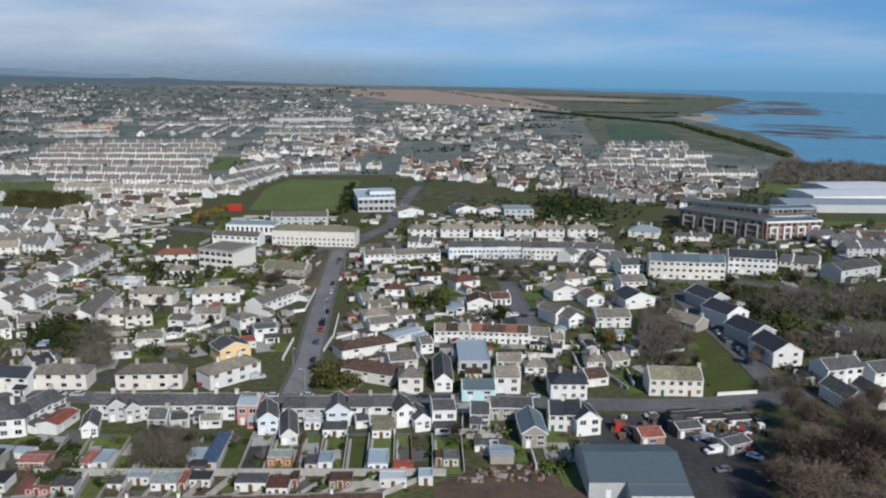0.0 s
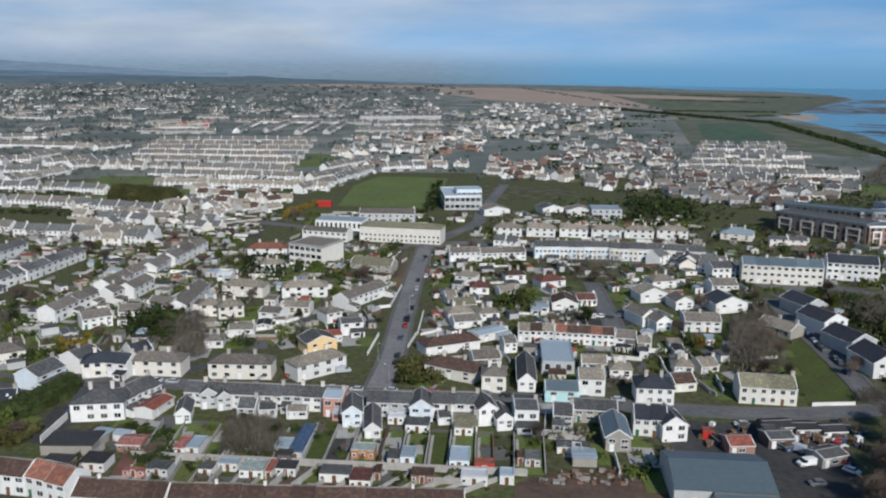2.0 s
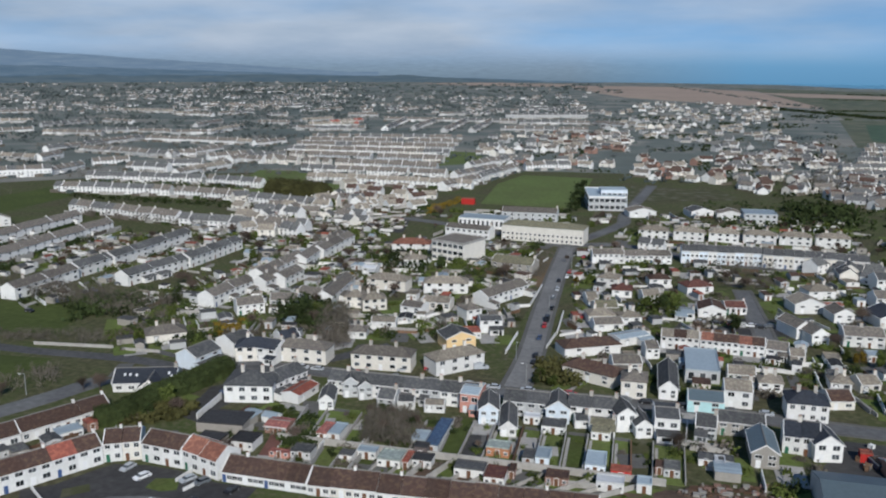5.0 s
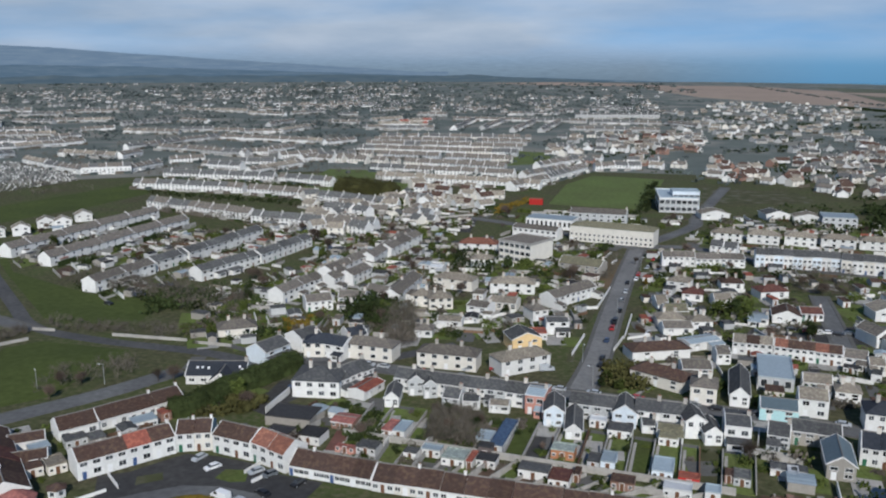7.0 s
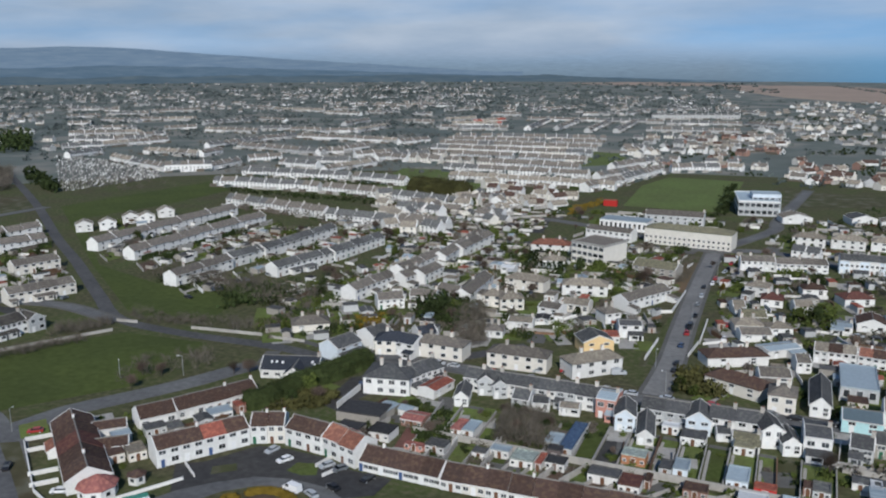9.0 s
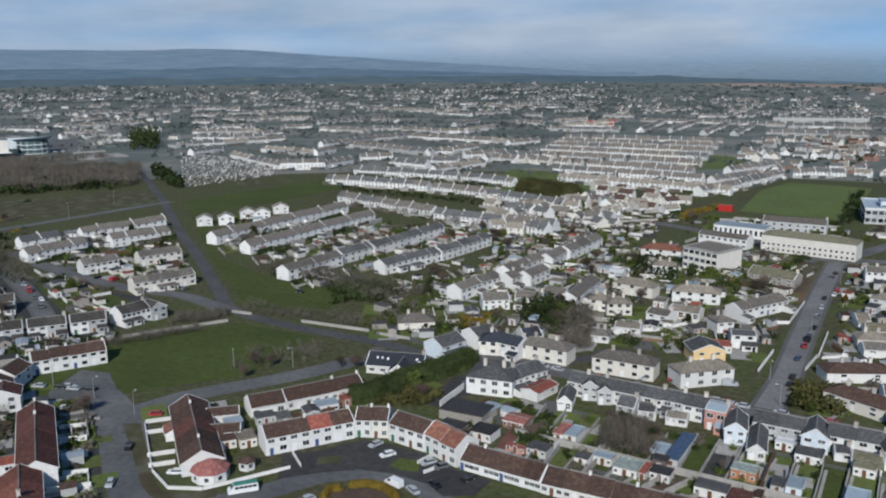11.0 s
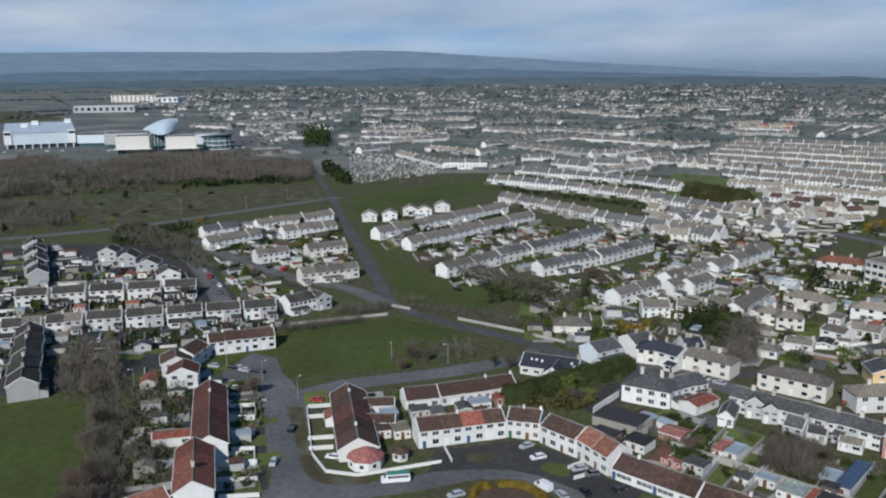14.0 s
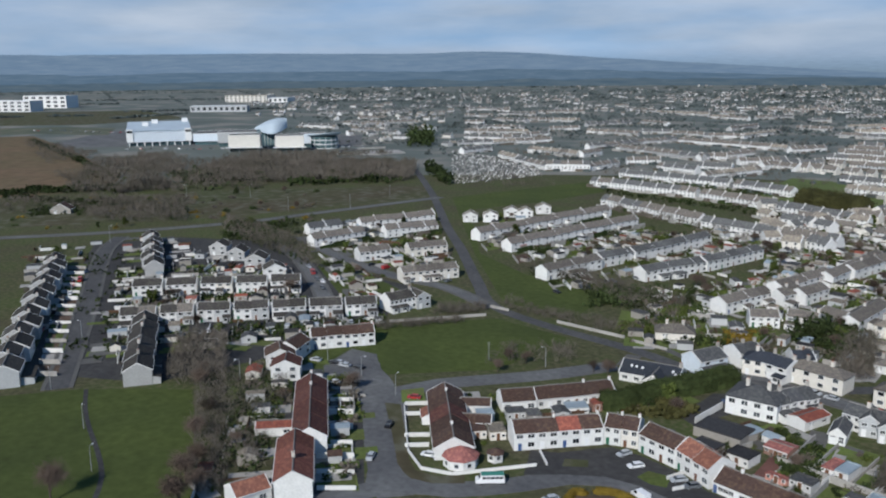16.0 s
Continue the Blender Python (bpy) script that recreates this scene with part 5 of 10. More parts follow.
def retail_hall(x0, y0, x1, y1, d, front, back):
    """The long hall: a roof rising to the rear, corner towers, ribbed cladding over a glazed ground floor on columns."""
    x, y, turn, w = along(x0, y0, x1, y1)
    ob = thing("retail_hall", x, y, turn, "pale grey clad retail hall with corner towers and sloping roof", "building")
    a = w / 2
    part("wall", Shape().loft([[(u, 0.6, 5.5), (u, d, 5.5), (u, d, back), (u, 0.6, front)] for u in (-a, a)]).mesh("wall", "wall_blue"), ob)
    part("roof", Shape().loft([[(u, -0.6, front + 0.1), (u, d + 0.6, back + 0.1), (u, d + 0.6, back + 0.8), (u, -0.6, front + 0.8)] for u in (-a, a)]).mesh("roof", "pale_metal"), ob, "pale sheet roof")
    part("shopfront", Shape().box(-a + 1, 4, 0, a - 1, d - 2, 5.45).mesh("shopfront", "glass_teal"), ob, "dark glazed ground floor")
    rib = Shape().box(-a + 8, 0.3, 0, a - 8, 0.58, 0.35).mesh("rib", "pole")
    for k in range(6):
        part("rib", rib, ob, at=(0, 0, 7.5 + k * 2.5))
    column = Shape().box(-0.6, 0.4, 0, 0.6, 1.6, 5.4).mesh("column", "frame_white")
    for k in range(9):
        part("column", column, ob, at=(-a + 3 + k * (w - 6) / 8, 0, 0))
    tower = Shape().box(-4.2, -0.8, 5.6, 4.2, 9, front + 2.2).box(-3.6, -1.0, front - 2.4, 3.6, -0.8, front + 0.6, 1).mesh("corner_tower", "frame_white", "pane")
    for u in (-a + 4.2, a - 4.2):
        part("corner_tower", tower, ob, "white corner tower", at=(u, 0, 0))
    plant = Shape().box(-4, -4, -2, 4, 4, 5).box(-4.3, -4.3, 5, 4.3, 4.3, 5.5).mesh("roof_plant", "frame_white")
    for u, v in ((-a * 0.42, d * 0.55), (-a * 0.12, d * 0.8), (a * 0.86, d * 0.92)):
        part("roof_plant", plant, ob, at=(u, v, front + (back - front) * v / d))


def retail_block(x0, y0, x1, y1, d, h, wall, label, canopy=True):
    """A plain box over a recessed glass floor and a thin canopy."""
    x, y, turn, w = along(x0, y0, x1, y1)
    ob = thing("retail_block", x, y, turn, label, "building")
    a = w / 2
    part("wall", Shape().box(-a, 0, 4.8, a, d, h).mesh("wall", "wall_" + wall), ob)
    part("shopfront", Shape().box(-a + 1.5, 2.5, 0, a - 1.5, d - 1, 4.75).mesh("shopfront", "glass_teal"), ob, "recessed glazed ground floor")
    s = Shape().box(-a - 0.15, -0.15, h, a + 0.15, 0.25, h + 0.5).box(-a - 0.15, d - 0.25, h, a + 0.15, d + 0.15, h + 0.5).box(-a - 0.15, 0.25, h, -a + 0.25, d - 0.25, h + 0.5).box(a - 0.25, 0.25, h, a + 0.15, d - 0.25, h + 0.5)
    part("coping", s.mesh("coping", "trim"), ob)
    part("roof", Shape().box(-a + 0.25, 0.25, h + 0.004, a - 0.25, d - 0.25, h + 0.2).mesh("roof", "roof_lead"), ob)
    if canopy:
        part("entrance_canopy", Shape().box(-a - 3, -6, 5.2, a + 3, -0.2, 5.8).mesh("entrance_canopy", "frame_white"), ob, "thin white canopy")
        post_ = Shape().box(-0.25, -5.6, 0, 0.25, -5.1, 5.2).mesh("post", "pole")
        for k in range(4):
            part("post", post_, ob, at=(-a + 2 + k * (w - 4) / 3, 0, 0))


def fan_canopy(x, y, turn):
    """A leaf-shaped shell that curls up from its low lip, over a glass wall."""
    ob = thing("fan_canopy", x, y, turn, "curling pale blue metal canopy over a glass entrance hall", "canopy")
    rows, n = [], 14
    for k in range(n + 1):
        u = k / n
        top = Vector((-21 + 43 * u, 14 - 6 * u, 24 + 13 * math.sin(u * 1.9)))
        low = Vector((-21 + 43 * u ** 0.85, 14 - 34 * math.sin(u * 2.9) ** 0.9, 24 - 8 * math.sin(u * 2.6) + 6 * u))
        ring = [top.lerp(low, v) + Vector((0, -3.0, 4.5)) * math.sin(v * math.pi) * math.sin(u * 2.8) for v in (0.0, 0.2, 0.4, 0.6, 0.8, 1.0)]
        rows.append(ring + [p - Vector((0, 0, 0.9)) for p in reversed(ring)])
    part("roof", Shape().loft(rows).mesh("roof", "pale_metal"), ob, "curling pale blue shell")
    part("glass_wall", Shape().box(-16, -2, 0, 14, 18, 23).mesh("glass_wall", "glass_teal"), ob, "dark glass wall")
    mullion = Shape().box(-0.2, -2.3, 0, 0.2, -2.01, 22).mesh("mullion", "frame_white")
    for k in range(8):
        part("mullion", mullion, ob, at=(-15 + k * 4, 0, 0))


def glass_rotunda(x, y, r, h):
    """A drum of glass with white floor bands under a wide tilted disc."""
    ob = thing("glass_rotunda", x, y, 0, "round glass corner building under a flared pale roof", "building")
    n = 28
    ring = lambda q_, z: [(q_ * math.cos(k * math.tau / n), q_ * math.sin(k * math.tau / n), z) for k in range(n)]
    part("glass_wall", Shape().loft([ring(r, 0), ring(r, h)]).mesh("glass_wall", "glass_teal"), ob, "dark glass wall")
    for z in (0.1, h * 0.36, h * 0.7):
        part("floor_band", Shape().loft([ring(r + 0.5, z), ring(r + 0.5, z + 0.9)]).mesh("floor_band", "frame_white"), ob, "white floor band")
    part("roof", Shape().loft([[(p[0], p[1], p[2] + p[0] * 0.12) for p in ring(q_, z)] for q_, z in ((r + 0.2, h), (r + 5.0, h + 2.2), (r + 5.0, h + 2.8), (r * 0.3, h + 3.4))]).mesh("roof", "pale_metal"), ob, "flared pale roof")
    mullion = Shape().box(-0.15, -0.15, 0, 0.15, 0.25, h).mesh("mullion", "frame_white")
    for k in range(14):
        a = k * math.tau / 14
        part("mullion", mullion, ob, at=((r + 0.15) * math.cos(a), (r + 0.15) * math.sin(a), 0), turn=math.degrees(a) - 90)


def shopping_centre():
    retail_hall(-1131.0, 391.0, -1101.0, 468.0, 85, 20, 27)
    retail_block(-1091.4, 465.8, -1065.7, 504.8, 50, 15, "blue", "low pale grey retail wing with a flat roof", False)
    retail_block(-1046.0, 480.0, -1012.0, 536.0, 46, 18, "grey", "grey retail wing with a dark flat roof behind the entrance", False)
    retail_block(-969.3, 458.2, -949.1, 490.3, 30, 20, "cream", "pale pink windowless retail block over glazed shops")
    retail_block(-931.1, 501.4, -913.3, 531.2, 30, 19, "cream", "pale pink windowless retail block over glazed shops")
    fan_canopy(-991.0, 527.0, 58)
    glass_rotunda(-934.0, 573.0, 17, 15)
    retail_block(-961.0, 556.0, -945.0, 580.0, 24, 17, "blue", "pale glazed retail wing beside the rotunda", False)
    sheet("ramp", [(-842.0, 541.0), (-858.0, 572.0), (-838.0, 618.0), (-806.0, 606.0), (-812.0, 570.0)], "concrete", 1.2, "pale concrete car park ramp", "ramp")
    garden_wall(-872.0, 556.0, -884.0, 590.0, 2.2, "concrete")
    garden_wall(-884.0, 590.0, -874.0, 626.0, 2.2, "concrete")
    garden_wall(-845.0, 536.0, -872.0, 556.0, 2.2, "trim")


def tall_hedge(*pts, wide, high, seed, mat="leaf_green", leaf=1.0, name="tall_hedge", label="tall dense dark green hedge beside the parking lane", category="hedge"):
    """A dense clipped bank of evergreen with a bulging, uneven face."""
    r, s, rows = random.Random(seed), Shape(), []
    line = smooth_line(pts, 1.5 * leaf)
    for k, p in enumerate(line):
        d = (line[min(k + 1, len(line) - 1)] - line[max(k - 1, 0)]).normalized()
        o, row = Vector((-d.y, d.x, 0)), []
        end = 0.55 if k in (0, len(line) - 1) else 1.0
        for j in range(11):
            a = math.pi * j / 10
            m = 1 + 0.22 * noise.noise(Vector((k * 0.35, j * 0.6, seed)))
            row.append(p + o * (math.cos(a) * wide / 2 * m * end) + Vector((0, 0, max(0.0, math.sin(a)) ** 0.6 * high * m * end)))
        rows.append(row)
    s.loft(rows)
    for row in rows:
        for p in row:
            for j in range(26):
                c = p + Vector((r.gauss(0, 0.5), r.gauss(0, 0.5), r.gauss(0, 0.35))) * leaf
                c.z = max(0.1, c.z)
                e = Vector((r.gauss(0, 1), r.gauss(0, 1), r.gauss(0, 1))).normalized()
                f = e.orthogonal().normalized()
                g, k0 = e.cross(f), r.uniform(0.10, 0.26) * leaf
                s.poly([c + f * k0, c + g * k0, c - f * k0, c - g * k0], [(0, 1, 2, 3)])
    return tagged(new(name, s.mesh(name, mat)), label, category, "")


def bungalow():
    """A long low house with a dark blue roof, a gabled wing and roof lights."""
    ob = house(-157.4, 217.0, 20, 19, 10, 3.0, 3.0, "white", "navy", "gable", 1, 5, 1, "white", label="white bungalow with a dark blue slate roof and roof lights", verges="lr")
    part("wing_wall", wall_mesh(6.4, 7.0, 3.0, 2.4, "front", "white"), ob, "white gabled wing", at=(2.6, -5.6, 0))
    part("wing_roof", roof_mesh(6.4, 7.0, 3.0, 2.4, "front", "navy", 0.3), ob, "dark blue wing roof", at=(2.6, -5.6, 0.05))
    part("window", joined_window(2.2, 1.3), ob, at=(2.6, -9.1, 0.9))
    me = Shape().box(-0.32, -0.45, 0, 0.32, 0.45, 0.12).box(-0.25, -0.38, 0.12, 0.25, 0.38, 0.15, 1).mesh("roof_light", "frame_white", "car_white")
    for u, v in ((-6.2, -2.4), (-4.6, -2.4), (-2.6, -2.6), (7.2, -2.2), (8.2, -3.2)):
        o = part("roof_light", me, ob, "pale roof light")
        o.matrix_basis = pose(u, v, 6.0 + v * 0.6 + 0.14, math.degrees(math.atan2(3.0, 5.0)), 0, 0)


def scrap_yard(area, n, seed):
    """Crates, drums, skips and stacked pallets standing about a yard, each one a thing."""
    r = random.Random(seed)
    kinds = (("crate", "weathered timber crate on the yard", "crate", lambda: crate_mesh("timber")), ("skip", "dented steel skip on the yard", "skip", skip_mesh),
             ("pallet_stack", "stack of worn timber pallets on the yard", "pallets", pallet_mesh), ("drum", "blue steel drum on the yard", "drum", drum_mesh), ("crate", "white plastic tank in a frame on the yard", "tank", lambda: crate_mesh("frame_white")))
    for k in range(n):
        p = in_area(area, r.random(), r.random())
        name, label, cat, make = kinds[k % 5 if r.random() < 0.8 else 2]
        stack = name == "pallet_stack"
        ob = new(name, None if stack else cached(("scrap", label), make))
        for j in range(7 if stack else 0):
            part("pallet", cached("pallet", make), ob, at=(0.04 * (j % 3), 0.03 * (j % 2), j * 0.155))
        ob.matrix_basis = pose(p.x, p.y, 0.0, 0, 0, r.uniform(0, 180)) @ Matrix.Diagonal((*[r.uniform(0.9, 1.5)] * 3, 1))
        tagged(ob, label, cat, "goods in the yard")


def crate_mesh(mat):
    s = Shape().box(-0.55, -0.55, 0.15, 0.55, 0.55, 1.1)
    for u in (-0.6, 0.6):
        for v in (-0.6, 0.6):
            s.box(u - 0.06, v - 0.06, 0, u + 0.06, v + 0.06, 1.18, 1)
    return s.mesh("crate", mat, "pole")


def skip_mesh():
    s = Shape().loft([[(-1.2, -0.8, 0), (1.2, -0.8, 0), (1.2, 0.8, 0), (-1.2, 0.8, 0)], [(-1.9, -0.9, 1.2), (1.9, -0.9, 1.2), (1.9, 0.9, 1.2), (-1.9, 0.9, 1.2)]], 0)
    return s.box(-1.95, -0.98, 1.12, 1.95, 0.98, 1.24, 1).box(-1.5, -0.7, 1.24, 1.3, 0.6, 1.5, 2).mesh("skip", "car_blue", "car_grey", "soil")


def pallet_mesh():
    return Shape().box(-0.6, -0.5, 0.1, 0.6, 0.5, 0.15).box(-0.58, -0.45, 0, -0.4, 0.45, 0.1).box(0.4, -0.45, 0, 0.58, 0.45, 0.1).mesh("pallet", "timber")


def drum_mesh():
    ring = lambda q_, z: [(q_ * math.cos(k * math.tau / 12), q_ * math.sin(k * math.tau / 12), z) for k in range(12)]
    return Shape().loft([ring(0.3, 0), ring(0.32, 0.3), ring(0.3, 0.32), ring(0.3, 0.6), ring(0.32, 0.62), ring(0.3, 0.9)]).mesh("drum", "car_blue")


def rubble(area, n, seed):
    r, s = random.Random(seed), Shape()
    for k in range(n):
        p = in_area(area, r.random(), r.random())
        a, b, c = r.uniform(0.2, 0.9), r.uniform(0.2, 0.9), r.uniform(0.2, 0.8)
        s.box(p.x - a, p.y - b, 0, p.x + a, p.y + b, c, r.choice((0, 1, 1, 2, 3)))
    tagged(new("rubble", s.mesh("rubble", "wall_brick", "timber", "wall_stone", "soil")), "heaps of stone, timber and builders rubble", "rubble", "", "stuff")


# ---- the place ----
ground_sheets()

# roads
road(7.5, (-45.8, 247.2), (-46.4, 278.2), (-50.4, 332.5), (-54.6, 399.4), (-57.8, 465.0), mat="asphalt_lit")
road(6.5, (-145.3, 243.0), (-100.7, 243.8), (-45.1, 243.1), (3.3, 245.8), (48.1, 242.6), (79.4, 243.5), (118.3, 253.3))
road(6.0, (-96.7, 275.3), (-121.8, 246.0), (-151.3, 235.0), (-180.4, 236.4), (-223.1, 234.2), (-257.2, 238.4), (-290.3, 259.8), (-353.9, 303.9), (-412.7, 342.5), (-524.9, 421.1), (-671.5, 517.2), pavement=False, mat="asphalt_shaded")
road(9, (-173.8, 218.9), (-183.7, 193.3), (-199.8, 162.9), (-204.6, 146.2), (-223.2, 151.5), (-235.7, 147.2), pavement=False)
road(9, (-205.4, 148.9), (-182.2, 129.9), (-162.6, 115.6), (-150.0, 108.1), pavement=False)
road(7.5, (-159.9, 92.3), (-154.5, 111.4), (-143.8, 120.5), (-135.2, 135.0), (-130.0, 146.6), (-123.0, 153.2), (-114.0, 155.8), (-105.0, 155.4), (-98.5, 151.0), (-94.5, 142.0), (-95.0, 132.0), pavement=False)
road(7, (-276.3, 66.5), (-320.3, 84.6), (-372.9, 106.0), (-447.7, 134.9), (-488.5, 152.7), (-516.8, 170.6), mat="asphalt_shaded")
road(5.5, (-254.0, 235.4), (-292.0, 242.0), (-325.1, 237.2), (-381.1, 240.5), (-443.6, 252.3))
road(6, (-303.8, 185.1), (-341.1, 202.1), (-389.3, 220.8), (-428.2, 232.2))
road(6, (-571.7, 96.2), (-535.2, 171.7), (-513.5, 245.8), (-510.8, 304.9), (-508.6, 416.5))
road(7, (-57.8, 465.0), (-27.1, 472.8), (35.1, 440.9), (95.6, 441.1), (113.5, 395.6), (141.2, 396.8), (173.7, 377.2), (203.3, 359.4))
road(6, (35.2, 309.4), (33.1, 348.3), (30.2, 392.0))
road(6, (107.8, 374.5), (107.5, 328.9), (108.3, 287.9), (107.4, 255.4))
road(6, (-58.5, 465.0), (-34.4, 535.9), (-33.2, 578.9), (-22.0, 722.9))
road(6, (-57.5, 462.0), (-112.6, 494.4), (-170.8, 518.2), (-210.0, 510.3))

# fields and open ground
sheet("field", [(-232.3, 132.9), (-197.4, 185.6), (-203.7, 229.3), (-240.4, 225.9), (-264.3, 186.8), (-266.5, 156.9)], "grass", 0.06, "mown green playing field between the houses", "grass")
sheet("field", [(-295.6, 22.7), (-271.5, 72.0), (-247.8, 99.6), (-218.2, 87.7), (-163.5, 61.9), (-213.8, 2.6)], "grass", 0.05, "open green field with a path across", "grass")
sheet("field", [(-502.6, 423.1), (-489.0, 574.9), (-442.1, 534.0), (-439.2, 458.7), (-449.3, 394.0), (-335.6, 302.4), (-270.0, 282.9), (-261.4, 309.4), (-237.1, 304.6), (-222.1, 253.0), (-257.3, 245.1), (-337.6, 300.1)], "grass", 0.05, "green verge sloping between the estate and the road", "grass")
sheet("field", [(-371.8, 220.7), (-319.6, 226.5), (-296.1, 222.2), (-316.4, 199.0)], "grass", 0.055, "grassed triangle between two roads", "grass")
sheet("field", [(-714.3, 39.3), (-676.6, 279.8), (-565.1, 450.3), (-514.6, 410.0), (-539.0, 249.8), (-639.2, 33.8)], "common", 0.045, "rough green common with a few posts", "grass")
sheet("field", [(-138.0, 591.1), (-147.7, 695.8), (-137.7, 758.3), (-73.8, 755.8), (-69.9, 590.7)], "grass_lit", 0.05, "green school sports pitch", "grass")
sheet("field", [(-38.6, 714.5), (31.1, 713.0), (47.0, 663.1), (-36.1, 628.8)], "common", 0.05, "green pitch behind the school", "grass")
sheet("field", [(97.7, 318.8), (104.2, 314.0), (103.0, 283.0), (101.9, 255.2), (85.3, 250.0), (88.9, 276.8)], "lawn", 0.05, "bright green lawn beside the houses", "grass")
sheet("field", [(-385.9, 677.5), (-349.1, 725.5), (-279.6, 685.7), (-254.8, 583.4), (-333.6, 583.0)], "grass_lit", 0.05, "green beside the dark grove", "grass")
sheet("yard", [(-1.3, 193.0), (37.4, 198.4), (35.6, 165.6), (-2.2, 164.9)], "soil", 0.05, "bare brown earth yard with heaps of rubble", "yard")
sheet("yard", [(63.3, 221.0), (88.6, 225.5), (76.3, 166.4), (56.5, 166.1)], "tarmac", 0.05, "dark tarmac yard with parked vehicles", "yard")
sheet("yard", [(4.0, 334.6), (40.4, 348.6), (43.5, 324.3), (-0.6, 318.9)], "tarmac", 0.05, "dark tarmac parking court", "yard")

# south side of the street, seen from the rear
terrace(-100.4, 227.0, -52.9, 227.9, 8, 7.5, 4.6, 2.0, "white grey", "slate", verges="none")
terrace(-45.3, 226.4, -32.1, 226.8, 2, 7.5, 4.6, 2.0, "grey", "slate", verges="none")
terrace(-26.9, 227.3, -12.8, 227.7, 2, 7.5, 4.8, 2.0, "white", "slate", verges="none")
terrace(-94.8, 225.1, -90.3, 226.8, 1, 9, 4.6, 1.8, "grey", "slate", form="front", bays=2, name="detached_house", group="detached houses")
terrace(-89.5, 224.5, -85.6, 226.3, 1, 9, 4.2, 1.6, "grey", "slate", form="front", bays=2, name="detached_house", group="detached houses")
terrace(-50.5, 217.4, -45.0, 218.6, 1, 11, 4.4, 2.0, "blue", "slate", form="front", bays=2, name="detached_house", group="detached houses")
terrace(-43.0, 211.2, -38.6, 212.0, 1, 15, 2.8, 1.8, "white", "slate", form="front", bays=2, name="detached_house", group="detached houses")
terrace(-32.4, 223.8, -25.8, 224.6, 1, 10, 4.5, 2.3, "blue", "slate", form="front", bays=2, name="detached_house", group="detached houses")
terrace(-12.5, 223.1, -7.2, 224.9, 1, 9, 5.0, 2.0, "white", "slate", form="front", bays=2, name="detached_house", group="detached houses")
terrace(-7.2, 220.6, -2.7, 221.9, 1, 9, 3.6, 1.8, "white", "slate", form="front", bays=2, name="detached_house", group="detached houses")
terrace(-2.4, 222.0, 4.3, 222.6, 1, 11, 6.2, 0.9, "white", "slate")
terrace(-57.7, 224.4, -52.0, 224.5, 1, 9, 6.0, 0.6, "pink", "sheet")
terrace(8.2, 225.2, 14.0, 225.0, 1, 7, 4.0, 2.2, "grey", "slate")
terrace(14.2, 229.5, 26.8, 229.8, 2, 7, 4.0, 1.8, "stone", "slate")
terrace(21.9, 211.5, 28.5, 211.7, 1, 14, 4.2, 2.2, "stone", "steel", form="front", bays=2, name="detached_house", group="detached houses")
terrace(30.3, 222.2, 39.4, 221.7, 2, 9, 5.2, 2.6, "white", "navy")
terrace(37.8, 219.1, 44.6, 220.4, 1, 10, 4.8, 2.4, "white", "navy", form="front", bays=2, name="detached_house", group="detached houses")
terrace(-97.8, 214.0, -93.7, 215.2, 1, 10, 3.0, 1.8, "white", "slate", form="front", bays=2, name="detached_house", group="detached houses")
terrace(-75.8, 220.6, -70.7, 221.9, 1, 6, 2.8, 0.8, "white", "slate")
terrace(-82.0, 220.3, -76.5, 220.4, 1, 6, 3.4, 2.0, "grey", "slate")
terrace(-67.8, 221.3, -61.8, 222.3, 1, 4, 2.6, 0.8, "white", "tan")
terrace(-24.0, 222.5, -20.1, 223.4, 1, 5, 2.6, 0.8, "white", "slate")
terrace(-19.9, 221.4, -12.8, 221.6, 1, 5, 2.6, 0.8, "white", "moss")
block(49.1, 222.1, 52.0, 222.2, 2.5, 2.4, "red", "red", 0, 1, "bright red steel container in the yard", "container")
terrace(54.1, 212.9, 61.0, 214.1, 1, 7, 2.8, 1.2, "brick", "red", floors=1, bays=1, chimneys=0)
terrace(65.5, 218.2, 73.0, 219.9, 1, 6, 3.0, 0.8, "dark", "slate", floors=1, bays=1, chimneys=0)
terrace(76.1, 207.8, 83.4, 211.4, 1, 6, 3.0, 0.8, "stone", "slate", floors=1, bays=1, chimneys=0)

# north side of the street
terrace(-129.5, 249.1, -111.1, 249.6, 1, 8, 5.2, 2.2, "cream", "umber", form="hip", bays=4, name="semi_detached_house", group="houses with hipped roofs", chimneys=2, near=False)
terrace(-142.0, 244.3, -129.6, 248.6, 1, 8, 5.2, 2.4, "cream", "navy", form="hip", bays=4, name="semi_detached_house", group="houses with hipped roofs", chimneys=2, near=False)
terrace(-101.8, 249.4, -81.5, 251.0, 1, 8, 5.2, 2.2, "cream", "umber", form="hip", bays=5, name="semi_detached_house", group="houses with hipped roofs", chimneys=2, near=False)
terrace(-72.3, 249.8, -59.3, 263.2, 1, 8.5, 5.2, 2.2, "white", "tan", form="hip", bays=4, name="semi_detached_house", group="houses with hipped roofs", chimneys=2)
terrace(-75.6, 274.6, -66.6, 280.9, 1, 10, 4.6, 2.2, "yellow", "slate", form="front", bays=2, name="detached_house", group="detached houses", near=False)
terrace(-69.1, 297.8, -61.0, 300.8, 1, 8, 5.0, 0.8, "white", "slate", near=False)
terrace(-33.0, 262.0, -16.1, 255.2, 1, 8.5, 4.0, 2.4, "cream", "brown", form="hip", bays=3, name="semi_detached_house", group="houses with hipped roofs", chimneys=2, near=False)
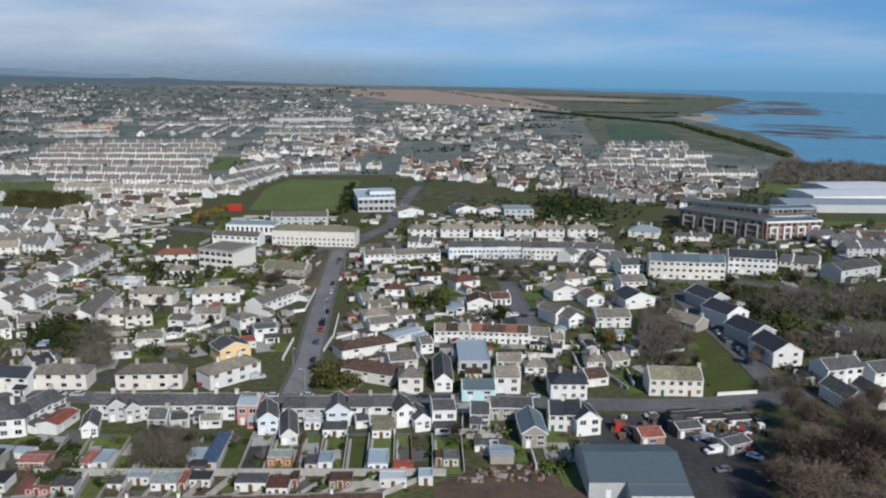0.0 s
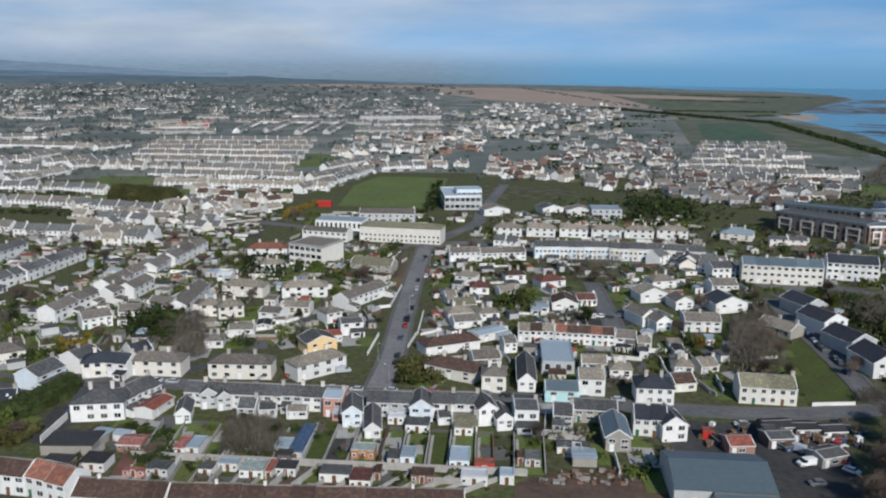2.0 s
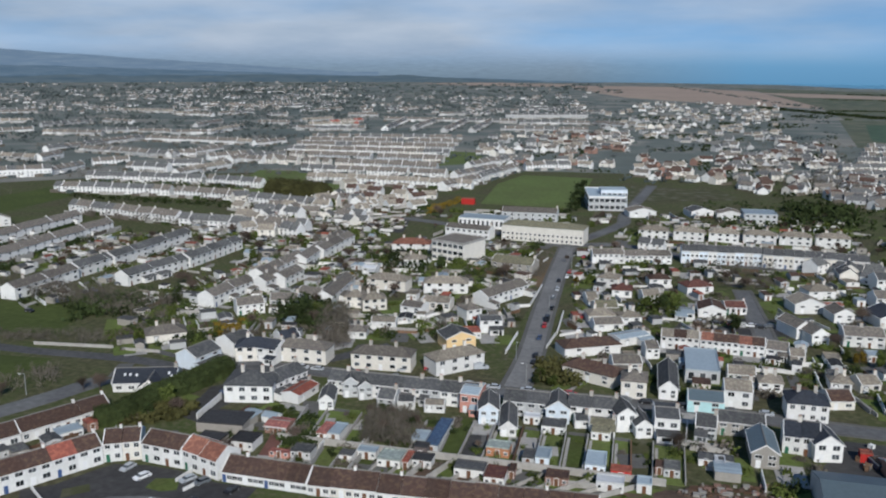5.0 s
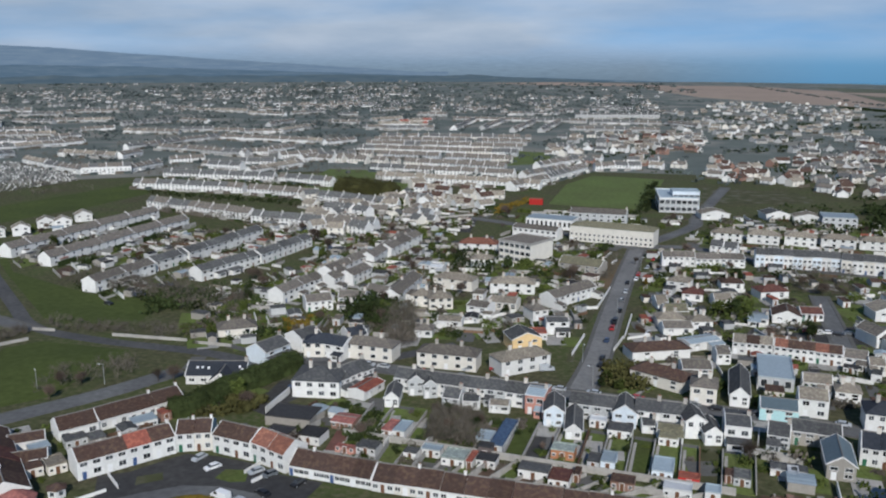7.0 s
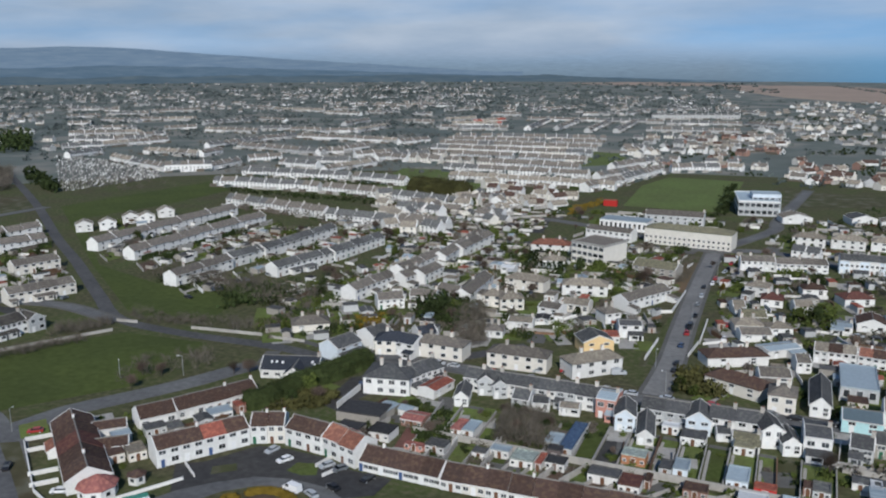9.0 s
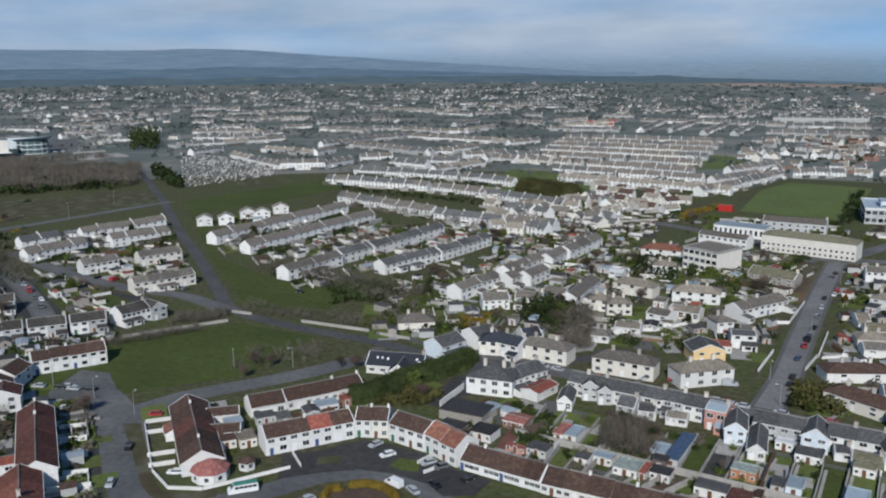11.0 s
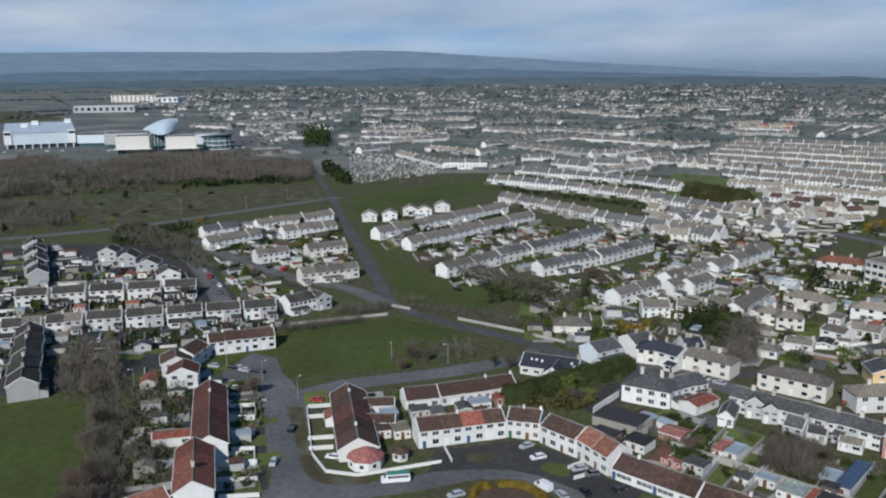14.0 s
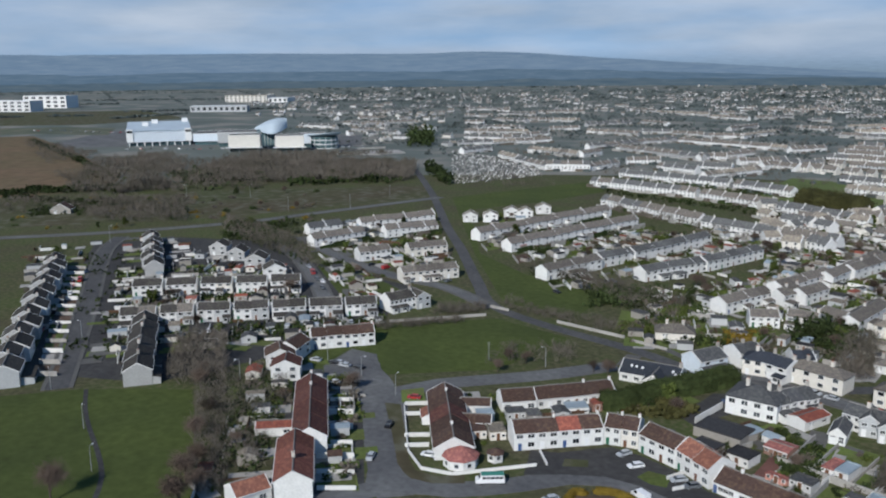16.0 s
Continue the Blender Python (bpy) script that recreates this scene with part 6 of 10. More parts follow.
terrace(-13.3, 248.6, -5.7, 248.8, 1, 9, 5.8, 2.0, "cream", "umber", form="hip", bays=2, name="semi_detached_house", group="houses with hipped roofs", chimneys=2)
terrace(-2.0, 250.7, 3.5, 250.9, 1, 22, 3.8, 2.4, "white", "slate", form="front", bays=2, name="detached_house", group="detached houses")
terrace(6.3, 243.3, 16.7, 243.6, 1, 9, 4.0, 1.6, "teal", "steel")
block(5.7, 268.1, 16.3, 268.4, 22, 4.2, "grey", "sheet", 1, 3, "grey workshop with a flat pale blue sheet roof", "building")
terrace(16.7, 250.0, 24.8, 250.2, 1, 9, 5.6, 2.0, "white", "tan")
terrace(33.8, 245.2, 44.9, 245.5, 1, 9, 5.4, 2.6, "white", "navy", form="hip", bays=4, name="semi_detached_house", group="houses with hipped roofs", chimneys=2)
terrace(65.1, 250.0, 81.9, 249.5, 2, 9.5, 5.4, 2.6, "cream", "moss", bays=3)
terrace(46.8, 256.3, 54.1, 258.5, 1, 8, 2.8, 2.0, "cream", "brown", floors=1)
terrace(125.0, 259.4, 138.5, 263.0, 2, 9, 5.6, 2.4, "white", "slate", near=False)
terrace(121.2, 237.5, 127.4, 238.5, 1, 14, 4.4, 2.4, "white", "slate", form="front", bays=2, name="detached_house", group="detached houses", near=False)
terrace(131.4, 240.1, 136.6, 241.1, 1, 12, 4.0, 2.2, "white", "slate", form="front", bays=2, name="detached_house", group="detached houses", near=False)
terrace(139.9, 258.3, 151.2, 262.3, 1, 9, 5.0, 2.2, "white", "slate", near=False)

# between the long road and the court
terrace(-33.6, 379.7, -24.3, 377.9, 1, 9, 4.6, 2.2, "white", "tan", form="hip", bays=2, name="semi_detached_house", group="houses with hipped roofs", chimneys=2, near=False)
terrace(-25.5, 364.1, -16.9, 364.5, 1, 9, 3.4, 2.2, "white", "maroon", form="hip", bays=2, name="semi_detached_house", group="houses with hipped roofs", chimneys=2, near=False)
terrace(-40.5, 425.7, -24.6, 429.2, 3, 8, 5, 2.0, "white", "umber", near=False)
terrace(-24.6, 428.3, -1.2, 435.0, 4, 8, 4.6, 2.0, "white", "umber", near=False)
terrace(-34.5, 279.5, -16.3, 290.0, 1, 9, 3.4, 2.0, "white", "brown", form="hip", bays=2, name="semi_detached_house", group="houses with hipped roofs", chimneys=2, near=False)
terrace(-29.7, 334.7, -20.6, 337.6, 1, 8, 3.2, 1.8, "cream", "moss", near=False)
terrace(-27.7, 312.0, -17.1, 316.1, 1, 7, 3.0, 1.6, "white", "umber", near=False)
terrace(-17.1, 296.4, -6.9, 305.6, 1, 7, 3.0, 0.6, "white", "sheet", near=False)
terrace(-11.9, 357.7, -4.5, 359.9, 1, 8, 3.2, 1.8, "white", "tan", near=False)
terrace(6.4, 376.9, 17.5, 382.7, 1, 9, 3.6, 2.2, "white", "maroon", form="hip", bays=2, name="semi_detached_house", group="houses with hipped roofs", chimneys=2, near=False)
terrace(10.7, 343.4, 21.2, 343.8, 1, 12, 2.9, 2.2, "white", "brown", form="front", bays=2, name="detached_house", group="detached houses", near=False)
terrace(-3.0, 300.0, 10.4, 299.8, 3, 7.5, 4.6, 1.8, "white", "tan brown", near=False)
terrace(10.6, 299.8, 32.2, 298.5, 5, 7.5, 4.6, 1.8, "white", "orange brown brown", near=False)
terrace(32.4, 299.5, 39.8, 298.4, 1, 7.5, 3.4, 1.8, "white", "umber", near=False)
terrace(1.7, 338.1, 9.2, 338.3, 1, 8, 2.6, 0.6, "white", "sheet", near=False)
terrace(45.3, 323.9, 51.2, 327.3, 1, 12, 4.6, 2.2, "white", "umber", form="front", bays=2, name="detached_house", group="detached houses", near=False)
terrace(49.8, 317.7, 55.9, 320.2, 1, 10, 4.2, 2.2, "white", "umber", form="front", bays=2, name="detached_house", group="detached houses", near=False)
terrace(48.8, 359.2, 60.3, 362.5, 1, 11, 4.0, 2.4, "white", "tan", form="front", bays=2, name="detached_house", group="detached houses", near=False)
terrace(78.0, 346.7, 91.5, 350.9, 1, 13, 4.2, 2.8, "white", "navy", form="front", bays=2, name="detached_house", group="detached houses", near=False)
terrace(60.7, 320.5, 74.8, 321.0, 2, 9, 4.4, 2.2, "white", "umber", near=False)
terrace(39.9, 295.7, 45.0, 295.9, 1, 6, 3.0, 1.6, "cream", "tan", near=False)
terrace(112.7, 344.5, 122.6, 348.5, 1, 16, 5.2, 2.8, "grey", "navy", form="front", bays=2, name="detached_house", group="detached houses", near=False)
terrace(113.3, 322.9, 123.6, 328.0, 1, 15, 5.2, 2.8, "white", "navy", form="front", bays=2, name="detached_house", group="detached houses", near=False)
terrace(114.4, 298.2, 124.8, 302.7, 1, 15, 5.2, 2.8, "grey", "navy", form="front", bays=2, name="detached_house", group="detached houses", near=False)
terrace(114.1, 276.8, 125.1, 278.9, 1, 16, 5.4, 3.2, "white", "navy", form="front", bays=2, name="detached_house", group="detached houses", near=False)
terrace(89.2, 326.4, 98.7, 315.3, 2, 9, 3.4, 2.2, "stone", "tan", near=False)

# big shed and yard
terrace(35.4, 184.6, 58.9, 185.1, 1, 20, 4.2, 2.8, "grey", "steel", bays=0, floors=1, chimneys=0, verges="none", name="industrial_shed")
terrace(44.4, 179.8, 58.9, 180.1, 1, 8, 3.4, 0.8, "grey", "steel", bays=0, floors=1, chimneys=0, verges="none", name="industrial_shed")
terrace(66.7, 225.6, 75.3, 227.4, 1, 6, 2.8, 0.6, "dark", "black", floors=1, verges="none", chimneys=0)
terrace(74.8, 225.8, 81.6, 226.8, 1, 6, 2.8, 0.6, "dark", "black", floors=1, verges="none", chimneys=0)
terrace(81.9, 225.3, 88.8, 226.7, 1, 6, 2.6, 0.6, "dark", "black", floors=1, verges="none", chimneys=0)

sheet("yard", [(47.6, 234.7), (89.6, 233.7), (82.5, 195.3), (60.6, 185.5), (63.8, 212.7), (38.7, 214.4)], "tarmac", 0.045, "dark oily tarmac of the scrap yard", "yard")
sheet("verge", [(-73.3, 429.9), (-57.2, 434.1), (-57.9, 372.0), (-65.2, 372.0)], "bracken", 0.048, "brown winter verge beside the long road", "verge")
sheet("verge", [(-65.2, 371.9), (-57.9, 371.9), (-56.7, 309.5), (-53.5, 271.7), (-55.8, 271.5), (-63.4, 345.0)], "common", 0.048, "rough grass verge beside the long road", "verge")
scrap_yard(((69.5, 237.5), (94.6, 236.5), (89.7, 214.6), (69.4, 216.6)), 46, 71)
scrap_yard(((49.5, 232.0), (62.4, 231.7), (61.7, 216.0), (46.7, 216.7)), 12, 72)
car(72.8, 209.4, 20, "white", True)
car(81.0, 217.4, 95, "black", False)
car(71.5, 223.9, 80, "white", True)
car(85.8, 224.9, 60, "red", False)
car(72.1, 199.0, 10, "grey", False)
car(61.9, 232.9, 5, "silver", False)

# along the curving street north west
terrace(-127.5, 211.7, -113.4, 215.1, 1, 13, 5.4, 2.6, "white", "slate", form="hip", bays=4, name="semi_detached_house", group="houses with hipped roofs", chimneys=2)
terrace(-114.8, 217.7, -109.9, 232.5, 3, 9, 4.6, 2.2, "white", "slate", verges="none")
terrace(-105.5, 216.3, -103.8, 227.3, 1, 6, 2.6, 0.8, "white", "red")
terrace(-149.8, 232.3, -147.1, 243.9, 1, 9, 4.6, 2.4, "blue", "slate", near=False)
sheet("field", [(-203.6, 255.4), (-189.5, 258.3), (-200.6, 275.3), (-215.2, 273.4)], "lawn", 0.07, "bright green garden lawn behind the road hedge", "grass")
bungalow()
terrace(-182.5, 252.2, -171.3, 260.9, 1, 9, 3.0, 2.4, "cream", "umber", form="hip", bays=2, name="semi_detached_house", group="houses with hipped roofs", chimneys=2, near=False)
terrace(-145.0, 248.0, -141.7, 257.1, 2, 9, 5.0, 2.2, "white", "slate", near=False)
terrace(-135.8, 246.8, -127.5, 246.0, 1, 9, 5.0, 2.2, "white", "navy", near=False)
block(-124.4, 191.2, -111.0, 192.6, 9, 2.7, "stone", "black", 0, 5, "low stone outbuilding with a flat dark roof", "building")

# terraces round the turning loop
sheet("driveway", [(-146.8, 150.4), (-140.9, 154.8), (-135.5, 165.5), (-133.8, 168.1), (-125.8, 169.8), (-115.0, 169.6), (-103.6, 166.6), (-93.0, 166.8), (-93.0, 158.0), (-99.0, 153.5), (-105.0, 156.5), (-115.0, 156.5), (-124.0, 153.8), (-131.5, 147.0), (-138.0, 139.0)], "tarmac", 0.082, "dark tarmac driveways before the terrace", "driveway")
sheet("lawn", [(-119.2, 164.4), (-113.6, 166.0), (-110.9, 160.6), (-114.4, 159.0), (-119.0, 159.5)], "lawn", 0.095, "small patch of lawn between the driveways", "lawn")
sheet("lawn", [(-137.4, 153.4), (-132.9, 157.5), (-130.3, 154.4), (-135.0, 149.8)], "common", 0.095, "worn grass patch between the driveways", "lawn")
sheet("garden_bed", [(-122.0, 137.5), (-122.6, 141.0), (-119.8, 144.2), (-116.8, 147.3), (-111.8, 147.7), (-108.0, 146.0), (-104.0, 138.0), (-113.0, 133.0)], "soil", 0.082, "bare brown soil inside the clipped hedge", "garden bed")
terrace(-149.3, 146.7, -136.6, 167.7, 4, 8, 5.0, 2.2, "white", "brown brown red brown")
terrace(-137.0, 168.2, -128.6, 172.4, 2, 8, 5.2, 2.2, "white cream", "brown")
terrace(-128.0, 171.6, -115.6, 170.6, 2, 8, 5.0, 2.2, "white", "brown")
terrace(-116.0, 171.0, -103.9, 167.6, 2, 8, 5.2, 2.4, "white", "orange")
terrace(-102.8, 167.5, -80.4, 167.6, 4, 8.6, 2.9, 2.5, "white", "brown", bays=4, floors=1)
terrace(-80.2, 167.3, -12.4, 171.9, 12, 8.6, 2.9, 2.5, "white cream white", "brown", bays=3, floors=1)
terrace(-170.1, 161.9, -164.6, 170.9, 1, 8, 3.2, 2.4, "white", "brown", floors=1, bays=3)
terrace(-165.0, 171.3, -153.8, 194.0, 3, 8, 3.2, 2.4, "white", "brown", floors=1, bays=3)
terrace(-191.5, 150.8, -158.8, 127.0, 5, 10.5, 3.2, 2.9, "white", "brown brown maroon", verges="ends", floors=1)
terrace(-169.0, 143.6, -162.0, 150.2, 1, 6, 2.6, 1.2, "cream", "brown", floors=1, chimneys=0)
terrace(-177.6, 152.0, -171.2, 158.6, 1, 6, 2.6, 1.2, "white", "brown", floors=1, chimneys=0)
terrace(-183.6, 142.2, -178.4, 138.4, 1, 4, 2.4, 0.9, "white", "orange", floors=1, bays=1, chimneys=0, verges="none")
terrace(-256.2, 148.5, -245.9, 169.6, 4, 8, 5.0, 2.2, "white", "brown", near=False)
terrace(-248.1, 137.8, -254.5, 147.5, 1, 8, 5.0, 2.2, "white", "brown", near=False)
terrace(-180.5, 108.1, -216.1, 130.1, 4, 9, 5.0, 2.6, "white", "maroon", verges="ends")
terrace(-161.3, 92.2, -182.9, 105.3, 3, 9, 5.0, 2.6, "white", "rust")
terrace(-237.2, 122.0, -231.9, 129.8, 1, 9, 4.8, 2.2, "white", "maroon", form="front", bays=2, name="detached_house", group="detached houses", near=False)
terrace(-248.1, 126.1, -243.7, 134.8, 1, 10, 4.8, 2.2, "white", "brown", form="front", bays=2, name="detached_house", group="detached houses", near=False)
terrace(-168.5, 75.9, -167.8, 84.9, 1, 7, 3.4, 2.0, "white", "orange", floors=1)
terrace(-201.8, 98.0, -195.5, 107.7, 1, 5, 2.6, 1.0, "white", "red", floors=1)

# north west terraces
# walls and roofs here carry the cloud shade over this estate in their colour
terrace(-372.9, 125.6, -365.9, 136.6, 2, 8, 5.0, 2.2, "white", "earth", near=False)
terrace(-364.9, 137.8, -357.5, 149.3, 2, 8, 5.0, 2.2, "white", "earth", near=False)
terrace(-356.3, 150.6, -348.7, 162.4, 2, 8, 5.0, 2.2, "white cream", "earth", near=False)
terrace(-347.5, 163.7, -340.0, 175.4, 2, 8, 5.0, 2.2, "white", "earth", near=False)
terrace(-339.0, 176.6, -331.6, 188.2, 2, 8, 5.0, 2.2, "white", "earth", near=False)
terrace(-329.1, 104.8, -322.6, 117.0, 2, 8, 5.0, 2.2, "white cream", "earth umber", near=False)
terrace(-323.3, 118.7, -316.5, 130.1, 2, 8, 5.0, 2.2, "white grey", "earth umber", near=False)
terrace(-315.6, 131.2, -309.0, 142.4, 2, 8, 5.0, 2.2, "white grey", "earth", near=False)
terrace(-308.1, 143.5, -300.9, 155.4, 2, 8, 5.0, 2.2, "white grey", "earth", near=False)
terrace(-300.0, 156.4, -293.1, 168.2, 2, 8, 5.0, 2.2, "white grey", "earth", near=False)
terrace(-291.4, 168.8, -284.6, 180.4, 2, 8, 5.0, 2.2, "white grey", "earth", near=False)
terrace(-283.8, 181.3, -277.4, 192.6, 2, 8, 5.0, 2.2, "white grey", "earth", near=False)
terrace(-260.5, 91.7, -318.8, 116.7, 6, 9, 5.0, 2.6, "dash grey dash grey", "earth", verges="ends", stagger=0.3, near=False)
terrace(-286.4, 57.7, -456.3, 122.3, 14, 9, 5.0, 2.6, "grey dash white dash", "earth", verges="all", stagger=1.4, near=False)
terrace(-404.1, 152.2, -483.8, 182.7, 6, 9, 5.0, 2.6, "dash dash grey", "earth", verges="all", stagger=1.2, near=False)
terrace(-430.6, 188.6, -424.3, 195.6, 1, 11, 4.8, 2.6, "dash", "earth", form="front", bays=2, name="detached_house", group="detached houses", near=False)
terrace(-411.7, 190.2, -405.7, 197.0, 1, 11, 4.8, 2.6, "dash", "earth", form="front", bays=2, name="detached_house", group="detached houses", near=False)
terrace(-389.5, 188.9, -382.6, 196.8, 1, 11, 4.8, 2.6, "dash", "earth", form="front", bays=2, name="detached_house", group="detached houses", near=False)
terrace(-361.4, 185.6, -357.6, 195.1, 1, 11, 4.8, 2.6, "white", "earth", form="front", bays=2, name="detached_house", group="detached houses", near=False)
terrace(-275.9, 198.1, -274.4, 210.6, 3, 9, 5.0, 2.4, "white", "earth", near=False)
terrace(-272.6, 209.9, -271.7, 216.4, 1, 9, 5.0, 2.0, "grey", "earth", form="front", bays=2, name="detached_house", group="detached houses", near=False)

# estate by the common
far_terrace(-436.7, 293.1, -428.3, 345.8, 5, 8, 5.0, 2.2, "white", "umber")
far_terrace(-442.0, 258.7, -439.8, 280.9, 2, 8, 5.0, 2.2, "white", "slate")
far_terrace(-410.1, 242.6, -410.4, 277.7, 4, 8, 5.0, 2.2, "white", "umber")
far_terrace(-404.7, 289.3, -398.3, 324.1, 4, 8, 5.0, 2.2, "white", "umber")
terrace(-363.0, 241.7, -358.7, 259.1, 3, 8, 5.0, 2.2, "white", "umber", near=False)
terrace(-354.6, 268.1, -347.6, 289.2, 3, 8, 5.0, 2.2, "cream", "umber", near=False)
terrace(-312.0, 231.7, -303.1, 259.1, 4, 8, 5.0, 2.2, "cream", "umber", near=False)

# estate between the roads
terrace(-270.1, 286.0, -268.4, 324.2, 4, 8, 5.0, 2.2, "white", "umber", verges="pairs", near=False)
terrace(-270.1, 326.2, -266.5, 375.8, 5, 8, 5.0, 2.2, "white", "lead", verges="pairs", near=False)
far_terrace(-326.6, 317.3, -328.6, 430.8, 9, 8, 5.0, 2.2, "white", "umber")
far_terrace(-360.8, 325.1, -365.3, 448.9, 9, 8, 5.0, 2.2, "white", "umber")
terrace(-414.5, 358.0, -408.0, 365.2, 1, 9, 4.6, 2.4, "white", "tan", form="front", bays=2, name="detached_house", group="detached houses", near=False)
terrace(-405.5, 367.9, -399.1, 375.0, 1, 9, 4.6, 2.4, "white", "tan", form="front", bays=2, name="detached_house", group="detached houses", near=False)
terrace(-409.3, 390.3, -402.6, 397.6, 1, 9, 4.6, 2.4, "white", "tan", form="front", bays=2, name="detached_house", group="detached houses", near=False)
terrace(-399.6, 394.2, -393.0, 401.4, 1, 9, 4.6, 2.4, "white", "tan", form="front", bays=2, name="detached_house", group="detached houses", near=False)
terrace(-404.5, 416.4, -397.7, 423.9, 1, 9, 4.6, 2.4, "white", "tan", form="front", bays=2, name="detached_house", group="detached houses", near=False)
terrace(-182.9, 299.3, -179.7, 329.7, 4, 8, 5.0, 2.2, "white", "umber", verges="pairs", near=False)
terrace(-180.9, 339.8, -179.3, 382.1, 4, 8, 5.0, 2.2, "white", "umber", verges="pairs", near=False)
terrace(-175.2, 373.8, -180.3, 439.2, 4, 8, 5.0, 2.2, "white", "umber", verges="pairs", near=False)
terrace(-174.8, 394.1, -174.0, 435.6, 3, 8, 5.0, 2.2, "white", "umber", verges="pairs", near=False)
terrace(-238.0, 318.9, -231.0, 358.9, 5, 8, 5.0, 2.2, "white", "lead", verges="pairs", near=False)
terrace(-230.3, 357.8, -228.1, 405.9, 5, 8, 5.0, 2.2, "white", "lead", verges="pairs", near=False)
terrace(-267.3, 349.3, -266.7, 417.4, 6, 8, 5.0, 2.2, "white", "lead", verges="pairs", near=False)

# gardens quarter west of the long road
terrace(-133.2, 346.8, -114.6, 345.7, 1, 8.5, 4.8, 2.4, "cream", "tan", form="hip", bays=3, name="semi_detached_house", group="houses with hipped roofs", chimneys=2, near=False)
terrace(-121.9, 312.3, -113.1, 317.2, 1, 8.5, 4.8, 2.2, "cream", "tan", form="hip", bays=3, name="semi_detached_house", group="houses with hipped roofs", chimneys=2, near=False)
terrace(-131.2, 315.0, -122.7, 316.8, 1, 8.5, 4.8, 2.2, "cream", "tan", form="hip", bays=2, name="semi_detached_house", group="houses with hipped roofs", chimneys=2, near=False)
terrace(-106.1, 346.1, -87.0, 350.5, 1, 9, 4.8, 2.4, "white", "tan", form="hip", bays=4, name="semi_detached_house", group="houses with hipped roofs", chimneys=2, near=False)
terrace(-74.0, 332.3, -61.4, 358.1, 4, 8, 4.6, 2.2, "white", "umber", near=False)
terrace(-106.1, 313.8, -96.8, 312.7, 1, 8, 3.6, 1.2, "white", "umber", near=False)
terrace(-99.3, 322.5, -87.7, 322.9, 2, 8, 3.4, 1.6, "cream", "tan", near=False)
block(-121.1, 409.9, -102.6, 403.0, 20, 10.5, "cream", "umber", 3, 6, "three-storey cream office building with a flat roof", "building", glass=True, parapet="concrete")
terrace(-146.6, 420.5, -126.6, 424.1, 1, 9, 5.0, 2.6, "white", "orange", form="hip", bays=3, name="semi_detached_house", group="houses with hipped roofs", chimneys=2, near=False)
terrace(-87.4, 399.2, -66.2, 395.5, 1, 10, 4.2, 2.4, "stone", "moss", bays=5, near=False)
terrace(-97.2, 471.0, -49.8, 466.5, 1, 14, 9.0, 2.2, "cream", "moss", form="hip", bays=18, verges="none", chimneys=0, name="school_building", near=False)
block(-131.1, 501.6, -102.0, 499.6, 15, 6.0, "white", "sheet", 1, 10, "long white school wing with a pale blue sheet roof", "school_building")
terrace(-131.3, 471.9, -103.8, 466.9, 1, 9, 5.6, 1.8, "white", "umber", bays=8, near=False)
terrace(-109.6, 530.7, -73.9, 532.9, 1, 10, 6.0, 2.4, "grey", "umber", bays=8, near=False)
block(-59.6, 584.8, -34.6, 589.2, 44, 9.5, "grey", "sheet", 2, 7, "modern grey and glass school block with a pale flat roof", "school_building", glass=True, parapet="frame_white")
block(-52.3, 596.9, -34.5, 601.1, 14, 13.0, "blue", "sheet", 1, 5, "glazed upper storey of the school block", "school_building", glass=True)
terrace(-144.7, 371.1, -137.9, 371.4, 1, 6, 3.4, 0.8, "white", "white", near=False)
terrace(-136.0, 313.9, -139.6, 349.1, 2, 8, 4.6, 2.2, "white", "umber", near=False)
terrace(-153.5, 316.3, -142.5, 313.7, 1, 8, 4.6, 2.2, "grey", "umber", near=False)

# more houses of the garden quarter
terrace(-173.5, 327.7, -172.3, 343.3, 2, 8, 4.8, 2.2, "white", "umber", near=False)
terrace(-168.5, 336.4, -167.5, 354.7, 2, 8, 4.8, 2.2, "white", "umber", near=False)
terrace(-129.8, 390.2, -119.3, 393.0, 1, 8, 4.2, 2.0, "white", "tan", form="hip", bays=2, name="semi_detached_house", group="houses with hipped roofs", chimneys=2, near=False)
terrace(-77.8, 312.3, -72.9, 317.0, 1, 8, 4.4, 2.0, "white", "umber", form="hip", bays=2, name="semi_detached_house", group="houses with hipped roofs", chimneys=2, near=False)
terrace(-111.2, 293.0, -101.5, 294.7, 1, 6, 2.6, 1.2, "white", "tan", floors=1, near=False)
terrace(-131.0, 257.3, -126.2, 262.8, 2, 8, 4.6, 2.0, "white", "navy", near=False)
terrace(-114.4, 278.0, -107.9, 279.4, 1, 7, 3.0, 1.8, "white", "umber", form="hip", bays=2, name="semi_detached_house", group="houses with hipped roofs", chimneys=2, near=False)
terrace(-158.9, 302.7, -148.1, 306.7, 2, 8, 4.4, 2.0, "white", "umber", near=False)
terrace(-168.0, 292.1, -159.3, 299.2, 2, 8, 4.4, 2.0, "white", "umber", near=False)
terrace(-187.1, 345.3, -181.3, 353.0, 1, 8, 4.6, 2.2, "white", "tan", form="hip", bays=2, name="semi_detached_house", group="houses with hipped roofs", chimneys=2, near=False)
terrace(-34.5, 348.3, -29.8, 350.3, 1, 7, 3.0, 1.8, "white", "tan", near=False)
terrace(-30.8, 321.2, -20.9, 324.8, 1, 8, 3.6, 2.0, "cream", "tan", form="hip", bays=2, name="semi_detached_house", group="houses with hipped roofs", chimneys=2, near=False)
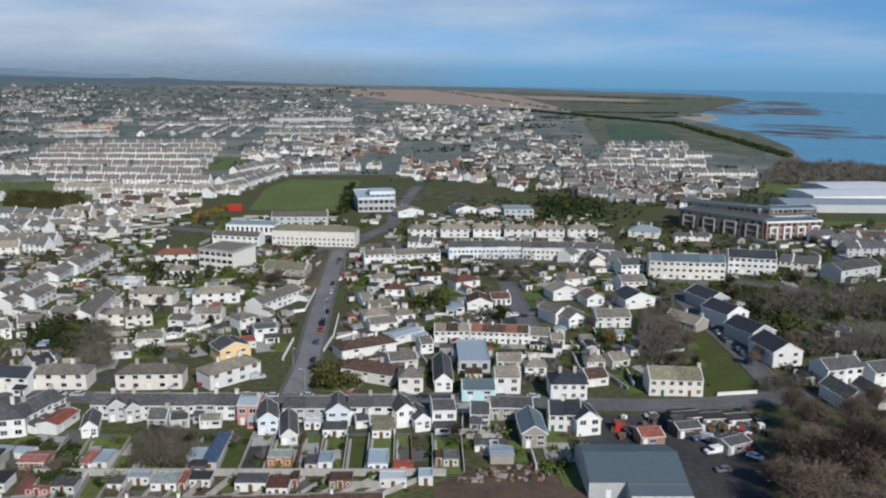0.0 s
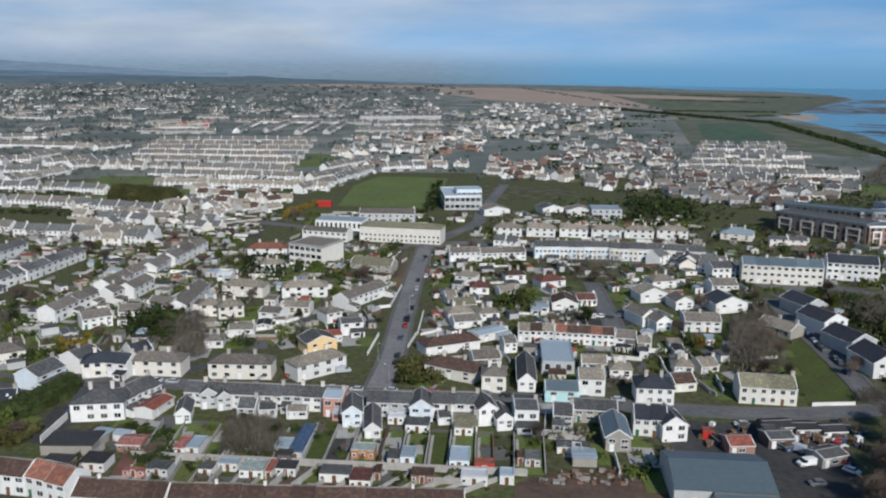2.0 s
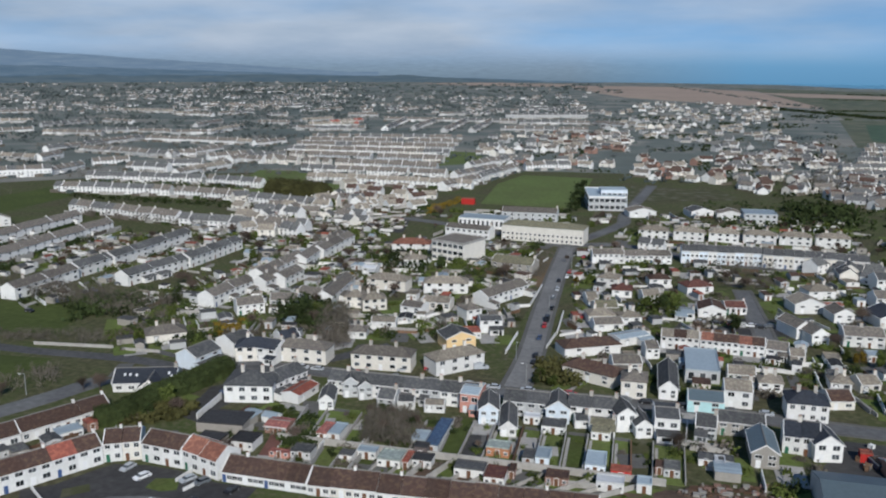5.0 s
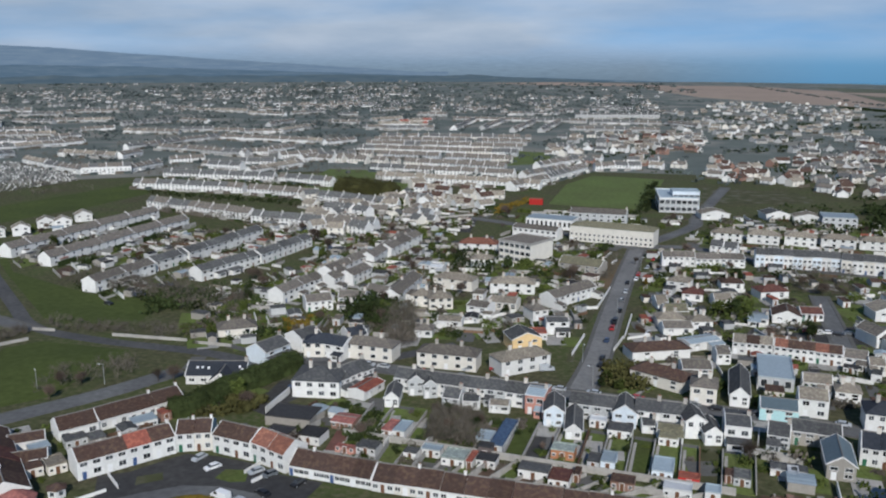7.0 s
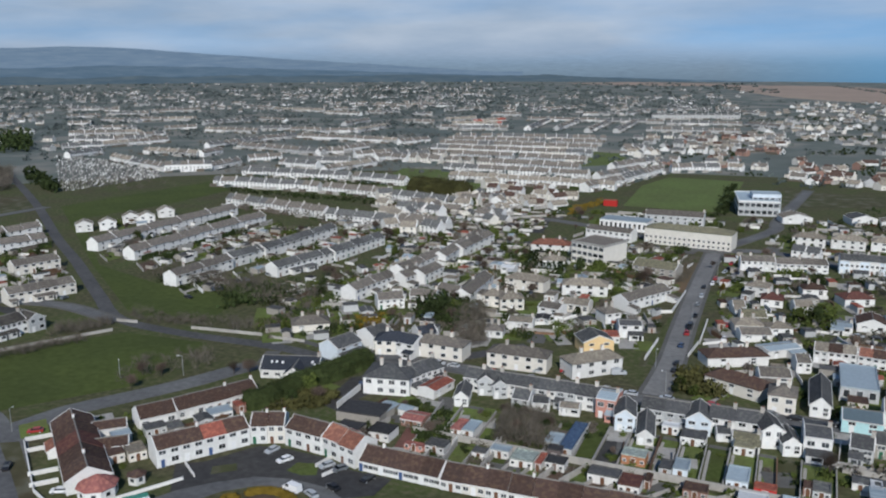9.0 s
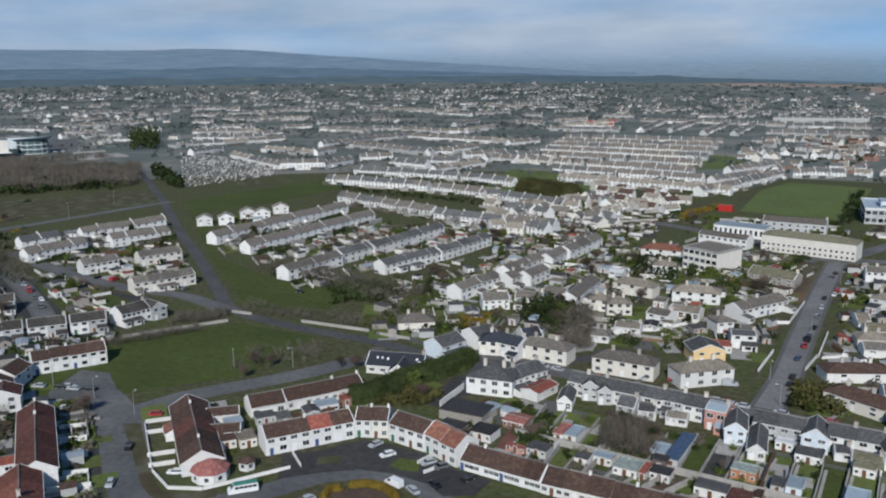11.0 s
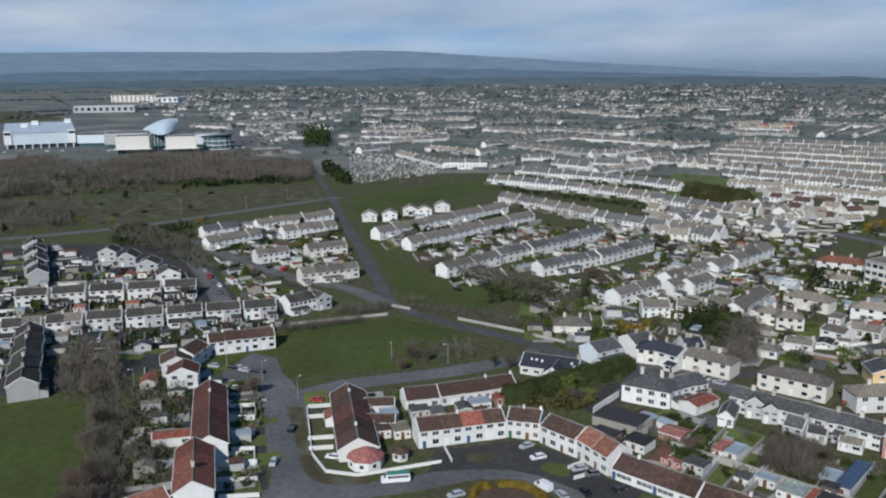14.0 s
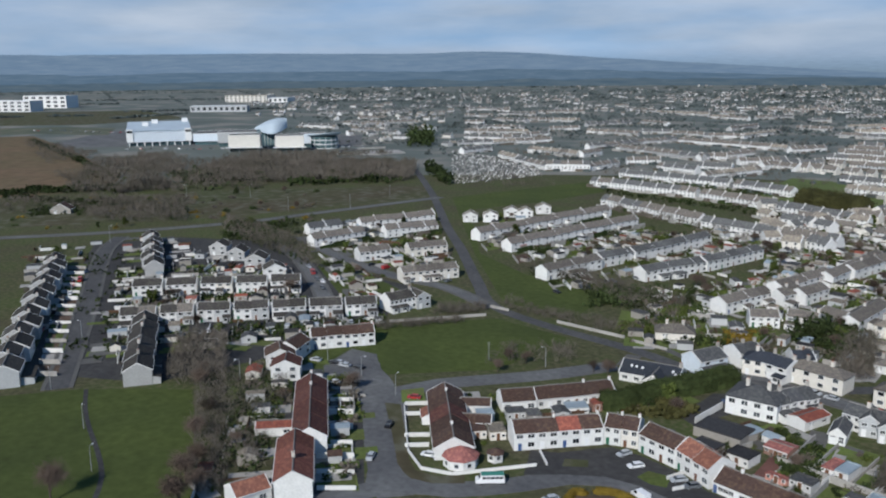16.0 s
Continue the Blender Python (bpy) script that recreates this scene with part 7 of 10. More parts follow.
terrace(-17.4, 269.0, -8.0, 271.6, 1, 7, 3.6, 1.8, "white", "umber", near=False)
terrace(-18.6, 323.0, -10.8, 326.5, 1, 7, 3.2, 1.8, "white", "tan", form="hip", bays=2, name="semi_detached_house", group="houses with hipped roofs", chimneys=2, near=False)
terrace(-7.5, 286.5, -2.9, 287.9, 1, 7, 3.8, 1.6, "white", "umber", near=False)
terrace(-10.3, 387.7, -0.9, 390.3, 1, 8, 3.4, 2.0, "white", "brown", form="hip", bays=2, name="semi_detached_house", group="houses with hipped roofs", chimneys=2, near=False)
terrace(18.7, 270.8, 27.3, 271.0, 2, 7, 3.4, 1.8, "white", "tan", near=False)
terrace(27.7, 265.5, 34.9, 265.8, 1, 7, 3.4, 1.8, "white", "tan", form="hip", bays=2, name="semi_detached_house", group="houses with hipped roofs", chimneys=2, near=False)
terrace(58.2, 273.1, 64.5, 275.6, 1, 7, 3.0, 1.8, "cream", "tan", near=False)
terrace(49.5, 272.9, 55.7, 273.1, 1, 7, 3.0, 1.8, "white", "tan", form="hip", bays=2, name="semi_detached_house", group="houses with hipped roofs", chimneys=2, near=False)
terrace(21.1, 349.8, 29.7, 352.0, 2, 7, 3.2, 1.8, "white", "maroon", near=False)
terrace(62.2, 350.0, 69.9, 352.2, 1, 10, 3.6, 2.0, "white", "umber", form="front", bays=2, name="detached_house", group="detached houses", near=False)
terrace(57.1, 382.8, 68.2, 386.6, 1, 9, 4.0, 2.2, "white", "tan", form="hip", bays=2, name="semi_detached_house", group="houses with hipped roofs", chimneys=2, near=False)
terrace(82.1, 376.3, 94.4, 378.9, 2, 9, 4.6, 2.2, "white", "umber", near=False)

# rows north of the cross street
terrace(3.3, 439.2, 42.6, 442.7, 9, 8, 6.8, 2.4, "blue white", "slate", verges="none", near=False)
terrace(42.5, 441.2, 91.0, 438.0, 10, 8, 6.8, 2.4, "cream white", "slate", verges="none", near=False)
terrace(-21.1, 497.6, -4.5, 496.8, 1, 8, 5.2, 2.4, "white", "tan", form="hip", bays=4, name="semi_detached_house", group="houses with hipped roofs", chimneys=2, near=False)
terrace(-1.5, 498.8, 15.5, 497.9, 1, 8, 5.2, 2.4, "white", "tan", form="hip", bays=4, name="semi_detached_house", group="houses with hipped roofs", chimneys=2, near=False)
terrace(18.2, 499.9, 34.5, 499.0, 1, 8, 5.2, 2.4, "white", "tan", form="hip", bays=4, name="semi_detached_house", group="houses with hipped roofs", chimneys=2, near=False)
terrace(37.0, 501.0, 54.6, 500.2, 1, 8, 5.2, 2.4, "white", "tan", form="hip", bays=4, name="semi_detached_house", group="houses with hipped roofs", chimneys=2, near=False)
terrace(56.5, 502.1, 73.5, 501.3, 1, 8, 5.2, 2.4, "white", "tan", form="hip", bays=4, name="semi_detached_house", group="houses with hipped roofs", chimneys=2, near=False)
terrace(75.8, 503.2, 93.5, 502.4, 1, 8, 5.2, 2.4, "white", "tan", form="hip", bays=4, name="semi_detached_house", group="houses with hipped roofs", chimneys=2, near=False)
far_terrace(-19.6, 461.7, -6.3, 459.3, 2, 7, 5.0, 2.0, "white", "slate")
terrace(-30.5, 564.8, -13.4, 570.6, 1, 14, 4.0, 2.4, "white", "tan", form="front", bays=2, name="detached_house", group="detached houses", near=False)
terrace(25.3, 573.1, 42.5, 574.2, 1, 14, 4.0, 2.4, "white", "tan", form="front", bays=2, name="detached_house", group="detached houses", near=False)
terrace(9.1, 576.7, 23.3, 582.5, 1, 14, 4.0, 2.2, "white", "slate", form="front", bays=2, name="detached_house", group="detached houses", near=False)
block(41.5, 566.9, 61.6, 568.2, 18, 6, "grey", "sheet", 2, 5, "grey hall with a flat pale roof", "building")
terrace(100.9, 402.1, 137.3, 399.0, 6, 10, 9.0, 2.8, "cream", "steel", floors=3, near=False)
terrace(143.5, 414.4, 166.4, 410.4, 4, 10, 8.4, 3.4, "white", "navy", floors=3, near=False)
far_terrace(172.7, 423.0, 188.9, 413.7, 3, 9, 5.0, 2.6, "cream", "slate")
terrace(88.2, 406.3, 100.0, 409.3, 2, 9, 5.6, 2.4, "white", "slate", near=False)
block(194.1, 499.0, 230.7, 507.0, 16, 11, "brick", "steel", 3, 9, "modern apartment block of red brick with white framed bays", "apartment_building", parapet="frame_white", portals=4, sash="car_grey")
block(153.0, 541.0, 192.5, 500.0, 16, 12, "dark", "lead", 3, 12, "modern apartment block of dark brick with a flat roof", "apartment_building", parapet="roof_steel", portals=4, sash="car_grey", bay_mat="concrete")
block(200.0, 530.2, 240.4, 537.2, 12, 14, "dark", "steel", 4, 12, "set-back dark apartment storeys with a flat roof", "apartment_building", glass=True, parapet="roof_sheet", sash="frame_white")
block(162.0, 556.0, 206.0, 528.0, 12, 14.5, "dark", "steel", 4, 14, "set-back dark glazed apartment storeys with a flat roof", "apartment_building", glass=True, parapet="roof_steel", sash="car_grey")
terrace(113.2, 508.0, 129.9, 501.7, 1, 14, 4.0, 3.0, "cream", "sheet", form="hip", bays=3, name="semi_detached_house", group="houses with hipped roofs", chimneys=2, near=False)
far_terrace(136.6, 488.5, 156.2, 486.2, 2, 8, 4.6, 1.0, "cream", "slate")
terrace(192.8, 397.6, 218.6, 410.8, 2, 12, 6.0, 2.6, "grey", "slate", near=False)
terrace(317.4, 689.3, 384.0, 701.1, 1, 40, 6, 1.6, "grey", "white", bays=0, chimneys=0, verges="none", name="factory_hall", near=False)
terrace(285.3, 646.4, 379.5, 659.3, 1, 40, 6, 1.6, "white", "white", bays=0, chimneys=0, verges="none", name="factory_hall", near=False)
terrace(248.1, 605.3, 350.5, 607.1, 1, 30, 6, 1.8, "grey", "sheet", bays=0, chimneys=0, verges="none", name="factory_hall", near=False)
sheet("field", [(228.8, 504.5), (281.9, 507.4), (313.5, 567.0), (259.2, 570.2)], "grass_lit", 0.05, "green playing field beside the flats", "grass")
far_terrace(239.0, 490.4, 271.5, 488.8, 4, 10, 4, 2.4, "brick", "brown")
far_terrace(222.9, 456.1, 254.9, 457.8, 4, 10, 5, 2.4, "grey", "slate")

# rows of the northern estates
far_terrace(-307.2, 660.9, -289.7, 660.6, 2, 8, 5.0, 2.2, "white", "tan")
far_terrace(-288.7, 660.4, -271.3, 660.1, 2, 8, 5.0, 2.2, "white", "tan")
far_terrace(-270.3, 659.9, -252.9, 659.7, 2, 8, 5.0, 2.2, "white", "tan")
far_terrace(-251.9, 659.4, -234.5, 659.2, 2, 8, 5.0, 2.2, "white", "tan")
far_terrace(-233.5, 658.9, -216.1, 658.7, 2, 8, 5.0, 2.2, "white", "tan")
far_terrace(-215.2, 658.4, -197.8, 658.2, 2, 8, 5.0, 2.2, "white", "tan")
far_terrace(-196.8, 658.0, -179.5, 657.7, 2, 8, 5.0, 2.2, "white", "tan")
far_terrace(-178.5, 657.5, -161.2, 657.2, 2, 8, 5.0, 2.2, "white", "tan")
far_terrace(147.9, 869.8, 216.0, 887.1, 8, 8, 5.0, 2.2, "cream", "lead")
far_terrace(213.4, 876.1, 273.8, 882.0, 7, 8, 5.0, 2.2, "cream", "lead")
far_terrace(171.3, 813.1, 227.4, 809.1, 7, 8, 5.0, 2.2, "cream", "lead")
far_terrace(227.6, 800.2, 299.6, 806.6, 9, 8, 5.0, 2.2, "cream", "lead")
far_terrace(209.6, 969.0, 309.9, 979.8, 10, 8, 5.0, 2.2, "cream", "lead")
far_terrace(138.1, 810.1, 173.2, 822.6, 4, 8, 5.0, 2.2, "cream", "lead")

# sea, shore and far fields
sheet("water", [(-450.6, 4668.3), (-328.9, 4678.5), (-206.4, 4685.5), (-83.6, 4689.3), (39.4, 4689.8), (162.3, 4687.2), (284.8, 4681.3), (406.8, 4672.3), (527.9, 4660.2), (647.9, 4645.0), (766.7, 4626.9), (883.9, 4606.0), (999.4, 4582.3), (1113.0, 4556.0), (1224.6, 4527.3), (1334.0, 4496.3), (1441.1, 4463.1), (1545.7, 4428.0), (1647.7, 4391.0), (1747.2, 4352.4), (1844.0, 4312.3), (1938.0, 4270.8), (2029.4, 4228.2), (2117.9, 4184.6), (2203.7, 4140.0), (2286.7, 4094.8), (2367.0, 4048.9), (2444.6, 4002.5), (2519.5, 3955.8), (2591.8, 3908.8), (2661.5, 3861.7), (2728.7, 3814.5), (2793.5, 3767.3), (709.4, 935.7), (524.6, 918.3), (406.4, 951.4), (464.6, 1136.6), (502.4, 1354.5), (512.2, 1599.4), (508.6, 1795.1), (653.9, 2186.4), (1030.1, 2881.3), (1109.9, 3355.1), (1022.0, 3765.7), (700.7, 3906.9), (445.0, 4432.3), (-267.7, 4682.4)], "sea", 0.05, "blue sea, calm, with pale shallows by the shore", "sea")
sheet("beach", [(505.3, 1835.4), (574.4, 1983.8), (610.4, 1943.5), (570.9, 1767.1), (519.8, 1702.3)], "sand", 0.07, "pale sand on the shore", "beach")
reef(((516.2, 1701.6), (659.4, 1623.4), (842.2, 2114.8), (731.7, 2203.4)), 40, 311, "pale shallow water over sand", "shallows", "shallows", 0.06)
reef(((566.6, 1912.2), (897.2, 2048.4), (1060.0, 2624.1), (873.5, 2745.4)), 60, 301, "dark flat rocks running out into the sea")
reef(((827.0, 2111.6), (944.2, 2033.0), (1021.6, 2266.7), (928.0, 2372.6)), 9, 302, "dark flat rocks running out into the sea")
reef(((494.1, 1319.8), (585.7, 1289.4), (608.2, 1380.9), (530.4, 1418.5)), 9, 303, "dark flat rocks at the water edge")
reef(((655.3, 1309.0), (705.4, 1305.1), (736.6, 1363.8), (684.4, 1368.1)), 3, 304, "dark flat rocks at the water edge")
reef(((731.5, 2448.2), (1019.4, 2357.9), (871.5, 1954.2), (645.4, 2067.1)), 60, 305, "dark flat rocks bared by the tide")
reef(((585.2, 1664.1), (733.4, 1599.1), (629.1, 1309.1), (530.2, 1401.5)), 24, 306, "dark flat rocks bared by the tide")
reef(((1008.0, 2996.6), (1177.6, 2811.0), (1082.9, 2543.9), (875.7, 2599.5)), 40, 307, "dark rocky foreland running out to sea")
sheet("field", [(-504.7, 3898.4), (-69.0, 3882.7), (248.2, 3339.2), (311.3, 2111.5), (108.6, 2246.8), (-165.5, 2593.9), (-408.4, 3321.5)], "stubble", 0.06, "pale brown stubble field far inland", "field")
sheet("field", [(-1252.3, 3996.0), (-988.8, 4338.7), (-505.8, 4116.9), (-503.7, 3701.8), (-898.7, 3725.8)], "stubble", 0.06, "pale stubble strip far inland", "field")
sheet("field", [(182.0, 3795.3), (1089.7, 3107.1), (603.0, 2014.1), (284.7, 1697.5), (303.0, 2054.9), (259.5, 3343.1)], "coast", 0.055, "olive green field along the coast", "field")
sheet("field", [(451.4, 1690.4), (496.9, 1377.1), (464.6, 1136.6), (419.6, 1041.4), (405.9, 1236.2), (407.0, 1521.7)], "coast", 0.06, "olive grass strip above the shore", "field")
sheet("field", [(293.8, 1563.9), (387.9, 1611.3), (354.7, 1290.3), (288.1, 1069.8), (245.1, 1255.0)], "meadow", 0.07, "dark green field behind the coast hedge", "field")
sheet("field", [(273.2, 1695.5), (461.4, 1728.7), (510.6, 1415.6), (456.7, 1135.7), (361.6, 995.5), (308.4, 1118.4), (207.8, 1139.4)], "coast", 0.045, "dark green field above the shore", "field")
sheet("field", [(258.1, 703.5), (292.4, 778.2), (354.7, 771.5), (307.6, 697.5)], "grass_lit", 0.06, "bright green pitch by the factory", "grass")
sheet("field", [(-1541.5, 170.7), (-1472.7, 362.6), (-1360.3, 441.3), (-1508.2, 504.8), (-1603.4, 452.3), (-1750.0, 195.5)], "coast", 0.085, "yellowed rough grass above the brown slope", "field")
sheet("field", [(-1857.5, 208.2), (-1645.8, 494.5), (-1712.4, 719.7), (-2134.9, 781.2), (-2364.7, 268.5)], "common", 0.055, "grass slope near the shopping centre", "grass")
sheet("hillside", [(-1528.7, 126.6), (-1421.6, 349.6), (-1123.2, 320.7), (-823.0, 276.8), (-741.8, 239.0), (-737.0, 167.8), (-825.5, 62.4)], "bracken", 0.07, "brown bracken slope", "field")
sheet("car_park", [(-1211.3, 296.4), (-930.4, 628.0), (-1073.0, 724.8), (-1455.3, 482.1)], "asphalt", 0.06, "dark car park round the shopping centre", "car park")

# far streets
far_terrace(-696.7, 653.8, -649.0, 633.8, 0, 8.5, 4.6, 2.5, "white", "umber tan")
far_terrace(-645.0, 630.0, -575.1, 603.6, 0, 8.5, 4.6, 2.5, "white", "umber lead")
far_terrace(-571.5, 600.6, -538.9, 628.3, 0, 11.0, 6.8, 2.5, "white", "umber lead")
far_terrace(-541.5, 632.2, -545.1, 680.1, 0, 8.5, 4.6, 2.5, "white", "umber lead")
far_terrace(-711.8, 716.1, -633.3, 714.8, 0, 8.5, 4.6, 2.5, "white", "umber tan")
far_terrace(-627.4, 719.7, -631.9, 756.7, 0, 8.5, 4.6, 2.5, "white", "umber lead")
far_terrace(-654.7, 808.7, -517.5, 781.0, 0, 8.5, 4.6, 2.5, "white", "umber lead")
far_terrace(-517.5, 781.0, -503.5, 863.8, 0, 8.5, 4.6, 2.5, "white", "umber lead")
far_terrace(-552.3, 701.2, -529.7, 727.3, 0, 8.5, 4.6, 2.5, "white", "umber tan")
far_terrace(-502.7, 683.8, -456.8, 680.5, 0, 8.5, 4.6, 2.5, "white", "umber lead")
far_terrace(-528.7, 786.8, -501.0, 802.4, 0, 8.5, 4.6, 2.5, "white", "umber lead")
far_terrace(-477.7, 711.3, -444.5, 720.8, 0, 8.5, 4.6, 2.5, "white", "umber lead")
far_terrace(-427.6, 655.5, -415.8, 727.2, 0, 8.5, 4.6, 2.5, "white", "umber tan")
far_terrace(-469.7, 777.8, -443.2, 821.4, 0, 8.5, 4.6, 2.5, "white", "umber lead")
far_terrace(-443.4, 772.8, -405.2, 766.5, 0, 8.5, 4.6, 2.5, "white", "umber lead")
far_terrace(-683.3, 794.4, -673.2, 959.5, 0, 8.5, 4.6, 2.5, "white", "umber lead")
far_terrace(-662.9, 945.1, -508.8, 938.6, 0, 8.5, 4.6, 2.5, "white", "umber tan")
far_terrace(-493.3, 924.0, -477.8, 973.6, 0, 8.5, 4.6, 2.5, "white", "umber lead")
far_terrace(-426.6, 800.5, -403.8, 819.7, 0, 8.5, 4.6, 2.5, "white", "umber lead")
far_terrace(-831.5, 711.2, -808.2, 750.8, 0, 8.5, 4.6, 2.5, "white", "umber lead")
far_terrace(-808.2, 750.8, -783.9, 835.3, 0, 8.5, 4.6, 2.5, "white", "umber tan")
far_terrace(-750.1, 649.8, -754.2, 698.7, 0, 8.5, 4.6, 2.5, "white", "umber lead")
far_terrace(-903.9, 783.8, -860.0, 807.7, 0, 8.5, 4.6, 2.5, "white", "umber lead")
far_terrace(-860.0, 807.7, -831.0, 843.0, 0, 8.5, 4.6, 2.5, "white", "umber lead")
far_terrace(-980.9, 851.0, -905.5, 911.4, 0, 8.5, 4.6, 2.5, "white dash", "umber tan")
far_terrace(-1041.6, 922.0, -976.3, 973.7, 0, 8.5, 4.6, 2.5, "white dash", "umber lead")
far_terrace(-870.0, 873.2, -858.3, 908.6, 0, 8.5, 4.6, 2.5, "white dash", "umber lead")
far_terrace(-927.1, 981.5, -898.6, 1019.5, 0, 8.5, 4.6, 2.5, "white dash", "umber lead")
far_terrace(-852.6, 981.8, -766.8, 995.5, 0, 8.5, 4.6, 2.5, "white dash", "umber tan")
far_terrace(-793.0, 1029.4, -754.4, 1060.2, 0, 8.5, 4.6, 2.5, "white dash", "umber lead")
far_terrace(-735.6, 1033.9, -697.7, 1051.0, 0, 8.5, 4.6, 2.5, "white dash", "umber lead")
far_terrace(-689.5, 1031.5, -637.6, 1060.7, 0, 8.5, 4.6, 2.5, "white dash", "umber lead")
far_terrace(-637.6, 1060.7, -646.0, 1175.2, 0, 8.5, 4.6, 2.5, "white dash", "umber tan")
far_terrace(-725.4, 1172.0, -733.6, 1263.6, 0, 8.5, 4.6, 2.5, "white dash", "umber lead")
far_terrace(-1146.5, 995.2, -1119.3, 1016.3, 0, 8.5, 4.6, 2.5, "white dash", "umber lead")
far_terrace(-1176.2, 1091.0, -1092.8, 1094.4, 0, 8.5, 4.6, 2.5, "white dash", "umber lead")
far_terrace(-1113.7, 1118.4, -1037.5, 1177.1, 0, 8.5, 4.6, 2.5, "white dash", "umber tan")
far_terrace(-948.7, 1095.2, -923.5, 1187.2, 0, 8.5, 4.6, 2.5, "white dash", "umber lead")
far_terrace(-934.1, 1217.1, -863.9, 1196.9, 0, 8.5, 4.6, 2.5, "white dash", "umber lead")
far_terrace(-1304.2, 1226.1, -1227.9, 1257.9, 0, 8.5, 4.6, 2.5, "white dash", "umber lead")
far_terrace(-1282.1, 1322.2, -1218.4, 1397.1, 0, 8.5, 4.6, 2.5, "white dash", "umber tan")
far_terrace(-1300.9, 1129.7, -1269.3, 1177.6, 0, 8.5, 4.6, 2.5, "white dash", "umber lead")
far_terrace(-1502.7, 1305.5, -1435.5, 1385.9, 0, 8.5, 4.6, 2.5, "white dash", "umber lead")
far_terrace(-1239.2, 1560.3, -1128.3, 1520.1, 0, 8.5, 4.6, 2.5, "white dash", "umber lead")
far_terrace(-1099.3, 1485.2, -968.6, 1477.5, 0, 8.5, 4.6, 2.5, "white dash", "umber tan")
far_terrace(-665.1, 1251.2, -612.4, 1261.4, 0, 8.5, 4.6, 2.5, "white dash", "umber lead")
far_terrace(-524.8, 1164.2, -456.9, 1194.1, 0, 8.5, 4.6, 2.5, "white dash", "umber lead")
far_terrace(-565.2, 1170.6, -529.0, 1173.5, 0, 8.5, 4.6, 2.5, "white dash", "umber lead")
far_terrace(-936.6, 1428.8, -843.0, 1409.9, 0, 8.5, 4.6, 2.5, "white dash", "umber tan")
far_terrace(-848.4, 1449.7, -815.4, 1520.3, 0, 8.5, 4.6, 2.5, "white dash", "umber lead")
far_terrace(-745.1, 1442.5, -715.7, 1465.1, 0, 8.5, 4.6, 2.5, "white dash", "umber lead")
far_terrace(-747.0, 1595.3, -694.1, 1683.0, 0, 8.5, 4.6, 2.5, "white dash", "umber lead")
far_terrace(-988.2, 1711.5, -897.4, 1747.8, 0, 8.5, 4.6, 2.5, "white dash", "umber tan")
far_terrace(-610.2, 1506.0, -553.4, 1511.5, 0, 8.5, 4.6, 2.5, "white dash", "umber lead")
far_terrace(-867.2, 1740.7, -800.1, 1761.5, 0, 8.5, 4.6, 2.5, "white dash", "umber lead")
far_terrace(-1156.7, 761.2, -1028.8, 756.8, 0, 8.5, 4.6, 2.5, "white dash", "umber lead")
far_terrace(-1252.4, 854.1, -1221.2, 943.2, 0, 8.5, 4.6, 2.5, "white dash", "umber lead")
far_terrace(-1621.9, 981.1, -1588.4, 1039.5, 0, 8.5, 4.6, 2.5, "white dash", "umber lead")
far_terrace(-1559.6, 1035.1, -1520.0, 1158.8, 0, 8.5, 4.6, 2.5, "white dash", "umber lead")
far_terrace(-1282.6, 826.6, -1216.4, 829.4, 0, 8.5, 4.6, 2.5, "white dash", "umber lead")
far_terrace(-1292.0, 741.3, -1221.3, 770.1, 0, 8.5, 4.6, 2.5, "white dash", "umber lead")
far_terrace(-974.6, 711.8, -951.2, 734.1, 0, 8.5, 4.6, 2.5, "white dash", "umber lead")
far_terrace(-1382.7, 930.2, -1355.7, 977.9, 0, 8.5, 4.6, 2.5, "white dash", "umber lead")
far_terrace(-338.4, 716.8, -234.8, 715.5, 0, 8.5, 4.6, 2.5, "white", "umber lead")
far_terrace(-232.5, 716.4, -199.0, 713.9, 0, 8.5, 4.6, 2.5, "white", "umber lead")
far_terrace(-409.1, 784.2, -375.7, 775.8, 0, 8.5, 4.6, 2.5, "white", "umber lead")
far_terrace(-431.7, 758.6, -421.5, 808.0, 0, 8.5, 4.6, 2.5, "white", "umber lead")
far_terrace(-500.8, 1401.7, -270.3, 1418.1, 0, 8.5, 4.6, 2.5, "white", "umber lead")
far_terrace(-261.8, 1245.7, -133.9, 1263.9, 0, 8.5, 4.6, 2.5, "white", "umber lead")
far_terrace(-261.0, 1394.0, -147.7, 1411.9, 0, 8.5, 4.6, 2.5, "white", "umber lead")
far_terrace(-424.6, 1203.8, -461.5, 1417.2, 0, 8.5, 4.6, 2.5, "white", "umber lead")
far_terrace(-385.3, 1219.4, -407.8, 1407.7, 0, 8.5, 4.6, 2.5, "white", "umber lead")
far_terrace(-331.7, 1196.0, -355.1, 1413.6, 0, 8.5, 4.6, 2.5, "white", "umber lead")
far_terrace(-293.8, 1211.1, -312.3, 1415.9, 0, 8.5, 4.6, 2.5, "white", "umber lead")
far_terrace(-371.0, 1605.9, -363.4, 1749.5, 0, 8.5, 4.6, 2.5, "white", "umber lead")
far_terrace(-587.4, 1706.9, -528.6, 1800.4, 0, 8.5, 4.6, 2.5, "white", "umber lead")
far_terrace(-450.9, 1574.7, -385.1, 1619.2, 0, 8.5, 4.6, 2.5, "white", "umber lead")
far_terrace(-333.5, 1805.4, -259.7, 1857.0, 0, 8.5, 4.6, 2.5, "white", "umber lead")
far_terrace(-234.4, 1757.3, -155.7, 1728.0, 0, 8.5, 4.6, 2.5, "white", "umber lead")
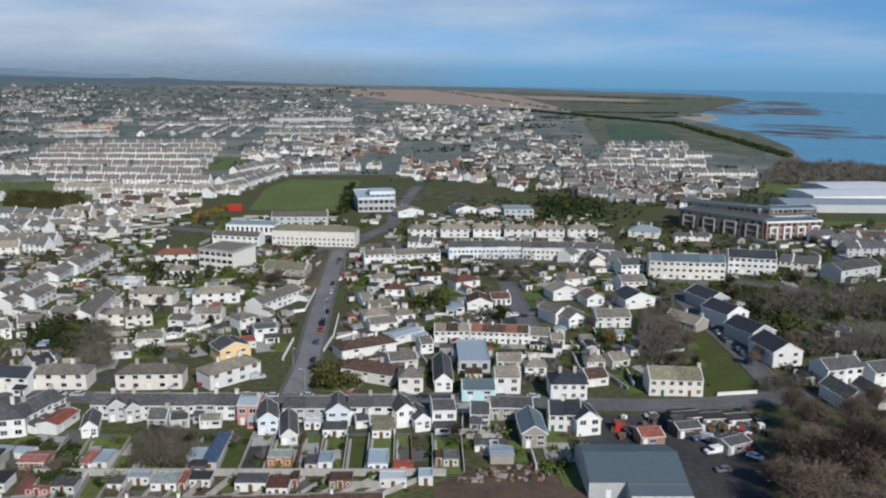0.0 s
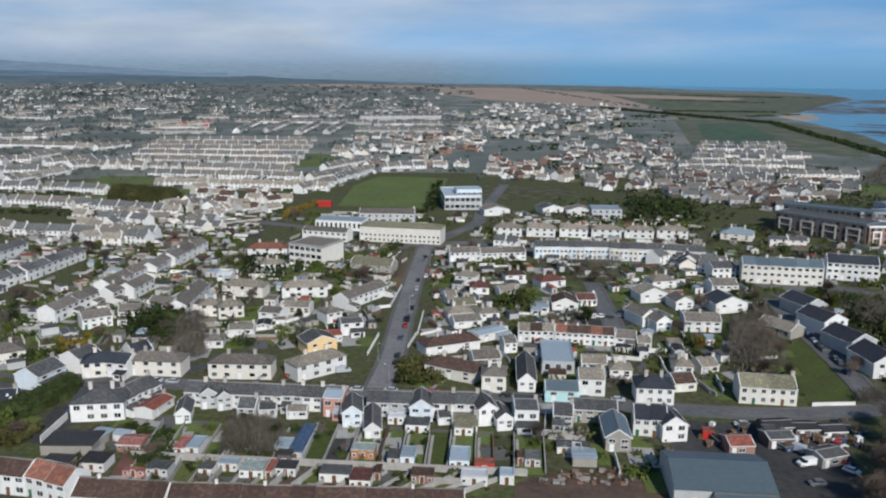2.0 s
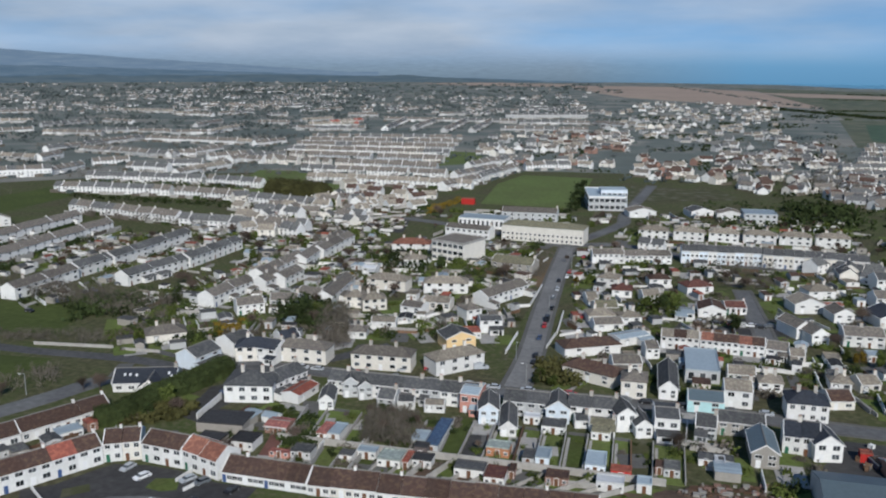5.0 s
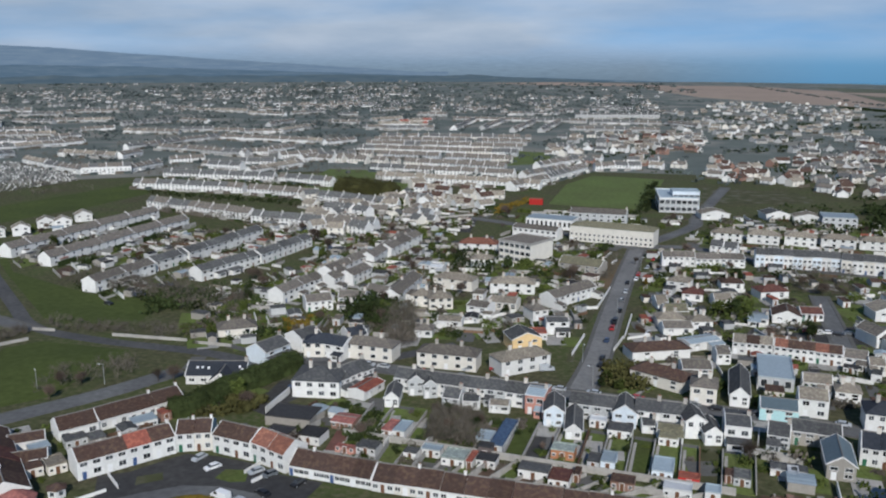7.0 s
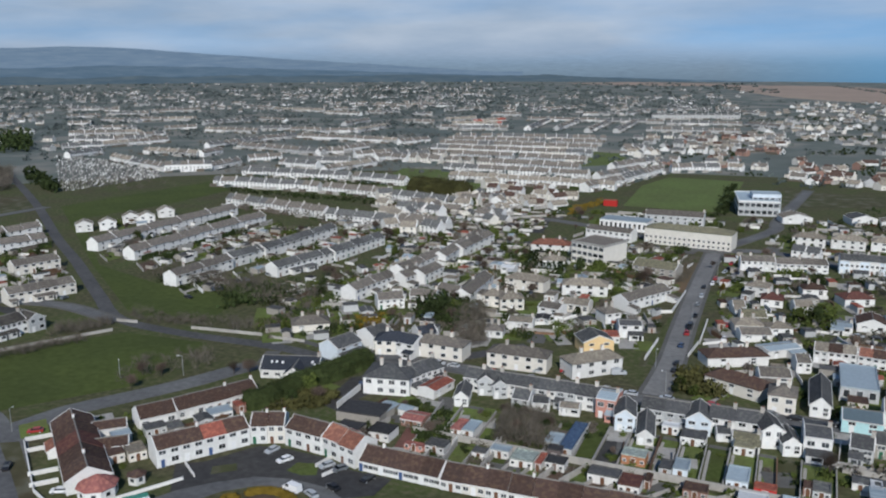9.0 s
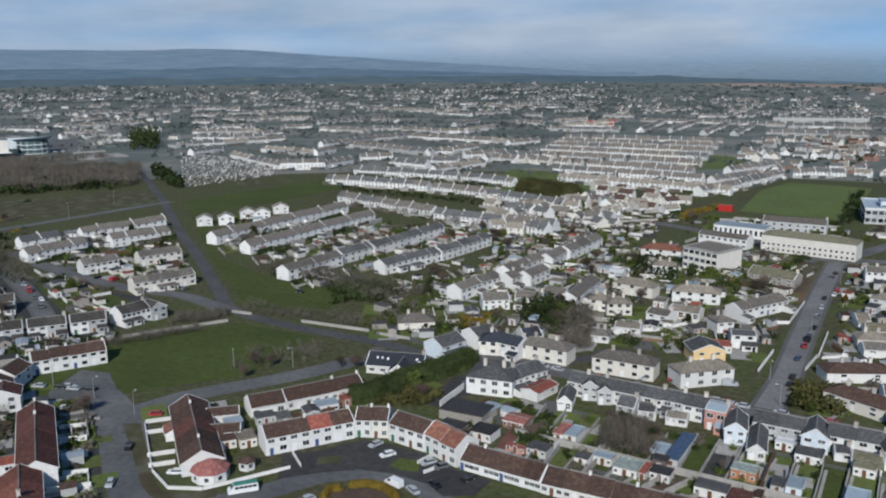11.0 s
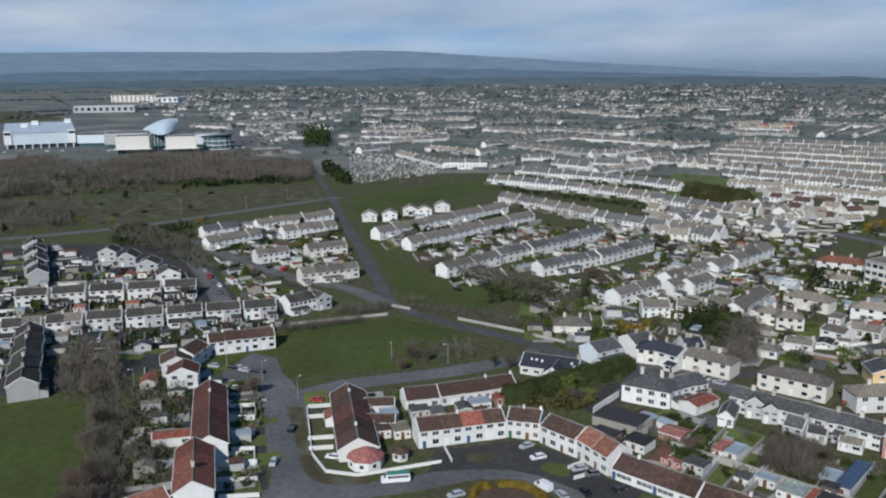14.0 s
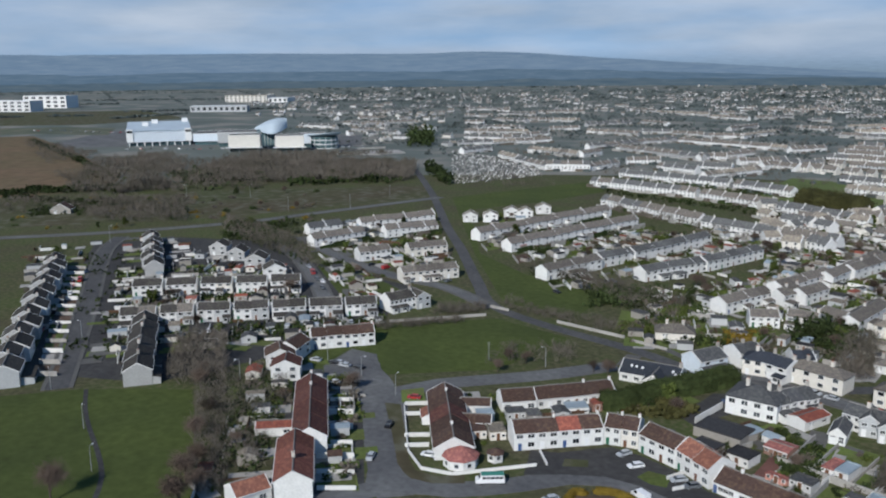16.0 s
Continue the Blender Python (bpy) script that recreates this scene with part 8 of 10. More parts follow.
far_terrace(-144.8, 1426.3, -89.2, 1372.0, 0, 8.5, 4.6, 2.5, "white", "umber lead")
far_terrace(-110.1, 1166.1, -69.4, 1191.4, 0, 8.5, 4.6, 2.5, "white", "umber lead")
far_terrace(-617.4, 1321.1, -586.1, 1378.9, 0, 8.5, 4.6, 2.5, "cream white", "tan red")
far_terrace(-553.5, 1292.9, -524.2, 1362.2, 0, 8.5, 4.6, 2.5, "cream white", "tan red")
far_terrace(-568.6, 1236.8, -495.3, 1267.1, 0, 8.5, 4.6, 2.5, "cream white", "tan red")
far_terrace(-311.0, 1524.3, -168.9, 1580.0, 14, 9.0, 8.0, 2.4, "dash grey", "lead", verge=1)
far_streets(-402.1, 770.5, -220.7, 759.9, -276.4, 1073.5, -469.9, 1031.8, 6, seed=3, even=True, fill=0.97, roof="umber umber lead", h=4.8)
tall_hedge((-306.4, 595.2), (-282.6, 587.6), (-255.1, 581.8), wide=26.0, high=11.0, seed=33, mat="leaf_olive", leaf=2.0, name="grove", label="dense rounded olive green grove of evergreens", category="trees")
sheet("yard", [(-214.3, 469.4), (-223.6, 512.9), (-167.5, 517.7), (-158.2, 473.0), (-190.4, 471.3)], "tarmac", 0.075, "grey tarmac playground behind the houses", "yard")
far_streets(-894.1, 1522.3, -171.5, 1769.7, -309.0, 2510.4, -1270.2, 2170.9, 9, thin=-0.06, seed=5, wall="white grey", fill=0.36, bend=14)
far_villas(-161.7, 789.1, -59.6, 843.6, -70.0, 1223.4, -228.8, 1202.4, 70, seed=8, roof="umber tan umber lead brown", wall="white white brick cream")
far_villas(-42.4, 739.4, 32.4, 745.4, 40.1, 932.3, -52.9, 923.0, 34, seed=9, roof="brown umber brown tan", wall="brick cream white")
far_villas(34.2, 677.3, 115.3, 699.3, 180.9, 1161.9, 31.9, 1086.1, 125, seed=10, roof="lead umber slate brown")
far_villas(96.7, 666.6, 171.7, 611.5, 278.4, 746.6, 144.7, 815.8, 100, seed=11, roof="lead slate umber brown", wall="white cream grey grey")
far_villas(-104.1, 1070.2, 130.9, 1201.1, 174.1, 1976.1, -173.5, 1790.4, 130, seed=12, roof="lead umber tan")
far_villas(-103.2, 1804.2, 185.7, 1717.1, 230.0, 2275.6, -129.0, 2255.6, 60, seed=13)
far_streets(128.2, 780.6, 211.7, 759.9, 323.8, 1120.2, 201.9, 1105.9, 7, seed=14, wall="cream white")
far_villas(-973.2, 620.4, -834.2, 702.7, -1485.0, 1218.2, -1700.7, 1025.9, 50, seed=15)
far_terrace(-399.7, 478.6, -303.7, 458.4, 0, 8.5, 5.0, 2.6, "white", "lead umber")
far_terrace(-297.9, 452.8, -247.0, 449.5, 0, 8.5, 5.0, 2.6, "white", "lead umber")
far_terrace(-244.0, 447.8, -212.2, 441.0, 0, 8.5, 5.0, 2.6, "white", "lead umber")
far_terrace(-471.3, 549.6, -373.4, 557.8, 0, 8.5, 5.0, 2.6, "white", "lead umber")
far_terrace(-367.6, 555.2, -306.8, 549.0, 0, 8.5, 5.0, 2.6, "white", "lead umber")
far_terrace(-299.0, 542.9, -243.5, 531.0, 0, 8.5, 5.0, 2.6, "white", "lead umber")
far_terrace(-489.5, 610.2, -384.5, 621.8, 0, 8.5, 5.0, 2.6, "white", "lead umber")
far_terrace(-380.1, 621.4, -326.0, 613.5, 0, 8.5, 5.0, 2.6, "white", "lead umber")
far_terrace(-246.6, 455.0, -212.9, 453.8, 0, 8.5, 5.0, 2.6, "white", "lead umber")
far_trees("hedge_belt", "brown bare trees and scrub between the estate rows", ((-375.7, 460.7), (-223.2, 437.4), (-227.1, 450.9), (-385.5, 478.8)), 160, 190, mat="leaf_wood", size=1.2, height=5.0)
far_trees("hedge_belt", "dark shrubs between the estate rows", ((-441.0, 525.8), (-274.6, 519.8), (-278.5, 534.4), (-451.7, 542.6)), 140, 191, size=0.9, height=3.5)
far_trees("hedge_belt", "dark shrubs between the estate rows", ((-483.8, 591.6), (-337.9, 602.5), (-343.8, 617.8), (-490.4, 607.5)), 110, 192, size=0.9, height=3.5)
sheet("field", [(-360.3, 641.5), (-316.1, 661.3), (-349.6, 724.4), (-384.1, 721.1)], "grass_lit", 0.06, "small green pitch between the rows", "grass")
far_streets(-1709.9, 833.3, -717.3, 1763.2, -1277.7, 3121.6, -2957.4, 1515.4, 12, seed=23, wall="white grey grey", thin=-0.02, fill=0.42, bend=14)
far_streets(-2510.1, 1848.0, -1253.5, 3062.8, -1689.9, 4116.6, -3683.3, 2497.1, 8, seed=24, wall="grey grey white", thin=0.08, fill=0.13, bend=14)
far_streets(-1270.2, 2170.9, -141.5, 2473.4, -358.7, 3266.5, -1764.9, 3023.9, 8, seed=25, wall="grey grey white", thin=0.08, fill=0.12, bend=14)
far_villas(-248.0, 458.3, -190.8, 487.1, -232.6, 588.4, -277.1, 539.2, 26, seed=26)
far_villas(-233.3, 524.1, -168.0, 544.2, -192.3, 640.0, -272.1, 634.4, 24, seed=27, h=3.0, roof="tan brown")
far_villas(-234.8, 414.9, -226.0, 456.3, -271.8, 552.6, -322.5, 549.5, 16, seed=28, h=5)
far_villas(194.5, 478.1, 249.5, 465.7, 275.1, 515.8, 221.6, 495.6, 12, seed=29, roof="lead slate", wall="white grey")
far_villas(63.7, 429.0, 99.6, 406.3, 113.4, 466.2, 66.5, 449.3, 10, seed=30, roof="lead slate")
far_terrace(-177.7, 642.7, -161.6, 696.1, 0, 8.5, 5.0, 2.6, "white", "lead umber")
far_terrace(-163.2, 703.1, -146.9, 784.1, 0, 8.5, 5.0, 2.6, "white", "lead umber")
far_terrace(-185.9, 708.4, -162.8, 769.7, 0, 8.5, 5.0, 2.6, "white", "lead umber")
far_terrace(-191.2, 780.1, -164.3, 860.0, 0, 8.5, 5.0, 2.6, "white", "lead umber")
far_terrace(-141.2, 793.6, -101.4, 815.9, 0, 8.5, 5.0, 2.6, "white", "lead umber")
far_villas(-212.3, 879.6, -162.0, 912.0, -205.1, 1158.2, -272.4, 1149.7, 22, seed=31, roof="umber lead tan")
sheet("field", [(-236.4, 799.9), (-203.4, 830.3), (-210.1, 936.3), (-255.8, 943.6)], "grass_lit", 0.06, "small green between the far streets", "grass")

# woods and tree belts
far_trees("woodland", "brown leafless woodland below the shopping centre", ((-724.3, 300.1), (-600.2, 455.7), (-703.4, 541.9), (-880.5, 412.4)), 2600, 31, mat="leaf_wood", size=1.9, height=8.0)
far_trees("woodland", "brown leafless woodland below the shopping centre", ((-817.2, 282.9), (-685.2, 502.7), (-819.2, 593.1), (-1032.3, 373.4)), 1700, 131, mat="leaf_wood", size=1.8, height=6.5, clump=-0.12)
far_trees("woodland", "dark wood with evergreens on the low ground", ((-699.5, 274.6), (-590.7, 454.7), (-671.5, 517.2), (-821.7, 323.9)), 420, 132, size=2.2, height=6.5, clump=-0.05)
far_trees("woodland", "brown trees and bramble up the slope", ((-725.0, 203.6), (-746.9, 309.7), (-833.1, 346.3), (-1341.6, 314.1)), 900, 133, mat="leaf_wood", size=1.8, height=6.0, clump=-0.08)
far_trees("far_hedges", "dark hedge climbing the brown slope", ((-1351.3, 331.8), (-823.0, 276.8), (-800.7, 263.8), (-1335.5, 320.2)), 220, 138, size=1.4, height=3.5)
far_trees("far_hedges", "dark hedge along the foot of the slope", ((-768.8, 133.2), (-721.0, 241.4), (-749.6, 251.4), (-805.5, 140.1)), 300, 139, size=1.6, height=4.0)
far_trees("poplars", "row of slender bare poplars below the wood", ((-700.8, 225.3), (-706.3, 277.3), (-716.1, 282.3), (-714.0, 229.7)), 300, 143, mat="leaf_wood", size=1.3, height=13.0)
terrace(-633.7, 161.0, -626.4, 172.7, 1, 11, 3.4, 4.2, "stone", "brown", form="front", bays=2, name="detached_house", group="detached houses", near=False)
far_trees("hedge_belt", "dark shrubs round the lone house", ((-632.7, 146.3), (-620.1, 184.4), (-654.6, 191.1), (-675.3, 160.7)), 120, 144, size=1.0, height=3.5)
far_trees("conifers", "dark conifers in a clump by the cemetery", ((-861.8, 652.5), (-840.0, 674.6), (-996.3, 800.4), (-1022.5, 774.6)), 160, 32, size=2.2, height=19.0)
far_trees("tree_belt", "dark hedges and tree belts between far houses", ((-457.0, 688.5), (142.5, 718.2), (323.2, 2297.7), (-1668.8, 2566.6)), 4200, 34, mat="leaf_hazed", size=1.7, height=4.5, clump=0.16)
far_trees("tree_belt", "dark hedges and trees among the eastern houses", ((13.0, 538.7), (222.0, 512.9), (326.2, 879.1), (47.1, 1103.7)), 1500, 134, size=1.1, height=4.5, clump=0.0)
far_trees("far_hedges", "dark hedgerows between the coast fields", ((162.4, 2079.0), (428.0, 1601.7), (441.7, 1653.8), (169.2, 2167.1)), 600, 135, size=2.0, height=3.0)
far_trees("far_hedges", "dark hedgerows between the coast fields", ((428.0, 1601.7), (407.4, 1000.2), (421.1, 1034.7), (446.5, 1671.9)), 720, 136, size=2.0, height=4.0)
far_trees("far_hedges", "low dark hedgerow between the coast fields", ((295.2, 2001.3), (546.7, 2002.7), (553.9, 2029.2), (299.1, 2027.7)), 330, 240, size=1.6, height=2.2, clump=-0.1)
far_trees("far_hedges", "low dark hedgerow between the coast fields", ((305.7, 2680.7), (653.4, 2521.8), (664.2, 2563.8), (311.1, 2728.2)), 330, 240, size=1.6, height=2.2, clump=-0.1)
far_trees("far_hedges", "low dark hedgerow between the coast fields", ((284.7, 1697.5), (573.3, 1913.5), (580.4, 1937.7), (287.9, 1716.6)), 330, 240, size=1.6, height=2.2, clump=-0.1)
far_trees("far_hedges", "low dark hedgerow between the coast fields", ((440.3, 3141.1), (918.5, 2949.8), (936.3, 3007.3), (449.3, 3206.3)), 330, 240, size=1.6, height=2.2, clump=-0.1)
sheet("field", [(248.8, 3204.4), (440.3, 3141.1), (689.4, 2884.1), (595.7, 2715.2), (322.4, 2828.3)], "stubble", 0.065, "pale strip of stubble near the shore", "field")
sheet("field", [(295.2, 2001.3), (398.6, 1925.1), (493.4, 1898.1), (386.7, 1753.4), (287.9, 1716.6)], "coast", 0.065, "green field near the shore", "field")
far_trees("far_hedges", "dark hedgerow across the stubble", ((-69.0, 3882.7), (295.2, 2001.3), (309.9, 2083.4), (-55.2, 3989.2)), 120, 137, mat="leaf_hazed", size=2.5, height=3.0)
far_trees("tree_belt", "dark hedges and tree belts between far houses", ((-990.3, 544.1), (-280.0, 757.6), (-1334.0, 3505.7), (-3616.8, 2001.4)), 5200, 35, mat="leaf_hazed", size=1.8, height=5.0, clump=0.06)
far_trees("far_woods", "dark far woods and hedgerows", ((-2365.6, 1428.7), (-964.4, 2542.1), (-1585.0, 4158.2), (-3807.7, 2303.0)), 700, 36, mat="leaf_hazed", size=6.0, height=6.0, clump=0.0)
far_trees("far_hedges", "dark hedgerow on the far farmland", ((-4397.2, 683.2), (-3844.1, 1625.0), (-3945.9, 1668.2), (-4397.2, 683.5)), 187, 250, mat="leaf_hazed", size=3.0, height=4.5, clump=-0.2)
far_trees("far_hedges", "dark hedgerow on the far farmland", ((-3912.8, 980.3), (-3144.5, 1900.6), (-3220.1, 1946.4), (-4007.0, 1004.1)), 205, 251, mat="leaf_hazed", size=3.0, height=4.5, clump=-0.2)
far_trees("far_hedges", "dark hedgerow on the far farmland", ((-2794.7, 456.3), (-2535.6, 862.8), (-2577.4, 877.2), (-2839.7, 463.9)), 138, 252, mat="leaf_hazed", size=3.0, height=4.5, clump=-0.2)
far_trees("far_hedges", "dark hedgerow on the far farmland", ((-2936.8, 854.1), (-2483.7, 1456.9), (-2530.3, 1484.3), (-2991.2, 870.1)), 173, 253, mat="leaf_hazed", size=3.0, height=4.5, clump=-0.2)
far_trees("far_hedges", "dark hedgerow on the far farmland", ((-2054.4, 710.7), (-1894.7, 1143.4), (-1922.1, 1160.0), (-2082.0, 720.4)), 149, 254, mat="leaf_hazed", size=3.0, height=4.5, clump=-0.2)
far_trees("far_hedges", "dark hedgerow on the far farmland", ((-4397.6, 680.9), (-3609.9, 1030.3), (-3691.9, 1053.9), (-4397.5, 681.2)), 114, 255, mat="leaf_hazed", size=3.0, height=4.5, clump=-0.2)
far_trees("far_hedges", "dark hedgerow on the far farmland", ((-3110.6, 1247.8), (-2229.0, 939.1), (-2263.1, 953.6), (-3176.2, 1274.3)), 40, 256, mat="leaf_hazed", size=3.0, height=4.5, clump=-0.2)
far_trees("far_hedges", "dark hedgerow on the far farmland", ((-2089.8, 317.2), (-1922.6, 639.7), (-1946.6, 647.8), (-2114.8, 321.2)), 142, 257, mat="leaf_hazed", size=3.0, height=4.5, clump=-0.2)
far_trees("far_hedges", "dark hedgerow on the far farmland", ((-4235.0, 1366.6), (-2535.6, 862.8), (-2577.4, 877.2), (-4234.9, 1366.8)), 40, 258, mat="leaf_hazed", size=3.0, height=4.5, clump=-0.2)
far_trees("far_hedges", "dark hedgerow on the far farmland", ((-3624.8, 1773.7), (-2594.4, 1370.3), (-2643.6, 1396.4), (-3718.9, 1820.0)), 47, 259, mat="leaf_hazed", size=3.0, height=4.5, clump=-0.2)
far_trees("far_hedges", "dark hedgerow on the far farmland", ((-2291.7, 1266.2), (-2100.6, 1422.2), (-2135.6, 1445.9), (-2330.6, 1287.8)), 79, 260, mat="leaf_hazed", size=3.0, height=4.5, clump=-0.2)
far_trees("far_hedges", "dark hedgerow on the far farmland", ((-1790.2, 595.0), (-1863.8, 784.0), (-1887.6, 794.1), (-1811.0, 602.1)), 75, 261, mat="leaf_hazed", size=3.0, height=4.5, clump=-0.2)
far_trees("far_woods", "dark far woods and hedgerows", ((-1408.4, 2409.2), (-168.5, 2946.4), (-402.3, 4164.8), (-2090.4, 3585.3)), 500, 37, mat="leaf_hazed", size=6.0, height=6.0, clump=0.0)
far_trees("tree_belt", "dark evergreen belt beside the halls", ((67.0, 562.8), (110.3, 569.8), (119.8, 645.1), (72.1, 647.4)), 170, 38, size=1.6, height=7.0)
far_trees("tree_belt", "brown trees by the shore road", ((273.2, 746.2), (423.0, 773.1), (487.1, 893.9), (372.0, 936.6)), 420, 39, mat="leaf_wood", size=2.2, height=6.0)
far_trees("tree_belt", "dark trees by the shore road", ((273.2, 746.2), (423.0, 773.1), (487.1, 893.9), (372.0, 936.6)), 110, 239, size=1.8, height=4.5)
far_trees("scrub", "brown scrub and trees around the yards", ((131.4, 339.4), (171.9, 285.1), (236.4, 401.0), (132.1, 385.7)), 700, 40, mat="leaf_wood", size=0.7, height=5.0)
far_trees("conifers", "dark conifers along the cemetery road", ((-665.6, 523.4), (-556.8, 459.2), (-557.3, 469.1), (-699.4, 561.5)), 110, 193, size=1.6, height=9.0)
far_trees("tree_belt", "dark trees and hedges among the far streets", ((-1172.8, 706.0), (-477.0, 1180.8), (-1277.7, 3121.6), (-3072.3, 1856.9)), 4200, 194, mat="leaf_hazed", size=2.4, height=6.5, clump=0.0)
far_trees("tree_belt", "dark trees and hedges among the far streets", ((-912.6, 1470.2), (-155.4, 1602.5), (-347.5, 2680.5), (-1744.2, 2827.7)), 2600, 195, mat="leaf_hazed", size=2.4, height=6.5, clump=0.0)
far_trees("tree_belt", "dark trees and hedges behind the pitch", ((-160.3, 756.4), (147.0, 862.6), (286.7, 1858.2), (-171.5, 1769.7)), 2200, 206, size=1.5, height=4.5, clump=0.14)
far_trees("tree_belt", "brown bare trees among the far streets", ((-532.1, 485.9), (-219.6, 556.9), (-477.0, 1180.8), (-866.1, 790.7)), 700, 196, mat="leaf_wood", size=1.6, height=6.0, clump=0.05)
far_trees("tree_belt", "brown bare trees among the eastern houses", ((33.5, 662.1), (230.5, 551.6), (401.5, 1067.8), (58.6, 1191.9)), 600, 197, mat="leaf_wood", size=1.5, height=6.0, clump=0.0)
far_trees("garden_scrub", "tall bare trees beside the old terrace", ((-252.5, 94.1), (-240.7, 107.9), (-289.1, 130.9), (-295.3, 113.5)), 330, 198, mat="leaf_wood", size=0.9, height=7.5)
far_trees("garden_scrub", "dark hedges in the estate gardens", ((-302.6, 95.2), (-258.2, 177.1), (-270.4, 185.6), (-315.3, 100.7)), 160, 199, size=0.7, height=2.4, clump=-0.1)
far_trees("garden_scrub", "dark hedges in the estate gardens", ((-306.0, 72.8), (-285.0, 97.0), (-460.4, 161.9), (-481.5, 138.1)), 160, 200, size=0.7, height=2.0, clump=0.0)
sheet("field", [(132.4, 309.3), (173.2, 302.6), (188.7, 331.9), (143.8, 335.0)], "coast", 0.06, "yellow-green rough grass inside a tall hedge", "grass")
far_trees("hedge_belt", "tall dark hedge and trees round the rough grass", ((132.0, 334.6), (192.1, 329.7), (205.9, 355.0), (139.3, 361.5)), 150, 201, size=1.1, height=6.5)
far_trees("hedge_belt", "tall bare trees round the rough grass", ((132.0, 334.6), (192.1, 329.7), (208.4, 359.6), (141.1, 366.2)), 620, 202, mat="leaf_wood", size=1.0, height=7.0)
far_trees("hedge_belt", "dark hedge below the rough grass", ((124.1, 290.8), (167.8, 285.0), (175.3, 298.8), (128.1, 303.8)), 110, 203, size=1.0, height=2.2)
far_trees("hedge_belt", "bare brown trees below the rough grass", ((124.1, 290.8), (167.8, 285.0), (177.5, 302.8), (129.7, 307.9)), 360, 207, mat="leaf_wood", size=1.0, height=2.2)
far_trees("hedge_belt", "dark scrub beside the lane", ((126.6, 339.2), (133.5, 309.4), (157.8, 357.6), (140.2, 371.0)), 160, 204, size=0.9, height=4.5)
far_trees("hedge_belt", "brown trees beside the stone houses", ((69.0, 281.9), (83.0, 282.3), (98.0, 338.1), (83.8, 337.6)), 260, 205, mat="leaf_wood", size=0.9, height=7.0)
# real tarmac and planting, kept dark to stand in for cloud shade too
sheet("paving", [(-272.0, 192.0), (-300.0, 232.0), (-380.0, 222.0), (-440.0, 236.0), (-492.0, 196.0), (-504.0, 150.0), (-300.0, 62.0), (-262.0, 92.0), (-258.0, 140.0)], "tarmac", 0.032, "dark tarmac yards and paths of the estate", "ground")
sheet("paving", [(-236.0, 130.0), (-214.0, 142.0), (-160.0, 106.0), (-152.0, 92.0), (-170.0, 84.0)], "tarmac", 0.034, "dark front yards along the maroon terrace", "ground")
far_trees("tree_belt", "bare dark trees between the estate and the road", ((-482.3, 220.8), (-361.4, 215.6), (-424.5, 247.6), (-533.6, 247.2)), 420, 301, mat="leaf_wood", size=0.9, height=7.0)
far_trees("tree_belt", "dark evergreens between the estate and the road", ((-479.2, 219.3), (-360.5, 213.5), (-419.0, 242.6), (-529.8, 245.4)), 110, 302, mat="leaf_dark", size=0.8, height=4.5)
far_trees("tree_belt", "brown hedge along the field wall", ((-258.2, 179.0), (-245.0, 210.8), (-249.7, 213.8), (-263.3, 181.9)), 160, 303, mat="leaf_wood", size=0.6, height=3.0)
far_trees("tree_belt", "dark garden trees behind the maroon terrace", ((-190.4, 79.5), (-180.1, 88.1), (-233.1, 126.2), (-245.4, 116.1)), 200, 304, mat="leaf_dark", size=0.6, height=3.4)
far_trees("tree_belt", "bare garden trees behind the maroon terrace", ((-190.9, 79.1), (-179.0, 89.0), (-236.0, 129.9), (-254.1, 115.0)), 200, 305, mat="leaf_wood", size=0.7, height=6.5)
far_trees("tree_belt", "dark shrubs in the estate gardens", ((-293.0, 132.1), (-257.9, 177.5), (-269.6, 185.9), (-308.4, 139.6)), 150, 306, mat="leaf_dark", size=0.5, height=2.2)
far_trees("tree_belt", "dark shrubs in the estate gardens", ((-354.5, 136.0), (-315.3, 176.5), (-324.6, 182.0), (-364.8, 140.3)), 120, 307, mat="leaf_dark", size=0.5, height=2.0)
far_trees("tree_belt", "bare trees below the green field", ((-202.8, 183.7), (-184.3, 206.1), (-193.1, 222.3), (-213.9, 205.2)), 60, 308, mat="leaf_wood", size=0.8, height=5.0)
far_trees("tree_belt", "dark hedges beside the bungalow", ((-195.2, 260.0), (-151.0, 254.9), (-155.7, 263.2), (-200.3, 267.1)), 140, 309, mat="leaf_dark", size=0.6, height=2.6)
far_trees("tree_belt", "bare trees behind the estate", ((-291.0, 291.8), (-191.9, 274.4), (-199.5, 298.2), (-297.0, 312.9)), 420, 310, mat="leaf_wood", size=0.8, height=6.5)
far_trees("tree_belt", "dark scrub behind the estate", ((-287.2, 287.8), (-189.7, 271.1), (-194.6, 290.8), (-290.5, 305.8)), 110, 311, mat="leaf_dark", size=0.7, height=3.2)
far_trees("tree_belt", "tall bare trees on the edge of the common", ((-588.3, 170.6), (-529.4, 217.3), (-586.3, 241.4), (-655.6, 203.7)), 420, 320, mat="leaf_wood", size=1.2, height=10.0)
far_trees("tree_belt", "dark hedge on the edge of the common", ((-738.0, 155.4), (-567.6, 233.4), (-586.3, 241.4), (-762.0, 160.8)), 260, 321, mat="leaf_dark", size=1.1, height=3.5)
far_trees("woodland", "brown bramble and scrub below the slope", ((-729.7, 196.0), (-644.8, 336.1), (-816.9, 434.1), (-1012.8, 313.2)), 900, 322, mat="leaf_wood", size=1.8, height=5.5)
far_trees("woodland", "dark scrub below the slope", ((-729.7, 196.0), (-644.8, 336.1), (-770.3, 409.0), (-950.9, 293.5)), 130, 323, mat="leaf_dark", size=1.6, height=3.5)
